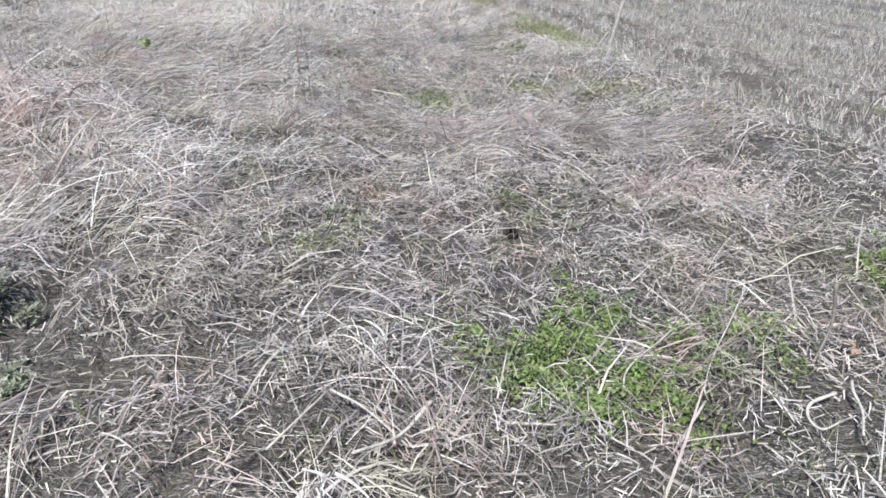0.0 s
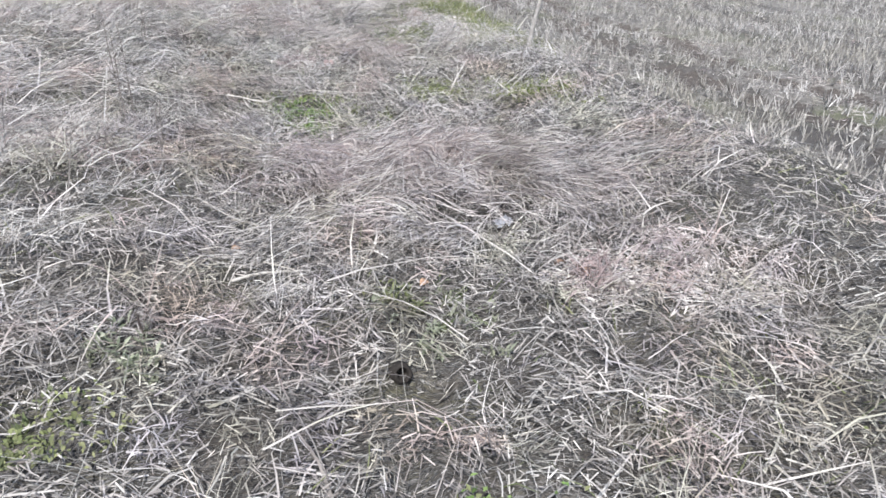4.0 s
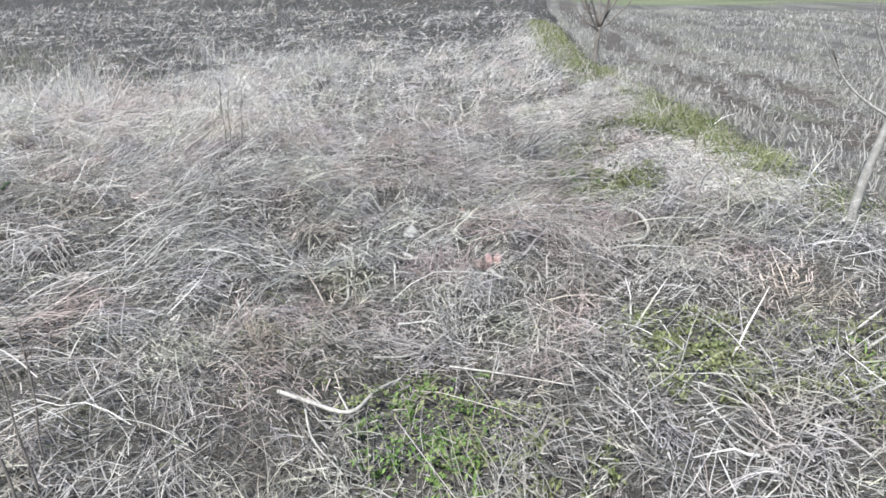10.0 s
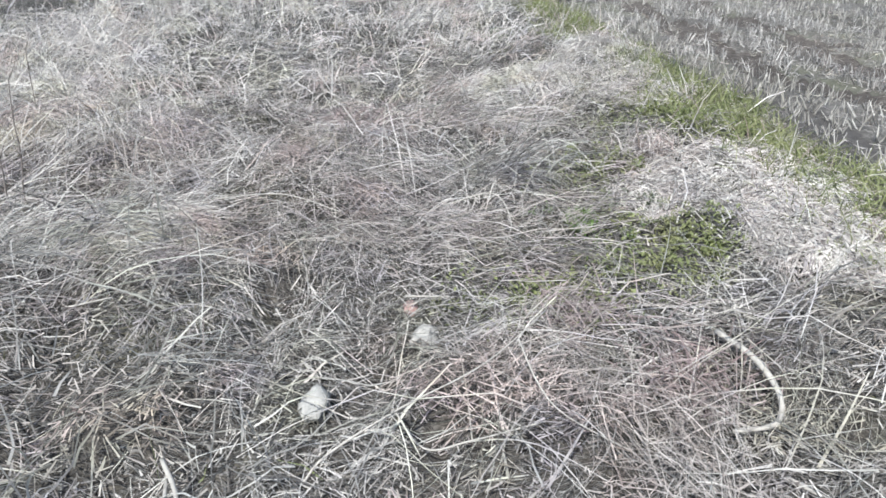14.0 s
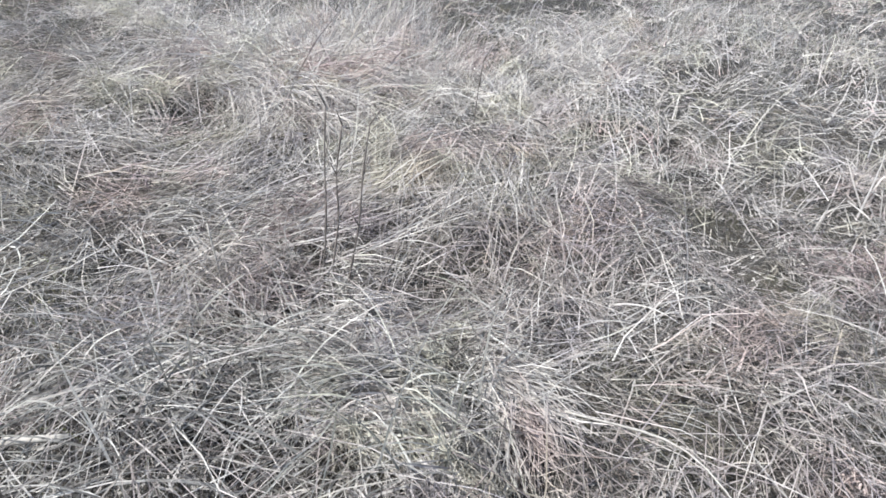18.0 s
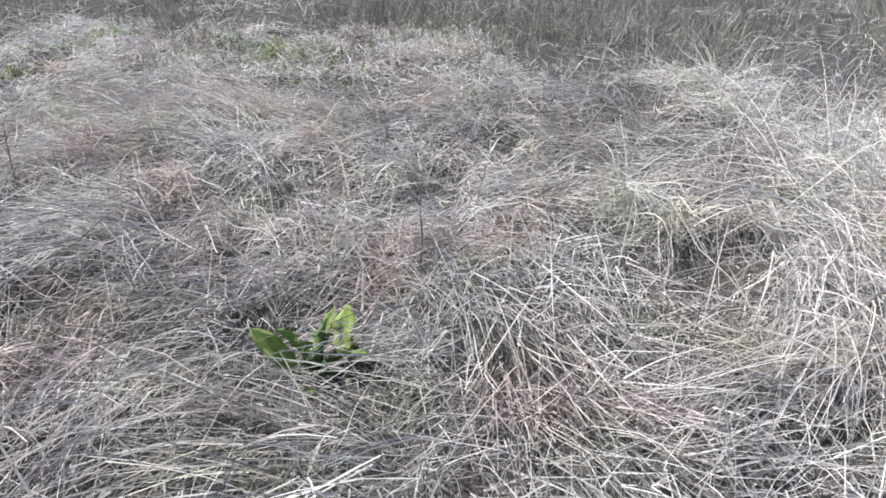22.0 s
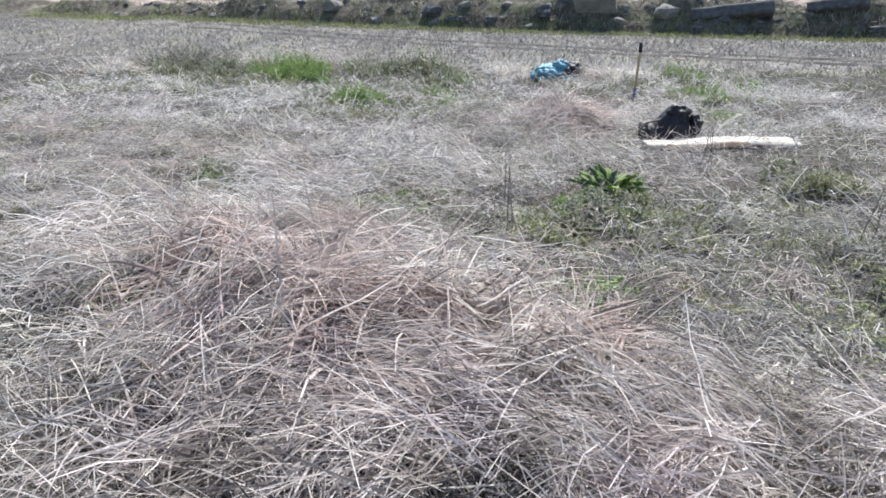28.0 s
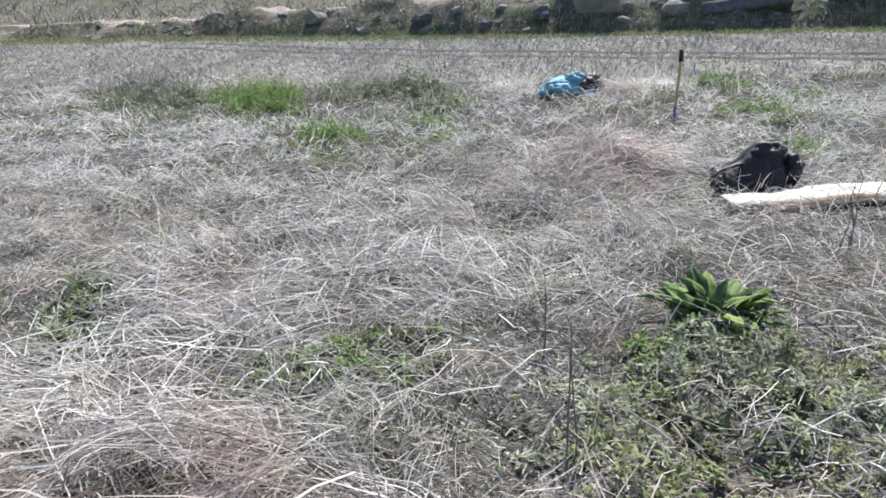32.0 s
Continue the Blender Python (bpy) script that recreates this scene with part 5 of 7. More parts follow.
# heaps of arching straw
WAYS = {(-3.5, 5.2): 2.6, (-4.1, 5.15): 2.9, (-2.95, 4.75): 0.6, (-4.6, 5.35): 3.3, (0.75, 5.75): -1.0, (-1.9, 10.15): 3.6, (-2.3, 9.65): 3.9, (-5.6, 12.4): 0.6, (-6.6, 12.6): 0.7}
for at, r, tall, count, mat, name, lab in [
    ((-3.5, 5.2), 0.50, 0.66, 2400, TAN, "straw_heap", "large heap of arching tan dry grass"), ((-4.1, 5.15), 0.42, 0.55, 1500, TAN, "straw_heap", "heap of arching tan dry grass"),
    ((-2.95, 4.75), 0.40, 0.50, 1300, TAN, "straw_heap", "heap of arching tan dry grass"), ((-4.6, 5.35), 0.40, 0.45, 1200, TAN, "straw_heap", "heap of fallen tan dry grass"), ((-2.3, 4.0), 0.35, 0.5, 700, TAN, "straw_heap", "loose tan straw tuft leaning over"),
    ((-5.3, -0.7), 0.42, 0.62, 700, TAN, "straw_heap", "tangled brown dry bramble and straw heap"), ((-5.0, -0.3), 0.45, 0.5, 700, PINK, "straw_heap", "tangled brown straw tuft"),
    ((0.75, 5.75), 0.45, 0.38, 500, TAN, "pale_straw_tussock", "bleached grass tussock combed over to one side"), ((1.95, 9.95), 0.40, 0.5, 160, PALE, "pale_straw_tussock", "few long bleached stems fallen beside a sapling"),
    ((-1.9, 10.15), 0.42, 0.48, 480, GREYSTEM, "pale_straw_tussock", "grey grass tussock with arching stems"),
    ((-2.3, 9.65), 0.42, 0.45, 420, GREYSTEM, "pale_straw_tussock", "grey grass tussock with arching stems"), ((-5.6, 12.4), 0.6, 0.95, 700, PALE, "pale_straw_tussock", "tall bleached grass leaning in a sheaf"), ((-6.6, 12.6), 0.6, 0.7, 1000, PALE, "pale_straw_tussock", "tall bleached grass leaning in a sheaf"),
    ((-8.2, 12.2), 0.7, 0.6, 900, PALE, "pale_straw_tussock", "tall bleached grass leaning in a sheaf"), ((-0.02, 1.8), 0.12, 0.26, 110, TAN, "straw_tuft", "small broken tan grass tuft"), ((-5.4, 11.1), 0.2, 0.5, 260, PALE, "straw_tuft", "upright bleached grass tuft"),
    ((-5.75, 10.9), 0.18, 0.6, 220, PALE, "straw_tuft", "upright bleached grass tuft"), ((1.0, 14.2), 0.35, 0.25, 700, PALE, "pale_straw_tussock", "patch of flattened bleached straw"), ((-4.3, 15.0), 0.9, 0.6, 1100, PALE, "pale_straw_tussock", "tangle of bleached standing stems"),
    ((-3.8, 13.2), 0.7, 0.55, 900, PALE, "pale_straw_tussock", "tangle of bleached standing stems"), ((0.95, 11.5), 0.22, 0.2, 350, TAN, "straw_tuft", "small broken tan grass tuft"),
]:
    straw_tussock(name, mat, at, r, tall, int(count * (0.62 if name == "straw_heap" else 1.0)), lab, WAYS.get(at, 3.0 * at[0] + at[1]), "dry grass", 0.0115 if name == "straw_heap" else 0.006, "straw heaps and tussocks")


for mat, at, r, tall, count, lab, way in TUFTS:
    straw_tussock("straw_tuft", mat, at, r, tall, count, lab, way, "dry grass", 0.006, "scattered straw tufts", 0.5)


def big_leaf(length, width, bend, wave, seed):
    """A long wavy-edged leaf with a midrib, base at the origin, growing along +x."""
    bm = bmesh.new()
    rows, n = [], 10
    for i in range(n + 1):
        f = i / n
        w = width * (math.sin(math.pi * min(1, f * 0.97 + 0.03)) ** 0.7 * (0.55 + 0.45 * f) if f > 0.18 else 0.12 + 0.5 * f) * 0.5
        px, pz = length * (math.sin(bend * f) / bend), length * ((1 - math.cos(bend * f)) / bend) * -1
        row = []
        for k in (-2, -1, 0, 1, 2):
            edge = abs(k) / 2
            row.append(bm.verts.new((px, k / 2 * w, pz + edge * edge * w * 0.45 + edge * wave * math.sin(f * 17 + seed + k) * w - (0.004 if k == 0 else 0))))
        rows.append(row)
    for a, b in zip(rows, rows[1:]):
        for k in range(4):
            bm.faces.new((a[k], a[k + 1], b[k + 1], b[k]))
    ret = bmesh.ops.extrude_face_region(bm, geom=bm.faces[:])
    for v in ret["geom"]:
        if isinstance(v, bmesh.types.BMVert):
            v.co.z -= 0.0012
    return bm


DOCK, dock_nodes, dock_bsdf = material("dock_leaf", 0.6)
info = dock_nodes.nodes.new("ShaderNodeObjectInfo")
dock_colour = ramp(dock_nodes, info.outputs["Random"], [(0.0, (0.08, 0.135, 0.07)), (0.4, (0.13, 0.205, 0.09)), (0.75, (0.20, 0.29, 0.09)), (1.0, (0.31, 0.39, 0.12))])
dock_colour = mixed(dock_nodes, 0.5, dock_colour, mixed(dock_nodes, 1.0, dock_colour, ramp(dock_nodes, noise_of(dock_nodes, 22.0, 4.0), [(0.35, (0.7, 0.75, 0.6)), (0.7, (1.3, 1.25, 1.1))]), "MULTIPLY"))
dock_nodes.links.new(dock_colour, dock_bsdf.inputs["Base Color"])
dock_thin, dock_mix = dock_nodes.nodes.new("ShaderNodeBsdfTranslucent"), dock_nodes.nodes.new("ShaderNodeMixShader")
dock_mix.inputs[0].default_value = 0.4
dock_nodes.links.new(dock_colour, dock_thin.inputs[0])
dock_nodes.links.new(dock_bsdf.outputs[0], dock_mix.inputs[1])
dock_nodes.links.new(dock_thin.outputs[0], dock_mix.inputs[2])
dock_nodes.links.new(dock_mix.outputs[0], dock_nodes.nodes["Material Output"].inputs[0])


def dock_plant(name, at, count, size, label, seed, flop=30, broad=1.0):
    base = thing(name, (*at, hz(*at)), label, "plant", "broad-leaved docks")
    r = random.Random(seed)
    for i in range(count):
        k = r.uniform(0.35, 1.1)
        leaf = part("leaf", big_leaf(size * k, size * broad * r.uniform(0.24, 0.40) * (0.5 + 0.5 * k), r.uniform(0.2, 1.1), r.uniform(0.2, 0.42), r.uniform(0, 6)), DOCK, base)
        spread = 0.05 + 0.30 * size
        way, out = r.uniform(0, 360), r.uniform(0, 1) ** 0.7
        leaf.matrix_basis = pose(spread * out * math.cos(radians(way)), spread * out * math.sin(radians(way)), 0.005, 0, 0, way + r.uniform(-70, 70)) @ pose(0, 0, 0, r.uniform(-60, 60), -(78 - flop * out + r.uniform(-32, 12)), 0)
    return base


dock_plant("dock_plant", (-5.30, 2.46), 120, 0.28, "large bright green broad-leaved dock rosette", 3)
dock_plant("dock_plant", (-4.08, 9.50), 12, 0.24, "small dark green broad-leaved dock in flattened straw", 5, 45, 1.25)
dock_plant("dock_plant", (0.42, 10.58), 4, 0.11, "tiny green broad-leaved seedling at a straw patch", 8)
dock_plant("dock_plant", (-2.05, 2.55), 9, 0.16, "small green broad-leaved weed in straw", 9)
for wx, wy, ws, wn in ((-4.95, 2.95, 0.17, 12), (-5.25, 2.80, 0.18, 14), (-5.0, 3.35, 0.16, 12), (-4.72, 3.15, 0.15, 10), (-5.42, 3.1, 0.15, 10), (-5.2, 3.6, 0.14, 9), (-5.75, 3.35, 0.14, 8), (-4.3, 3.1, 0.13, 9), (-4.2, 3.5, 0.12, 8)):
    dock_plant("weed_rosette", (wx, wy), max(4, wn // 2), ws * 0.62, "low green weed rosette beside a dock", int(wx * 100 + wy * 10))
dock_plant("dock_plant", (2.32, 3.28), 5, 0.12, "small bright green weed in straw", 13)
dock_plant("dock_plant", (-6.45, 2.75), 9, 0.14, "low yellow-green weed among straw", 15)


# ---- saplings ----
def sapling(name, at, label, trunk, branches, r0, bark=None):
    """trunk: (lean to +x, height); branches: height share, tilt to +x in degrees, way to +y in degrees, length, radius."""
    base = thing(name, (*at, hz(*at) - 0.02), label, "tree", "bare saplings")
    lean, tall = trunk
    line = smooth_line([(0, 0, 0), (lean * 0.17, 0.01, tall * 0.3), (lean * 0.50, -0.01, tall * 0.7), (lean, 0.03, tall)], 6)
    t = part("trunk", tube(bmesh.new(), line, r0, r0 * 0.5, 9), bark or BARK, base)
    for share, tilt, depth, length, r in branches:
        i = min(int(share * (len(line) - 1)), len(line) - 1)
        p, a, b = line[i], radians(tilt), radians(depth)
        pts = [p]
        for k in range(5):
            q = a * (1.0 - 0.13 * k) + random.uniform(-0.08, 0.08)
            pts.append(pts[-1] + Vector((math.sin(q), math.sin(b) * abs(math.cos(q)) * 0.6, math.cos(q))) * length / 5)
        br = part("branch", tube(bmesh.new(), smooth_line(pts, 3), r, r * 0.3, 6), bark or BARK, base)
        for _ in range(3):
            s = pts[random.choice((2, 3, 4))]
            q = a + random.choice((-0.7, 0.6)) + random.uniform(-0.2, 0.2)
            e = s + Vector((math.sin(q), random.uniform(-0.4, 0.4), math.cos(q))) * length * random.uniform(0.15, 0.32)
            part("twig", tube(bmesh.new(), smooth_line([s, s.lerp(e, 0.5) + Vector((0, 0, 0.01)), e], 3), r * 0.35, r * 0.15, 5), TWIG, br)


sapling("sapling", (2.10, 9.36), "leaning bare young tree with pale bark at the field edge", (0.28, 1.22),
        [(0.60, -58, 10, 0.70, 0.010), (0.72, -36, -15, 0.70, 0.010), (0.82, 55, 10, 0.3, 0.006), (1.0, -24, 20, 0.95, 0.010), (1.0, 16, 0, 1.15, 0.015), (1.0, 42, -20, 0.95, 0.009), (1.0, 64, 25, 0.85, 0.008), (0.93, 84, 0, 0.4, 0.006), (0.55, -14, 0, 0.35, 0.004)], 0.032)
sapling("sapling", (1.2, 19.95), "small bare multi-stemmed tree at the field edge", (0.05, 0.72),
        [(1.0, -42, 20, 1.5, 0.026), (1.0, -22, -20, 1.7, 0.03), (1.0, -5, 30, 1.8, 0.032), (1.0, 14, -10, 1.7, 0.03), (1.0, 32, 15, 1.5, 0.028), (0.95, 55, 0, 1.2, 0.02), (0.9, -60, 10, 1.0, 0.02), (0.9, 24, 40, 1.3, 0.024), (0.85, -30, -40, 1.3, 0.024)], 0.065, TWIG)


# ---- upright dead stalks ----
def dead_stalk(at, tall, lean, turn, r=0.0048):
    x, y = at
    pts = [(0, 0, 0)]
    for k in range(1, 5):
        pts.append((math.cos(turn) * lean * tall * k / 4 + random.uniform(-0.01, 0.01), math.sin(turn) * lean * tall * k / 4 + random.uniform(-0.01, 0.01), tall * k / 4))
    bm = tube(bmesh.new(), smooth_line(pts, 3), r, r * 0.5, 6, 0.3)
    for k in range(random.randint(2, 4)):
        s = Vector(pts[random.randint(2, 4)])
        q = random.uniform(0, 6.3)
        tube(bm, [s, s + Vector((math.cos(q) * 0.04, math.sin(q) * 0.04, 0.06))], r * 0.5, r * 0.3, 5)
    ob = part("dead_stalk", bm, TWIG)
    ob.location = (x, y, hz(x, y) - 0.01)
    tagged(ob, "thin dark dead weed stalk standing in dry grass", "stalk", "standing dead stalks")


for x0, y0, tall, lean, turn in [(-1.34, 6.43, 0.72, 0.14, 2.6), (-1.30, 6.48, 0.70, 0.05, 2.8), (-1.45, 6.7, 0.6, 0.1, 2.0), (-2.50, 10.42, 0.78, 0.03, 1.0), (-2.46, 10.44, 0.72, 0.05, 0.8), (-2.40, 10.45, 0.74, 0.12, 0.5), (-4.75, 9.82, 0.55, 0.02, 0), (-5.43, 7.06, 0.33, 0.05, 0.3),
                                (-5.58, 7.13, 0.33, 0.03, 0.2), (-6.34, 1.63, 0.5, 0.05, 3.3), (-6.4, 1.55, 0.45, 0.1, 0.2), (-6.25, 1.7, 0.42, 0.12, 3.0), (-4.43, 2.75, 0.42, 0.03, 3), (-4.43, 3.64, 0.62, 0.04, 2.5), (-4.47, 3.6, 0.5, 0.08, 0.5), (-6.72, 3.63, 0.5, 0.2, 3.1), (-6.8, 3.6, 0.5, 0.2, 3.1), (-6.88, 3.6, 0.5, 0.2, 3.1),
                                (-7.12, 5.51, 0.5, 0.05, 1), (-7.2, 5.5, 0.45, 0.1, 2), (-7.05, 5.6, 0.48, 0.08, 4), (-5.36, 7.12, 0.4, 0.05, 1), (-5.6, 7.5, 0.35, 0.1, 1), (-0.75, 8.0, 0.3, 0.2, 1), (1.7, 8.0, 0.4, 0.1, 0), (-1.9, 9.0, 0.45, 0.1, 2), (-2.0, 9.2, 0.4, 0.1, 1), (-3.4, 12.2, 0.6, 0.1, 1), (-6.0, 9.5, 0.4, 0.1, 2), (-0.9, 5.6, 0.45, 0.08, 1), (-0.86, 5.5, 0.4, 0.12, 2)]:
    dead_stalk((x0, y0), tall, lean, turn)


PALEFILM = plain("dusty_plastic_film", [(0.3, (0.26, 0.25, 0.24)), (0.6, (0.42, 0.41, 0.40)), (0.8, (0.56, 0.55, 0.54))], 9.0, 0.6, 0.5)


# ---- bags, cardboard and stake at the southern end ----
def crumple(bm, amount, freq, seed):
    """Sharp creases over a soft body, leaving its foot alone."""
    bm.normal_update()
    for v in bm.verts:
        p = v.co * freq + Vector((seed, seed * 2.7, seed * 0.6))
        k = (1 - 2.4 * abs(noise.noise(p))) + 0.5 * (1 - 2.4 * abs(noise.noise(p * 2.3)))
        v.co += v.normal * amount * k * min(1, 0.15 + v.co.z * 12)
    return bm


def fabric_bag(name, at, turn, mat, label, seed, pieces, straps):
    """pieces: name, centre, half sizes, lean to +x."""
    base = thing(name, (*at, hz(*at)), label, "bag", turn=turn)
    for i, (nm, c, size, lean) in enumerate(pieces):
        bm = lump(bmesh.new(), size, seed + i * 3, 0.30, 5 if i < 2 else 4, 0.35, 1.4)
        crumple(bm, 0.011, 5.2, seed + i)
        for v in bm.verts:
            v.co.x += lean * v.co.z
        part(nm, bm, mat, base).location = c
    for pts, r in straps:
        bm = bmesh.new()
        line = smooth_line(pts, 6)
        tube(bm, line, r, r, 8, 0.04)
        part("strap", bm, BLACKPLASTIC, base, "black webbing strap")
    return base


def slumped_body(size, peak, seed):
    """A soft bag body pulled up to one gathered peak, its folds running down from there. peak: x, y, rise."""
    bm = bmesh.new()
    bmesh.ops.create_icosphere(bm, subdivisions=5, radius=1.0)
    for v in bm.verts:
        d = v.co.normalized()
        x, y = math.copysign(abs(d.x) ** 0.8, d.x) * size[0], math.copysign(abs(d.y) ** 0.8, d.y) * size[1]
        z = max(d.z, -0.45) * size[2]
        q = math.hypot((x - peak[0]) / (size[0] * 0.62), (y - peak[1]) / size[1])
        if d.z > -0.3:
            z += peak[2] * math.exp(-q ** 4) * min(1, d.z + 0.3)
        a = math.atan2(y - peak[1], x - peak[0])
        fold = math.sin(7 * a + 3 * noise.noise(Vector((x * 6, y * 6, seed)))) * 0.5 + noise.noise(Vector((x * 9, y * 9, z * 9 + seed)))
        sag = 1 + 0.085 * fold * min(1, 0.3 + q)
        v.co = Vector((x * sag, y * sag, z + 0.022 * fold * max(0, d.z)))
    low = min(v.co.z for v in bm.verts)
    for v in bm.verts:
        v.co.z -= low
    return crumple(bm, 0.014, 7.0, seed)


black_bag = fabric_bag("black_bag", (-6.36, 0.04), 0, BAGBLACK, "slumped black bag with straps on a cardboard sheet", 2,
           [("side_flap", (-0.22, 0.08, 0.06), (0.085, 0.09, 0.13), -0.25), ("top_fold", (-0.10, 0.06, 0.27), (0.12, 0.08, 0.075), 0.15), ("slack_end", (0.20, 0.06, 0.0), (0.11, 0.13, 0.12), 0.25)],
           [([(0.12, 0.10, 0.25), (0.23, 0.15, 0.24), (0.32, 0.16, 0.20), (0.355, 0.16, 0.12), (0.32, 0.17, 0.05), (0.25, 0.19, 0.02)], 0.013), ([(-0.05, 0.10, 0.24), (-0.12, 0.15, 0.25), (-0.20, 0.13, 0.20), (-0.235, 0.10, 0.12)], 0.010)])
part("body", slumped_body((0.26, 0.20, 0.17), (-0.09, 0.02, 0.13), 2.0), BAGBLACK, black_bag)
fabric_bag("navy_bag", (-9.32, -0.25), 20, NAVY, "crumpled dark navy bag lying on dry grass", 5,
           [("body", (0, 0, 0), (0.20, 0.17, 0.17), -0.1), ("gathered_top", (-0.05, 0.02, 0.18), (0.15, 0.12, 0.12), -0.1)], [])

bm = bmesh.new()
bmesh.ops.create_grid(bm, x_segments=30, y_segments=10, size=0.5)
for v in bm.verts:
    f = v.co.x + 0.5
    v.co = Vector((v.co.x * 1.62, v.co.y * (0.36 - 0.12 * f) + 0.02 * math.sin(f * 9), 0.014 * math.sin(f * 5.0) + 0.010 * noise.noise(Vector((f * 9, v.co.y * 3, 2))) - 0.05 * max(0, v.co.y - 0.38) * 4))
ret = bmesh.ops.extrude_face_region(bm, geom=bm.faces[:])
for v in ret["geom"]:
    if isinstance(v, bmesh.types.BMVert):
        v.co.z -= 0.007
sheet_base = thing("cardboard_sheet", (-6.82, 0.43, hz(-6.8, 0.4) + 0.075), "flattened pale weathered cardboard sheet on dry grass", "cardboard", turn=2)
part("sheet", bm, CARD, sheet_base)
# strip under the front edge: brown fold and painted shade in one
bm = bmesh.new()
bmesh.ops.create_grid(bm, x_segments=16, y_segments=3, size=0.5)
for v in bm.verts:
    f = v.co.x + 0.5
    v.co = Vector((0.1 + v.co.x * 1.0, 0.165 + v.co.y * 0.06, -0.03 + 0.02 * math.sin(f * 6) - v.co.y * 0.05 + 0.01 * noise.noise(Vector((f * 9, v.co.y * 5, 2)))))
ret = bmesh.ops.extrude_face_region(bm, geom=bm.faces[:])
for v in ret["geom"]:
    if isinstance(v, bmesh.types.BMVert):
        v.co.z -= 0.012
part("folded_flap", bm, CARDEDGE, sheet_base, "brown folded edge with the shade below it in its colour")

teal = thing("teal_plastic_bag", (-5.56, -6.35, hz(-5.6, -6.3)), "crumpled teal blue plastic bag lying in dry grass", "plastic bag", turn=12)
part("body", crumple(lump(bmesh.new(), (0.36, 0.27, 0.165), 4, 0.34, 5, 0.4, 1.5), 0.030, 4.0, 4), TEAL, teal)
wing = part("gathered_neck", crumple(lump(bmesh.new(), (0.15, 0.13, 0.12), 9, 0.4, 4, 0.4, 1.8), 0.025, 9.0, 9), TEAL, teal)
wing.location = (-0.20, 0.05, 0.17)
skirt = part("loose_corner", crumple(lump(bmesh.new(), (0.22, 0.16, 0.07), 14, 0.4, 4, 0.4, 1.8), 0.02, 9.0, 3), TEAL, teal)
skirt.location = (-0.36, 0.16, 0)
dark = part("dark_contents", crumple(lump(bmesh.new(), (0.21, 0.22, 0.20), 12, 0.4, 4, 0.4, 2.0), 0.03, 8.0, 5), BAGBLACK, teal, "black film inside the bag")
dark.location = (-0.42, 0.02, 0)

stake = thing("wooden_stake", (-6.70, -3.60, hz(-6.7, -3.6)), "thin wooden stake with a black cap and blue tape", "stake")
for nm, z0, z1, r, mt in (("tape", 0.0, 0.17, 0.021, BLUEWRAP), ("shaft", 0.17, 0.74, 0.018, YELLOWWOOD)):
    part(nm, tube(bmesh.new(), [Vector((-0.012 * (z0 + (z1 - z0) * i / 4) / 0.2, 0, z0 + (z1 - z0) * i / 4)) for i in range(5)], r, r, 10, 0.03), mt, stake)
bm = tube(bmesh.new(), [Vector((-0.046, 0, 0.74 + 0.15 * i / 4)) for i in range(5)], 0.031, 0.028, 12, 0.05)
part("cap", bm, BLACKPLASTIC, stake)

bm = bmesh.new()
bmesh.ops.create_grid(bm, x_segments=16, y_segments=12, size=0.5)
for v in bm.verts:
    v.co = Vector((v.co.x * 0.8, v.co.y * 0.9, 0.12 + 0.07 * noise.noise(v.co * 3.5) + 0.03 * noise.noise(v.co * 9)))
ret = bmesh.ops.extrude_face_region(bm, geom=bm.faces[:])
for v in ret["geom"]:
    if isinstance(v, bmesh.types.BMVert):
        v.co.z -= 0.004
pale_sheet = part("plastic_sheet", bm, PALEFILM)
pale_sheet.matrix_basis = pose(-7.15, -6.7, hz(-7.1, -6.7), 0, 0, 20)
x, y = rng.normal(-7.0, 0.45, 900), rng.normal(-6.5, 0.45, 900)
straw_on_sheet = blades("straw_over_sheet", PALE, x, y, rng.uniform(0, 6.3, 900), rng.uniform(0.1, 1.2, 900), rng.uniform(0.15, 0.5, 900), rng.uniform(0.006, 0.012, 900), rng.uniform(0.1, 0.9, 900), 0.2, 3, 0.05, 0.4, 0.004, 0.3)
tagged(straw_on_sheet, "pale straw stems tangled over a plastic sheet", "straw", kind="stuff")
tagged(pale_sheet, "rumpled pale plastic sheet half buried in straw", "plastic sheet")


# ---- stones, bricks and small litter ----
def stone(name, at, size, mat, seed, label, category="stone", group="", sink=0.25):
    ob = part(name, lump(bmesh.new(), size, seed, 0.4, 3, 0.3, 1.6), mat)
    ob.matrix_basis = pose(at[0], at[1], hz(*at) - size[2] * sink, 0, 0, seed * 47)
    return tagged(ob, label, category, group)


PALESTONE = plain("pale_rubble", [(0.3, (0.24, 0.235, 0.22)), (0.6, (0.38, 0.37, 0.35)), (0.8, (0.50, 0.49, 0.47))], 26.0, 0.9, 0.6)
stone("rubble_stone", (-0.32, 9.66), (0.065, 0.05, 0.05), PALESTONE, 1, "pale square rubble lump among weed stems", group="rubble stones")
stone("rubble_stone", (-0.66, 9.22), (0.085, 0.045, 0.04), PALESTONE, 2, "pale oblong rubble lump among weed stems", group="rubble stones")
stone("rubble_stone", (-0.24, 8.62), (0.075, 0.03, 0.025), PALESTONE, 3, "flat pale rubble piece beside broken brick", group="rubble stones")
stone("clay_fragment", (-0.40, 9.97), (0.05, 0.035, 0.035), BRICK, 6, "pinkish broken clay fragment in dry grass", "clay fragment")
stone("rubble_stone", (-4.33, 10.05), (0.03, 0.022, 0.02), PALESTONE, 7, "small white pebble on straw", group="rubble stones")


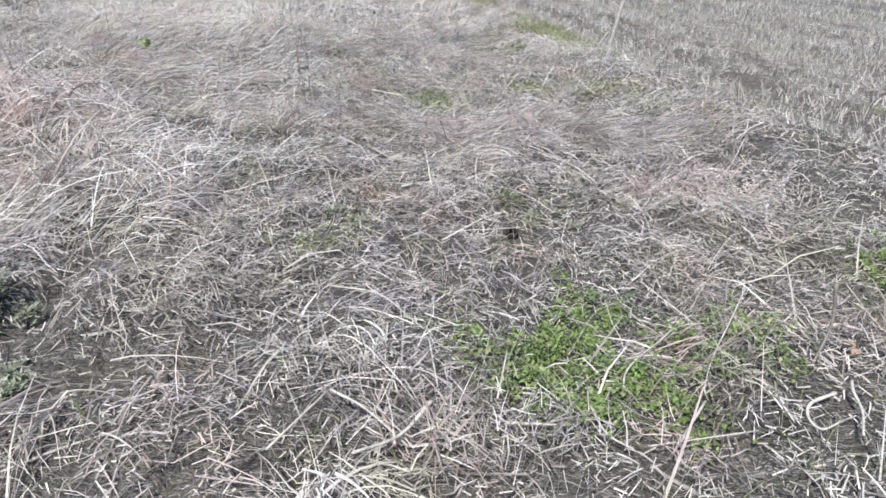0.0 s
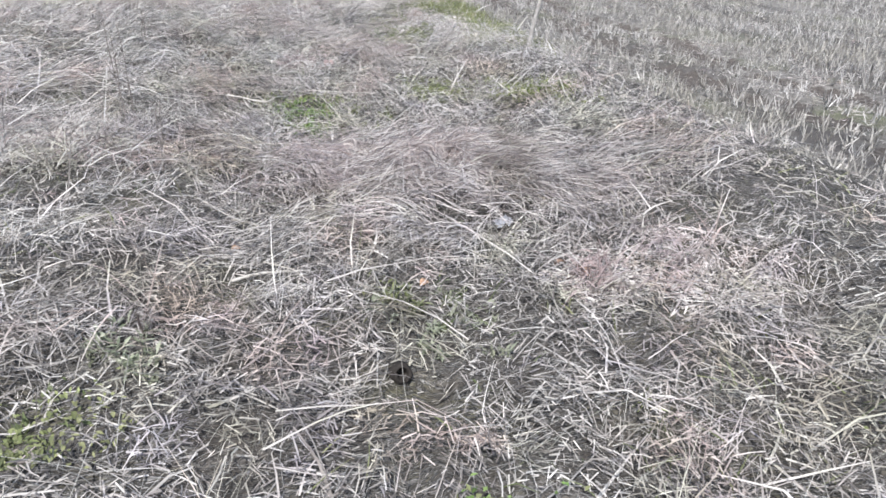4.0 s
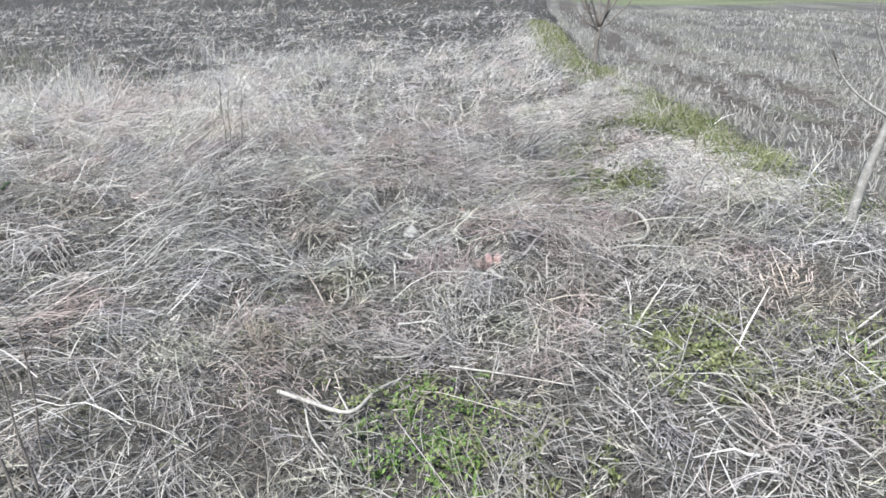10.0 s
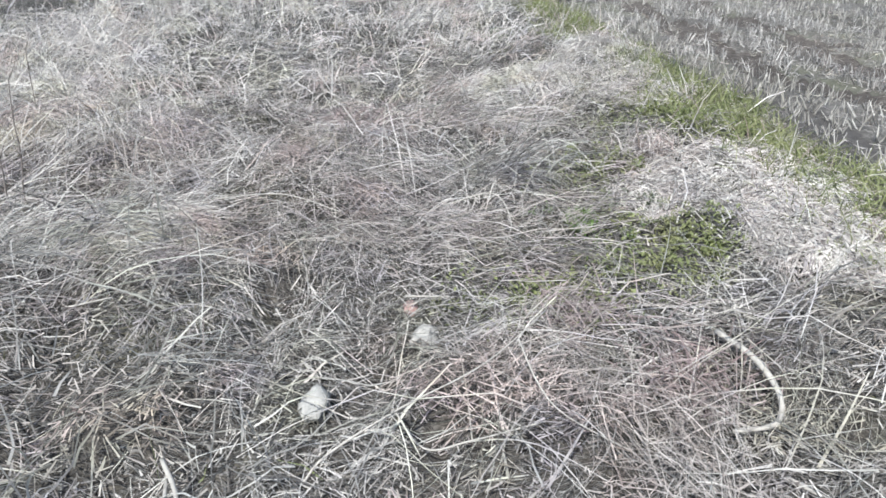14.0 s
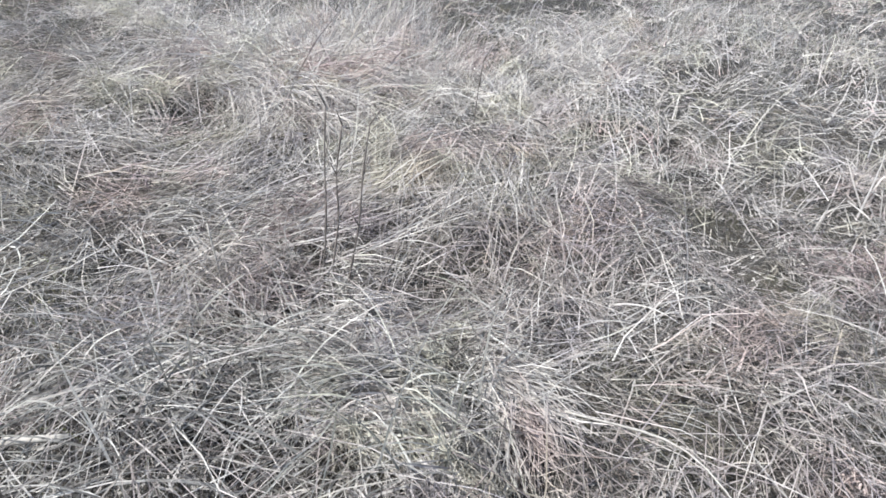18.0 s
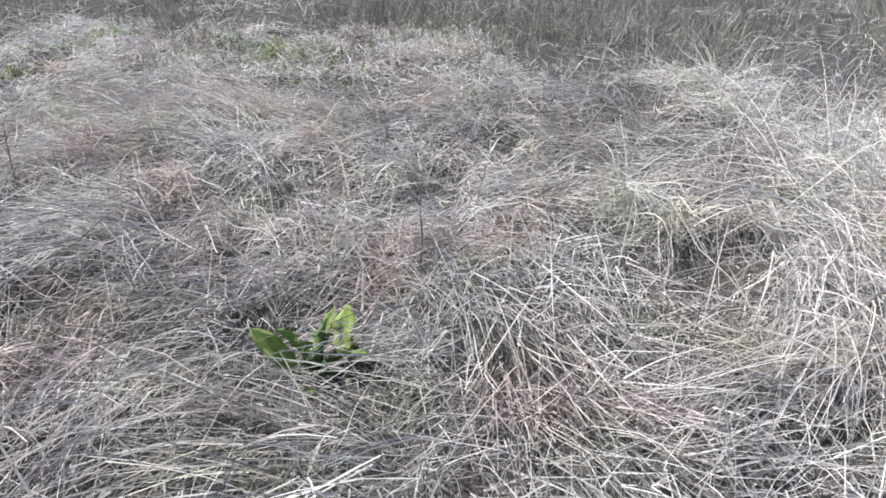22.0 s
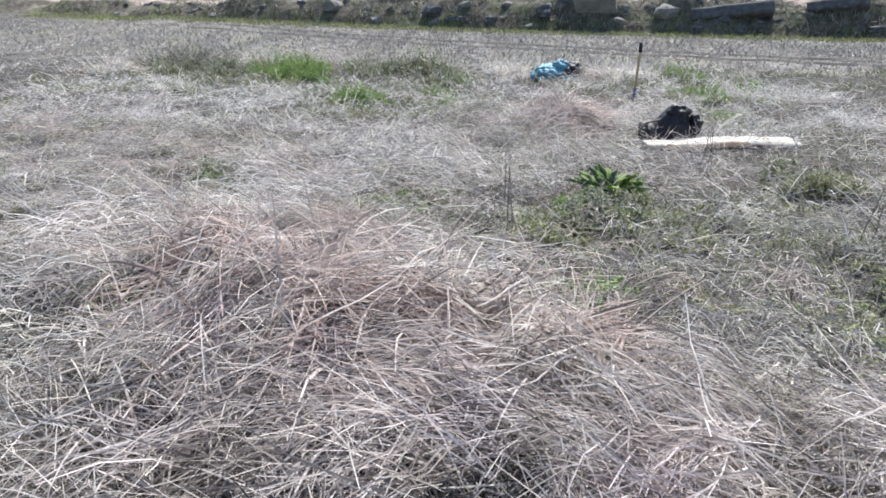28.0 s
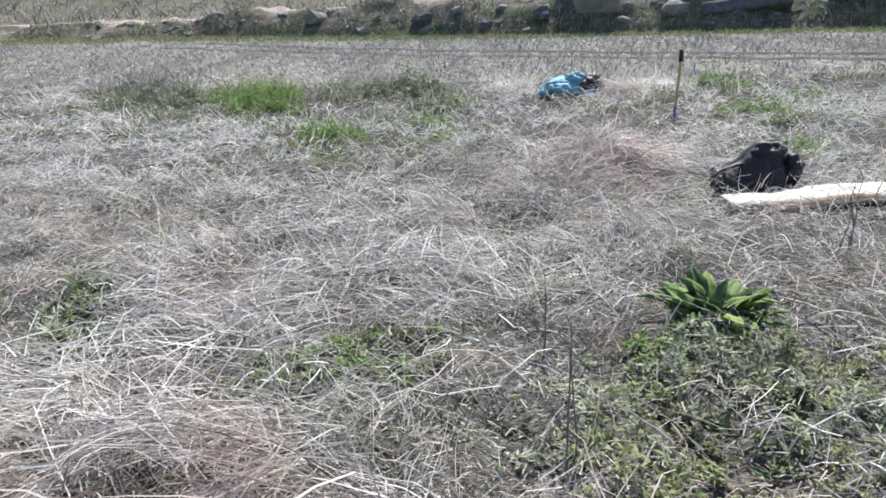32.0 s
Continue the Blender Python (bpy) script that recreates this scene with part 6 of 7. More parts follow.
def brick_piece(at, size, turn, tilt):
    bm = bmesh.new()
    bmesh.ops.create_cube(bm, size=1.0)
    bmesh.ops.scale(bm, vec=size, verts=bm.verts)
    bmesh.ops.subdivide_edges(bm, edges=bm.edges[:], cuts=3, use_grid_fill=True)
    for v in bm.verts:
        v.co += v.co.normalized() * 0.006 * noise.noise(v.co * 40 + Vector(at).to_3d())
    bmesh.ops.bevel(bm, geom=[e for e in bm.edges if e.calc_face_angle(0) > 1.0], offset=0.004, segments=2, affect="EDGES")
    ob = part("brick_piece", bm, BRICK)
    ob.matrix_basis = pose(at[0], at[1], hz(*at[:2]) + size[2] * 0.75 + 0.012, tilt, 8, turn)
    tagged(ob, "broken piece of red brick lying among straw", "brick", "brick pieces")


brick_piece((-0.10, 8.70), (0.042, 0.10, 0.055), 8, 10)
brick_piece((-0.045, 8.72), (0.045, 0.095, 0.055), -3, -6)
brick_piece((-0.155, 8.73), (0.036, 0.07, 0.045), 18, 12)


def dead_leaf(at, size, turn, label="curled brown dead leaf on the ground"):
    bm = big_leaf(size, size * 0.75, 1.3, 0.05, turn)
    ob = part("dead_leaf", bm, DEADLEAF)
    ob.matrix_basis = pose(at[0], at[1], hz(*at) + 0.05, 20, -35, turn)
    tagged(ob, label, "leaf", "dead leaves")


for at, s, turn in (((1.74, 2.44), 0.085, 120), ((1.70, 2.40), 0.06, 20), ((1.26, 4.26), 0.10, 95), ((1.20, 4.40), 0.07, 190), ((0.5, 4.15), 0.06, 40), ((-0.35, 4.6), 0.05, 10)):
    dead_leaf(at, s, turn)

bm = bmesh.new()
bmesh.ops.create_grid(bm, x_segments=8, y_segments=6, size=0.5)
for v in bm.verts:
    v.co = Vector((v.co.x * 0.11, v.co.y * 0.07, 0.02 + 0.03 * noise.noise(v.co * 4)))
ret = bmesh.ops.extrude_face_region(bm, geom=bm.faces[:])
for v in ret["geom"]:
    if isinstance(v, bmesh.types.BMVert):
        v.co.z -= 0.003
scrap = part("plastic_scrap", bm, plain("bluish_plastic_film", [(0.3, (0.20, 0.205, 0.225)), (0.6, (0.32, 0.325, 0.35)), (0.8, (0.46, 0.465, 0.49))], 12.0, 0.5, 0.5))
scrap.matrix_basis = pose(1.0, 4.9, hz(1.0, 4.9), 6, -4, 30)
tagged(scrap, "small bluish clear plastic scrap in the straw", "plastic scrap")

# loose stalks and sticks on the straw
stick('dry_stalk', STALK, ((0.7, 2.12, 0.02), (0.73, 2.21, 0.08), (0.88, 2.37, 0.12), (1.06, 2.53, 0.1), (1.47, 2.66, 0.05)), 0.004)
stick('dry_stalk', STALK, ((1.27, 2.54, 0.25), (1.17, 2.39, 0.18), (1.06, 2.24, 0.1), (0.99, 2.1, 0.06), (1.0, 2.07, 0.03)), 0.003)
stick('dry_stalk', STALK, ((0.98, 2.05, 0.05), (0.8, 1.81, 0.05)), 0.006)
stick('dry_stalk', STALK, ((0.72, 1.81, 0.07), (1.12, 1.91, 0.07)), 0.004)
stick('dry_stalk', STALK, ((0.55, 2.0, 0.06), (0.58, 1.86, 0.06), (0.66, 1.79, 0.06)), 0.005)
stick('bleached_stick', BONE, ((1.47, 2.09, 0.06), (1.37, 2.06, 0.06), (1.33, 1.99, 0.06), (1.35, 1.93, 0.06), (1.45, 1.98, 0.06)), 0.007)
stick('bleached_stick', BONE, ((1.57, 2.17, 0.06), (1.54, 2.1, 0.06), (1.53, 2.01, 0.06), (1.47, 1.89, 0.06)), 0.007)
stick('dark_twig', TWIG, ((1.57, 2.43, 0.35), (1.58, 2.4, 0.18), (1.49, 2.31, 0.03)), 0.008)
stick('dry_stalk', STALK, ((1.98, 3.02, 0.08), (1.9, 2.61, 0.08)), 0.004)
stick('dry_stalk', STALK, ((1.26, 2.11, 0.06), (1.28, 1.94, 0.06)), 0.004)
stick('dry_stalk', STALK, ((-0.5, 2.78, 0.08), (-0.27, 2.61, 0.12), (-0.11, 2.47, 0.1), (-0.04, 2.44, 0.05)), 0.005)
stick('dry_stalk', STALK, ((-0.06, 2.52, 0.08), (0.08, 2.44, 0.08)), 0.005)
stick('dry_stalk', STALK, ((-0.37, 1.95, 0.1), (-0.24, 1.87, 0.1), (-0.09, 1.78, 0.1)), 0.006)
stick('dry_stalk', STALK, ((-0.02, 1.9, 0.12), (-0.12, 1.78, 0.12), (-0.25, 1.63, 0.12)), 0.008)
stick('dry_stalk', STALK, ((-0.23, 2.19, 0.1), (-0.08, 1.93, 0.1)), 0.003)
stick('dry_stalk', STALK, ((-0.04, 2.26, 0.12), (-0.0, 1.98, 0.12)), 0.004)
stick('dry_stalk', STALK, ((0.24, 1.89, 0.05), (0.46, 1.89, 0.05)), 0.006)
stick('dry_stalk', STALK, ((-0.51, 1.62, 0.12), (-0.37, 1.93, 0.12)), 0.005)
stick('bleached_stick', BONE, ((-0.8, 7.17, 0.06), (-0.69, 7.14, 0.07), (-0.5, 7.11, 0.06), (-0.43, 7.26, 0.08), (-0.36, 7.44, 0.06)), 0.01)
stick('bleached_stick', BONE, ((-0.5, 7.11, 0.06), (-0.57, 7.21, 0.12)), 0.005)
stick('bleached_stick', BONE, ((-0.55, 7.12, 0.06), (-0.72, 7.22, 0.1)), 0.004)
stick('dry_stalk', STALK, ((-0.5, 7.51, 0.08), (-0.34, 7.62, 0.08), (-0.17, 7.86, 0.08)), 0.006)
stick('dry_stalk', STALK, ((-0.66, 7.08, 0.08), (-0.59, 6.95, 0.08), (-0.43, 6.78, 0.08)), 0.005)
stick('dry_stalk', STALK, ((-0.16, 7.44, 0.1), (0.06, 7.43, 0.1), (0.34, 7.33, 0.1)), 0.005)
stick('dry_stalk', STALK, ((-0.6, 8.8, 0.08), (-0.54, 8.87, 0.12), (-0.34, 9.01, 0.16), (-0.09, 9.22, 0.2), (0.13, 9.51, 0.22)), 0.004)
stick('dry_stalk', STALK, ((-0.38, 9.09, 0.1), (-0.27, 8.96, 0.1), (-0.13, 8.96, 0.1), (0.1, 9.04, 0.1)), 0.004)
stick('dry_stalk', STALK, ((0.01, 9.21, 0.3), (0.07, 9.07, 0.22), (0.15, 9.0, 0.15), (0.36, 8.97, 0.08)), 0.003)
stick('bleached_stick', BONE, ((0.77, 9.57, 0.10), (0.83, 9.38, 0.13), (0.87, 9.23, 0.12), (0.83, 9.13, 0.10), (0.70, 9.12, 0.07)), 0.013)
stick('bleached_stick', BONE, ((-0.61, 8.75, 0.05), (-0.52, 8.7, 0.05)), 0.016)
stick('bleached_stick', BONE, ((-0.29, 8.66, 0.04), (-0.2, 8.69, 0.04)), 0.014)
stick('bleached_stick', BONE, ((-0.08, 8.55, 0.05), (0.0, 8.43, 0.05)), 0.014)
stick('bleached_stick', BONE, ((-0.72, 8.74, 0.07), (-0.58, 8.66, 0.07), (-0.51, 8.66, 0.07)), 0.009)
stick('bleached_stick', BONE, ((-1.05, 8.9, 0.1), (-0.92, 8.7, 0.1), (-0.83, 8.35, 0.05)), 0.009)
stick('bleached_stick', BONE, ((-1.04, 8.68, 0.08), (-0.85, 8.4, 0.08)), 0.006)
stick('bleached_stick', BONE, ((-1.26, 8.55, 0.06), (-1.11, 8.48, 0.06), (-0.89, 8.42, 0.06)), 0.008)
stick('bleached_stick', BONE, ((0.8, 8.94, 0.04), (0.85, 8.85, 0.04)), 0.008)
stick('dark_twig', TWIG, ((-0.51, 8.47, 0.06), (-0.37, 8.36, 0.06), (-0.23, 8.32, 0.06)), 0.006)
stick('dark_twig', TWIG, ((-1.57, 6.93, 0.1), (-1.27, 7.17, 0.3)), 0.004)
stick('dark_twig', TWIG, ((-2.69, 11.1, 0.1), (-2.0, 10.13, 0.1)), 0.006)
stick('dry_stalk', STALK, ((-1.39, 10.4, 0.2), (-1.1, 10.54, 0.2), (-0.77, 10.36, 0.2)), 0.004)
stick('dry_stalk', STALK, ((-0.42, 9.9, 0.12), (-0.22, 9.83, 0.12)), 0.006)
stick('dry_stalk', STALK, ((-0.29, 10.56, 0.2), (-0.05, 10.54, 0.28), (0.04, 10.41, 0.2), (0.02, 10.35, 0.1)), 0.004)
stick('dry_stalk', STALK, ((-1.72, 9.58, 0.1), (-1.51, 9.59, 0.1)), 0.005)
stick('dry_stalk', STALK, ((-2.31, 9.3, 0.15), (-2.19, 9.42, 0.15)), 0.012)
stick('dry_stalk', STALK, ((-2.73, 10.1, 0.35), (-2.68, 10.11, 0.1)), 0.004)
stick('dry_stalk', STALK, ((-4.53, 6.76, 0.25), (-4.45, 7.03, 0.12)), 0.007)
stick('bleached_stick', BONE, ((-3.08, 6.96, 0.08), (-3.04, 7.19, 0.08)), 0.009)
stick('dry_stalk', STALK, ((-3.23, 7.82, 0.1), (-3.41, 7.78, 0.1)), 0.008)
stick('dry_stalk', STALK, ((-3.09, 5.76, 0.18), (-3.33, 5.69, 0.18), (-3.66, 5.67, 0.18)), 0.004)
stick('dry_stalk', STALK, ((0.87, 11.21, 0.1), (1.58, 11.91, 0.1)), 0.004)
stick('bleached_stick', BONE, ((-1.02, 8.86, 0.1), (-0.8, 8.17, 0.1), (-0.79, 7.82, 0.1)), 0.007)
stick('dry_stalk', STALK, ((-0.59, 5.06, 0.08), (-0.4, 4.92, 0.08), (-0.25, 4.77, 0.08)), 0.006)
stick('dry_stalk', STALK, ((-0.28, 4.21, 0.06), (-0.16, 4.25, 0.06), (0.04, 4.23, 0.06)), 0.008)
stick('dry_stalk', STALK, ((0.66, 4.41, 0.06), (0.84, 4.41, 0.06)), 0.006)
stick('dry_stalk', STALK, ((1.3, 4.97, 0.08), (1.25, 4.78, 0.08)), 0.007)

# greener brush towards the western edge
for at, r, tall, count, mat in (((-14.5, 3.6), 0.9, 0.7, 1300, DULLGREEN), ((-13.6, 5.6), 0.6, 0.5, 700, DULLGREEN), ((-16.0, 8.0), 0.8, 0.8, 900, DULLGREEN), ((-9.6, 7.0), 0.7, 0.25, 800, GREYGREEN), ((-8.6, 8.6), 0.6, 0.25, 700, DULLGREEN), ((-8.3, 5.6), 0.7, 0.12, 900, MOSSY), ((-9.8, 4.2), 0.7, 0.12, 800, MOSSY), ((-10.6, 10.0), 0.9, 0.5, 900, DULLGREEN), ((-8.0, 3.6), 0.5, 0.12, 600, GREEN)):
    leafy_bush(at, r, tall, count, mat, {"grey_green_weed": "grey-green weeds in the western brush", "dull_green_grass": "dull green bush in the western brush", "green_weed": "bright green weeds in the western brush", "yellow_green_weed": "yellow-green weed mat in the western brush"}[mat.name], 1.3)
for bx, by, way in ((-4.8, 12.4, 2.3), (-5.4, 13.0, 2.4), (-6.4, 13.3, 2.2)):
    straw_tussock("pale_straw_tussock", PALE, (bx, by), 0.45, 1.0, 160, "leaning sheaf of tall bleached reeds", way, "dry grass", 0.008, "straw heaps and tussocks")

# long bleached stems fallen over a rise in one great sheaf
for bx, by, r, count, way, tall in ((-5.9, 12.0, 0.40, 260, 0.15, 1.35), (-5.3, 11.9, 0.35, 260, -0.05, 1.3), (-4.7, 11.75, 0.3, 200, -0.3, 1.1), (-5.2, 12.5, 0.36, 200, 0.4, 1.3), (-4.2, 11.5, 0.25, 120, -0.5, 0.9)):
    x, y = rng.normal(bx, r, count), rng.normal(by, 0.6 * r, count)
    loose = rng.uniform(0, 1, count) < 0.2
    head = np.where(loose, rng.uniform(0, 6.3, count), way + rng.normal(0, 0.34, count))
    ob = blades("fallen_sheaf", PALE, x, y, head, np.where(loose, rng.uniform(0.2, 1.3, count), rng.uniform(0.35, 0.85, count)), rng.uniform(0.55, 1.05, count) * tall, rng.uniform(0.0045, 0.009, count), rng.uniform(0.7, 1.5, count), rng.normal(0, 0.18, count), 6, rng.uniform(0, 0.12, count), 0.3, 0.004, 0.05)
    clump_thing("fallen_sheaf", ob, (bx, by), "long bleached reed stems fallen over in one sheaf", "dry grass", "straw heaps and tussocks")
straw_tussock("pale_stem_clump", PALE, (-4.0, 7.85), 0.14, 0.75, 130, "loose bundle of pale stems leaning over a hollow", 3.65, "dry grass", 0.006, "straw heaps and tussocks")
straw_tussock("grey_stem_clump", GREYSTEM, (-0.03, 11.3), 0.3, 0.55, 420, "clump of arching violet-grey dead stems", -0.6, "dead stems", 0.006, "straw heaps and tussocks")

# small burrow under the dead grass; near-black colour paints the shade inside it
bm = bmesh.new()
rims = []
for rad, z in ((0.045, -0.03), (0.032, 0.02), (0.024, 0.024), (0.020, 0.01), (0.018, -0.02), (0.005, -0.03)):
    rims.append([bm.verts.new((rad * math.cos(k * math.tau / 16) * (1 + 0.15 * math.sin(3 * k)), rad * math.sin(k * math.tau / 16), z + 0.004 * math.sin(5 * k))) for k in range(16)])
for q, w in zip(rims, rims[1:]):
    for k in range(16):
        bm.faces.new((q[k], q[(k + 1) % 16], w[(k + 1) % 16], w[k]))
bm.faces.new(rims[-1])
burrow = part("burrow_mouth", bm, plain("burrow_hole_shade", [(0.3, (0.012, 0.010, 0.009)), (0.7, (0.035, 0.03, 0.026))], 30.0, 0.95, 0.5))
burrow.matrix_basis = pose(0.40, 3.65, hz(0.40, 3.65) + 0.05, 55, 0, 10)
tagged(burrow, "small dark burrow mouth under the dead grass", "burrow")

# small weeds coming up through the straw along the walk
for at, r, tall, count, mat in (((-0.22, 7.15), 0.32, 0.09, 420, GREEN), ((-0.09, 6.6), 0.22, 0.10, 420, GREEN), ((0.93, 7.85), 0.38, 0.08, 900, MOSSY), ((1.8, 7.65), 0.4, 0.08, 900, MOSSY), ((1.75, 7.7), 0.2, 0.10, 240, GREEN), ((0.9, 10.42), 0.26, 0.10, 520, MOSSY), ((0.2, 6.95), 0.25, 0.07, 360, MOSSY), ((1.1, 12.55), 0.36, 0.13, 800, MOSSY), ((0.65, 11.45), 0.24, 0.14, 520, MOSSY), ((0.45, 10.7), 0.22, 0.10, 360, GREEN), ((0.75, 10.9), 0.3, 0.10, 400, GREYGREEN), ((1.35, 13.3), 0.3, 0.12, 500, MOSSY), ((0.2, 15.9), 0.4, 0.15, 500, GREYGREEN), ((0.15, 9.95), 0.3, 0.10, 420, MOSSY), ((1.42, 10.5), 0.07, 0.06, 60, MOSSY), ((1.5, 10.3), 0.07, 0.06, 60, MOSSY), ((1.6, 10.12), 0.08, 0.07, 70, MOSSY), ((0.6, 3.95), 0.26, 0.08, 320, GREYGREEN), ((-0.55, 3.75), 0.14, 0.12, 220, GREYGREEN),
                                ((-0.72, 3.4), 0.2, 0.09, 240, DULLGREEN), ((2.3, 3.25), 0.25, 0.14, 500, GREEN), ((0.45, 4.1), 0.2, 0.06, 200, DULLGREEN), ((-4.75, 4.4), 0.13, 0.14, 220, GREEN), ((-4.6, 4.95), 0.11, 0.12, 160, GREEN), ((-5.3, 4.0), 0.16, 0.10, 220, GREYGREEN), ((-5.5, 4.6), 0.2, 0.08, 240, MOSSY), ((-4.4, 4.1), 0.2, 0.08, 200, GREYGREEN), ((-6.45, 5.0), 0.35, 0.12, 900, GREEN)):
    leafy_bush(at, r, tall, count, mat, {"grey_green_weed": "low grey-green weeds coming up through straw", "dull_green_grass": "dull dark green weeds coming up through straw", "green_weed": "small fresh green weeds coming up through straw", "yellow_green_weed": "low yellow-green weeds coming up through straw"}[mat.name], 0.8)


# ---- the bank behind the southern field ----
bank_way = (BANK_B - BANK_A) / np.linalg.norm(BANK_B - BANK_A)
bank_out = np.array([bank_way[1], -bank_way[0]])  # to the south, up the bank


turn_bank = math.degrees(math.atan2(bank_way[1], bank_way[0]))


def on_bank(along, up):
    p = BANK_A + bank_way * along + bank_out * up
    return float(p[0]), float(p[1])


ROCKDARK = plain("dark_bluish_stone", [(0.3, (0.045, 0.046, 0.05)), (0.6, (0.11, 0.112, 0.12)), (0.8, (0.24, 0.235, 0.235))], 5.0, 0.9, 0.6, 0.0, 0.03)
rocks = [part("bank_rock", crumple(lump(bmesh.new(), (0.5, 0.34, 0.34), s, 0.5, 2, 0.3, 1.3), 0.075, 3.0, s), m) for s, m in ((21, ROCK), (22, ROCKDARK), (23, ROCKDARK), (24, ROCK))]
for i, ob in enumerate(rocks):
    ob.data.polygons.foreach_set("use_smooth", np.zeros(len(ob.data.polygons), bool))
    at = on_bank(6 + i * 5.3, 0.7)
    ob.matrix_basis = pose(*at, hz(*at) - 0.22, 0, 0, i * 70)
    tagged(ob, "grey weathered rock set in the earth bank" if i in (0, 3) else "dark bluish rock set in the earth bank", "rock", "rocks in the bank")
for i in range(110):
    at = on_bank(random.uniform(-8, 36), 1.5 * random.random() ** 0.8 - 0.1)
    s = 0.14 + 0.55 * random.random() ** 2
    ob = copy_thing(rocks[i % 4], pose(*at, hz(*at) - 0.42 * s, random.uniform(-15, 15), random.uniform(-15, 15), turn_bank + random.uniform(-40, 40)))
    ob.scale = (s * random.uniform(0.8, 1.6), s, s * random.uniform(0.7, 1.1))

CONCRETE = plain("stained_concrete", [(0.3, (0.15, 0.15, 0.15)), (0.6, (0.27, 0.268, 0.267)), (0.8, (0.36, 0.355, 0.35))], 2.5, 0.9, 0.4)


def slab(at, size, tilt, turn, label, mat):
    bm = bmesh.new()
    bmesh.ops.create_cube(bm, size=1.0)
    bmesh.ops.scale(bm, vec=size, verts=bm.verts)
    bmesh.ops.subdivide_edges(bm, edges=bm.edges[:], cuts=4, use_grid_fill=True)
    for v in bm.verts:
        v.co += Vector((noise.noise(v.co * 2.1), noise.noise(v.co * 2.3 + Vector((5, 0, 0))), 0.3 * noise.noise(v.co * 2.7))) * 0.09
    ob = part("concrete_slab", bm, mat)
    ob.matrix_basis = pose(at[0], at[1], hz(*at) + 0.02, tilt, 6, turn)
    tagged(ob, label, "slab", "slabs on the bank")


slab(on_bank(9.0, 0.7), (1.8, 2.0, 0.2), 50, turn_bank, "broken grey concrete slab leaning on the bank", CONCRETE)
slab(on_bank(3.4, 0.85), (3.2, 0.8, 0.5), 30, turn_bank + 4, "long dark stone block lying along the bank", ROCKDARK)
slab(on_bank(-0.6, 1.0), (2.2, 0.7, 0.4), 30, turn_bank - 6, "long dark stone block lying along the bank", ROCKDARK)

# grass at the foot of the bank and weeds up its face
n = 22000
al, up = rng.uniform(-12, 40, n), rng.normal(-0.7, 0.55, n)
x, y = BANK_A[0] + bank_way[0] * al + bank_out[0] * up, BANK_A[1] + bank_way[1] * al + bank_out[1] * up
tagged(blades("bank_foot_grass", MOSSY, x, y, rng.uniform(0, 6.3, n), rng.uniform(0.6, 1.5, n), rng.uniform(0.10, 0.26, n), rng.uniform(0.02, 0.05, n), rng.uniform(0.2, 1.0, n), 0.2, 1),
       "green grass strip along the foot of the bank", "grass", kind="stuff")
n = 20000
al, up = rng.uniform(-12, 40, n), rng.uniform(-0.1, 2.7, n)
x, y = BANK_A[0] + bank_way[0] * al + bank_out[0] * up, BANK_A[1] + bank_way[1] * al + bank_out[1] * up
ok = rng.uniform(0, 1, n) < np.clip(0.5 + 0.9 * vnoise(x, y, 1.7, 81), 0.05, 1)
x, y = x[ok], y[ok]
n = len(x)
tagged(blades("bank_dry_weeds", BRUSH, x, y, rng.uniform(0, 6.3, n), rng.uniform(0.3, 1.5, n), rng.uniform(0.12, 0.45, n), rng.uniform(0.012, 0.035, n), rng.uniform(0.2, 1.6, n), 0.3, 2, 0, 0.4, 0.004, 0.4),
       "grey dry weeds over the earth bank", "dry weeds", kind="stuff")
tagged(blades("bank_green_weeds", DULLGREEN, x[::3] + 0.2, y[::3], rng.uniform(0, 6.3, len(x[::3])), rng.uniform(0.3, 1.5, len(x[::3])), rng.uniform(0.1, 0.4, len(x[::3])), rng.uniform(0.012, 0.035, len(x[::3])), 1.0, 0.3, 2),
       "dull green weeds over the earth bank", "weeds", kind="stuff")
# tall dry brush on the hillside behind the road
n = 9000
al, up = rng.uniform(-40, 80, n), 8.6 + 22 * rng.uniform(0, 1, n) ** 1.6
x, y = BANK_A[0] + bank_way[0] * al + bank_out[0] * up, BANK_A[1] + bank_way[1] * al + bank_out[1] * up
tagged(blades("hillside_brush", BRUSH, x, y, rng.uniform(0, 6.3, n), rng.uniform(0.8, 1.5, n), rng.uniform(0.4, 1.4, n), rng.uniform(0.03, 0.08, n), rng.uniform(0.2, 1.0, n), 0.3, 2),
       "dry brush on the slope behind the dirt road", "brush", kind="stuff")

# white sheet on the bank's western end
bm = bmesh.new()
lump(bm, (0.9, 0.6, 0.45), 33, 0.45, 3, 0.35, 1.8)
ws = part("plastic_heap", bm, WHITEPLASTIC)
at = on_bank(-3.4, 0.3)
ws.matrix_basis = pose(*at, hz(*at) - 0.05, 0, 0, 30)
tagged(ws, "heap of white plastic sheeting at the bank", "plastic sheeting")


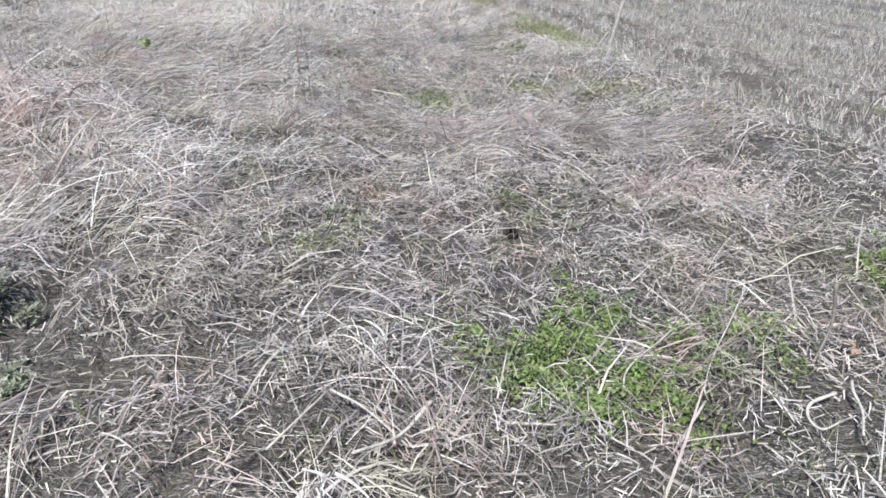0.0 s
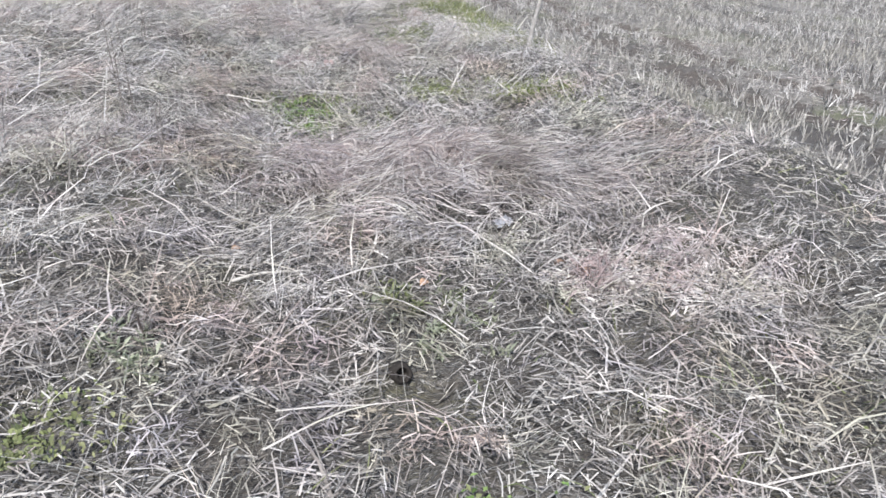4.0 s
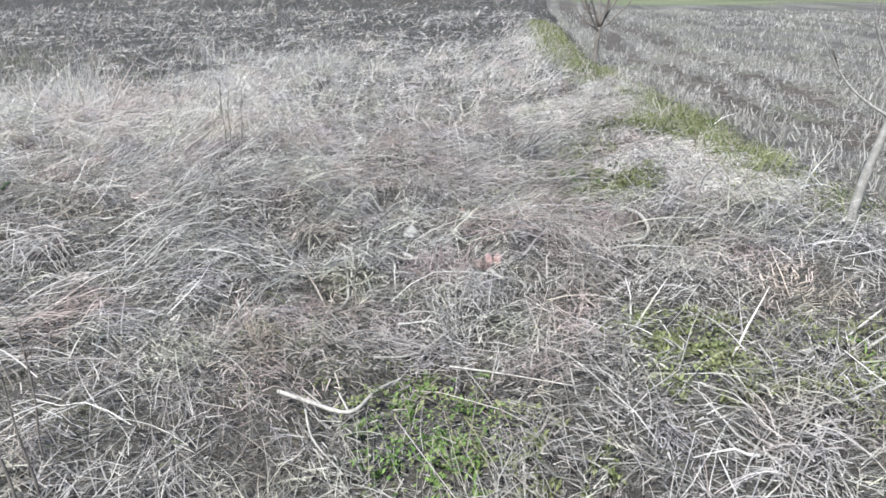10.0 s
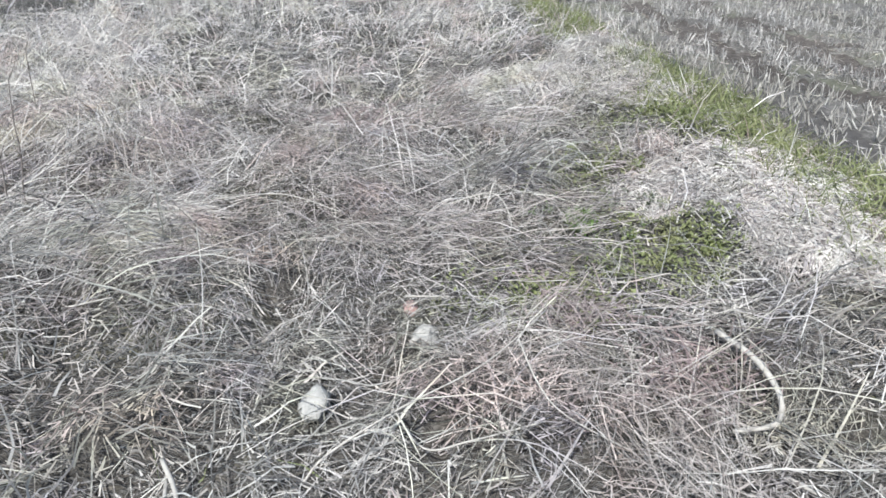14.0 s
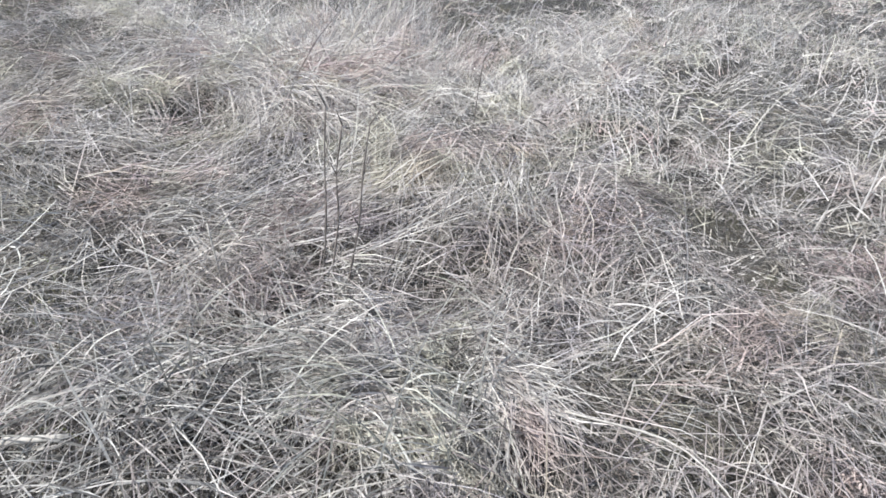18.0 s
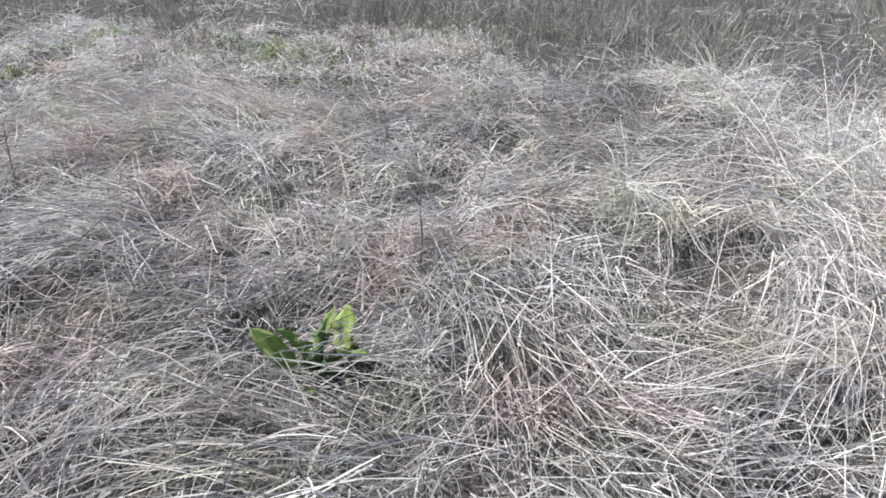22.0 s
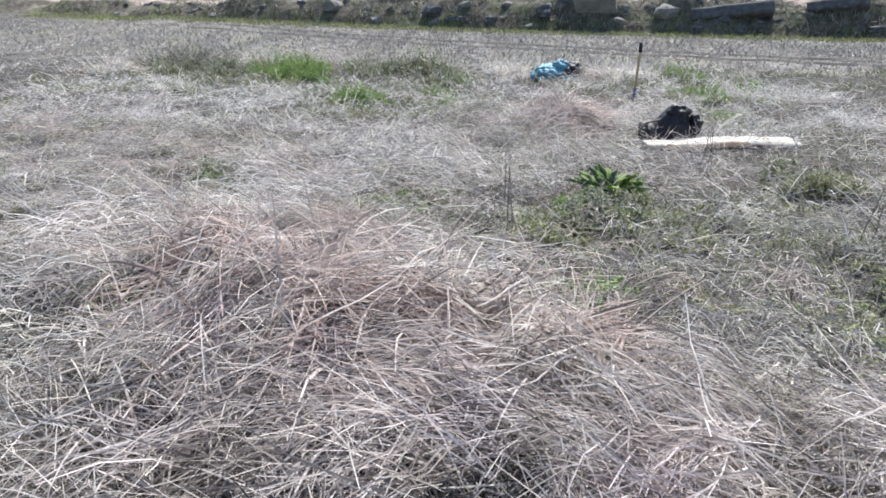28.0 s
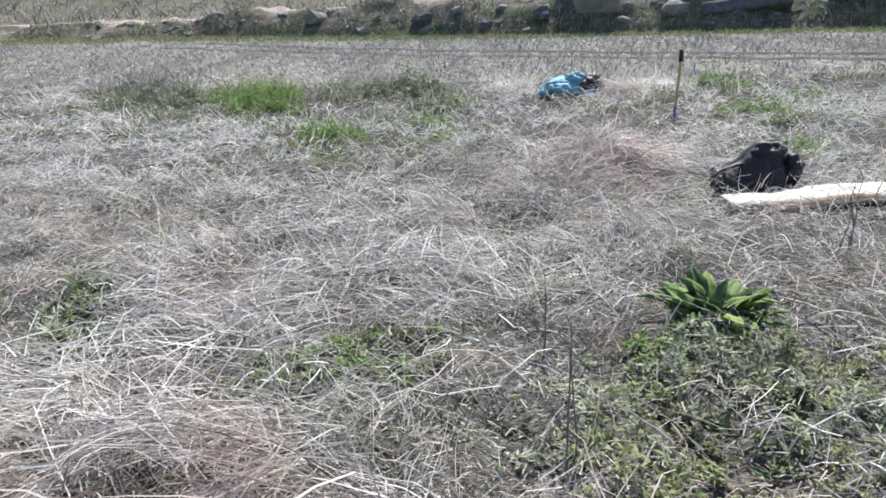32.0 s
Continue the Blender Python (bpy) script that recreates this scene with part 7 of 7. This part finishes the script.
# ---- parked car far beyond the plot ----
def car(at, turn):
    base = thing("car", (*at, hz(*at)), "dark red parked car seen from behind", "car", turn=turn)
    bm = bmesh.new()
    prof = [(-2.1, 0.35), (-2.15, 0.75), (-2.0, 0.95), (-1.75, 1.0), (-1.25, 1.45), (0.35, 1.47), (1.05, 1.0), (1.95, 0.86), (2.1, 0.6), (2.05, 0.32)]
    rows = []
    for w, k in ((-0.84, 0.97), (-0.78, 1.0), (0.78, 1.0), (0.84, 0.97)):
        rows.append([bm.verts.new((px * (1 if abs(w) < 0.8 else 0.985), w * (1 if pz < 1.02 else 0.82), pz * k)) for px, pz in prof])
    for a, b in zip(rows, rows[1:]):
        for i in range(len(prof) - 1):
            bm.faces.new((a[i], b[i], b[i + 1], a[i + 1]))
        bm.faces.new((a[-1], b[-1], b[0], a[0]))
    bm.faces.new(rows[0])
    bm.faces.new(rows[-1][::-1])
    bmesh.ops.recalc_face_normals(bm, faces=bm.faces)
    body = part("body", bm, CARRED, base)
    for nm, c, sz, mt in (("rear_window", (-1.55, 0, 1.24), (0.05, 1.15, 0.34), GLASSDARK), ("bumper", (-2.13, 0, 0.45), (0.12, 1.6, 0.22), BLACKPLASTIC), ("tail_light", (-2.1, 0.66, 0.85), (0.08, 0.26, 0.16), TAILRED), ("tail_light", (-2.1, -0.66, 0.85), (0.08, 0.26, 0.16), TAILRED), ("number_plate", (-2.17, 0, 0.72), (0.03, 0.5, 0.13), WHITEPLASTIC)):
        bm = bmesh.new()
        bmesh.ops.create_cube(bm, size=1.0)
        bmesh.ops.scale(bm, vec=sz, verts=bm.verts)
        bmesh.ops.bevel(bm, geom=bm.edges[:], offset=min(sz) * 0.3, segments=2, affect="EDGES")
        ob = part(nm, bm, mt, body)
        ob.matrix_basis = pose(*c, 0, -42 if nm == "rear_window" else 0, 0)
    for wx in (-1.3, 1.3):
        for wy in (-0.8, 0.8):
            bm = bmesh.new()
            bmesh.ops.create_cone(bm, cap_ends=True, segments=20, radius1=0.31, radius2=0.31, depth=0.2)
            wheel = part("wheel", bm, BLACKPLASTIC, base)
            wheel.matrix_basis = pose(wx, wy, 0.31, 90, 0, 0)


TAILRED = plain("red_tail_light", [(0.3, (0.40, 0.01, 0.01)), (0.7, (0.55, 0.03, 0.02))], 9.0, 0.2, 0.02)
car((-9.3, 58.5), 84)


# dark wheel furrows across the southern field, laid on as slightly raised strips
MUD = plain("dark_furrow_soil", [(0.3, (0.05, 0.045, 0.042)), (0.6, (0.10, 0.092, 0.086)), (0.8, (0.18, 0.17, 0.16))], 3.0, 0.95, 0.6, 0.0, 0.03)
for a, b, wide in (((-17.0, -7.6), (9.0, -23.8), 0.26), ((-17.0, -9.0), (8.0, -25.2), 0.22)):
    a, b = Vector(a), Vector(b)
    d = (b - a).normalized()
    o = Vector((-d.y, d.x))
    fx = []
    for k in range(121):
        p = a.lerp(b, k / 120) + o * 0.25 * float(vnoise(k * 0.25, a.x, 1.0, 3))
        for e in (-1.0, -0.4, 0.4, 1.0):
            w = wide * (0.75 + 0.5 * float(vnoise(k * 0.7, e, 1.0, 5)))
            fx.append((p.x + o.x * w * e, p.y + o.y * w * e, 0.05 if abs(e) < 0.9 else -0.03))
    fx = np.array(fx)
    fx[:, 2] += height(fx[:, 0], fx[:, 1])
    q = (np.arange(120)[:, None] * 4 + np.arange(3)[None]).ravel()
    tagged(mesh_object("furrow", fx, np.stack([q, q + 1, q + 5, q + 4], -1), MUD, True), "dark wheel furrow across the stubble", "furrow", kind="structure")


# dark upright brush beside the southern weeds
for bx, by, r, tall, count in ((3.2, -9.4, 0.35, 0.85, 420), (2.4, -9.0, 0.4, 0.6, 420), (0.9, -8.6, 0.4, 0.6, 380), (4.2, -9.8, 0.6, 0.5, 500), (-3.3, -5.4, 0.3, 0.4, 260)):
    grass_clump("dark_weed_clump", BRUSH, (bx, by), r, tall, count, "dark dead weed clump standing in the plot", "weed clump", 0.014, "dark weed clumps")
    leafy_bush((bx + 0.1, by), r * 0.9, tall * 0.75, count, DULLGREEN, "dull green weeds under a dead weed clump", 1.4)
for bx, by in ((4.6, -8.2), (-0.6, -8.9), (1.6, -9.9), (-4.6, -7.0), (-6.6, -5.9)):
    straw_tussock("pale_straw_tussock", PALE, (bx, by), 0.6, 0.6, 600, "tangle of bleached straw beside green weeds", 1.0 + bx, "dry grass", 0.014, "straw heaps and tussocks")
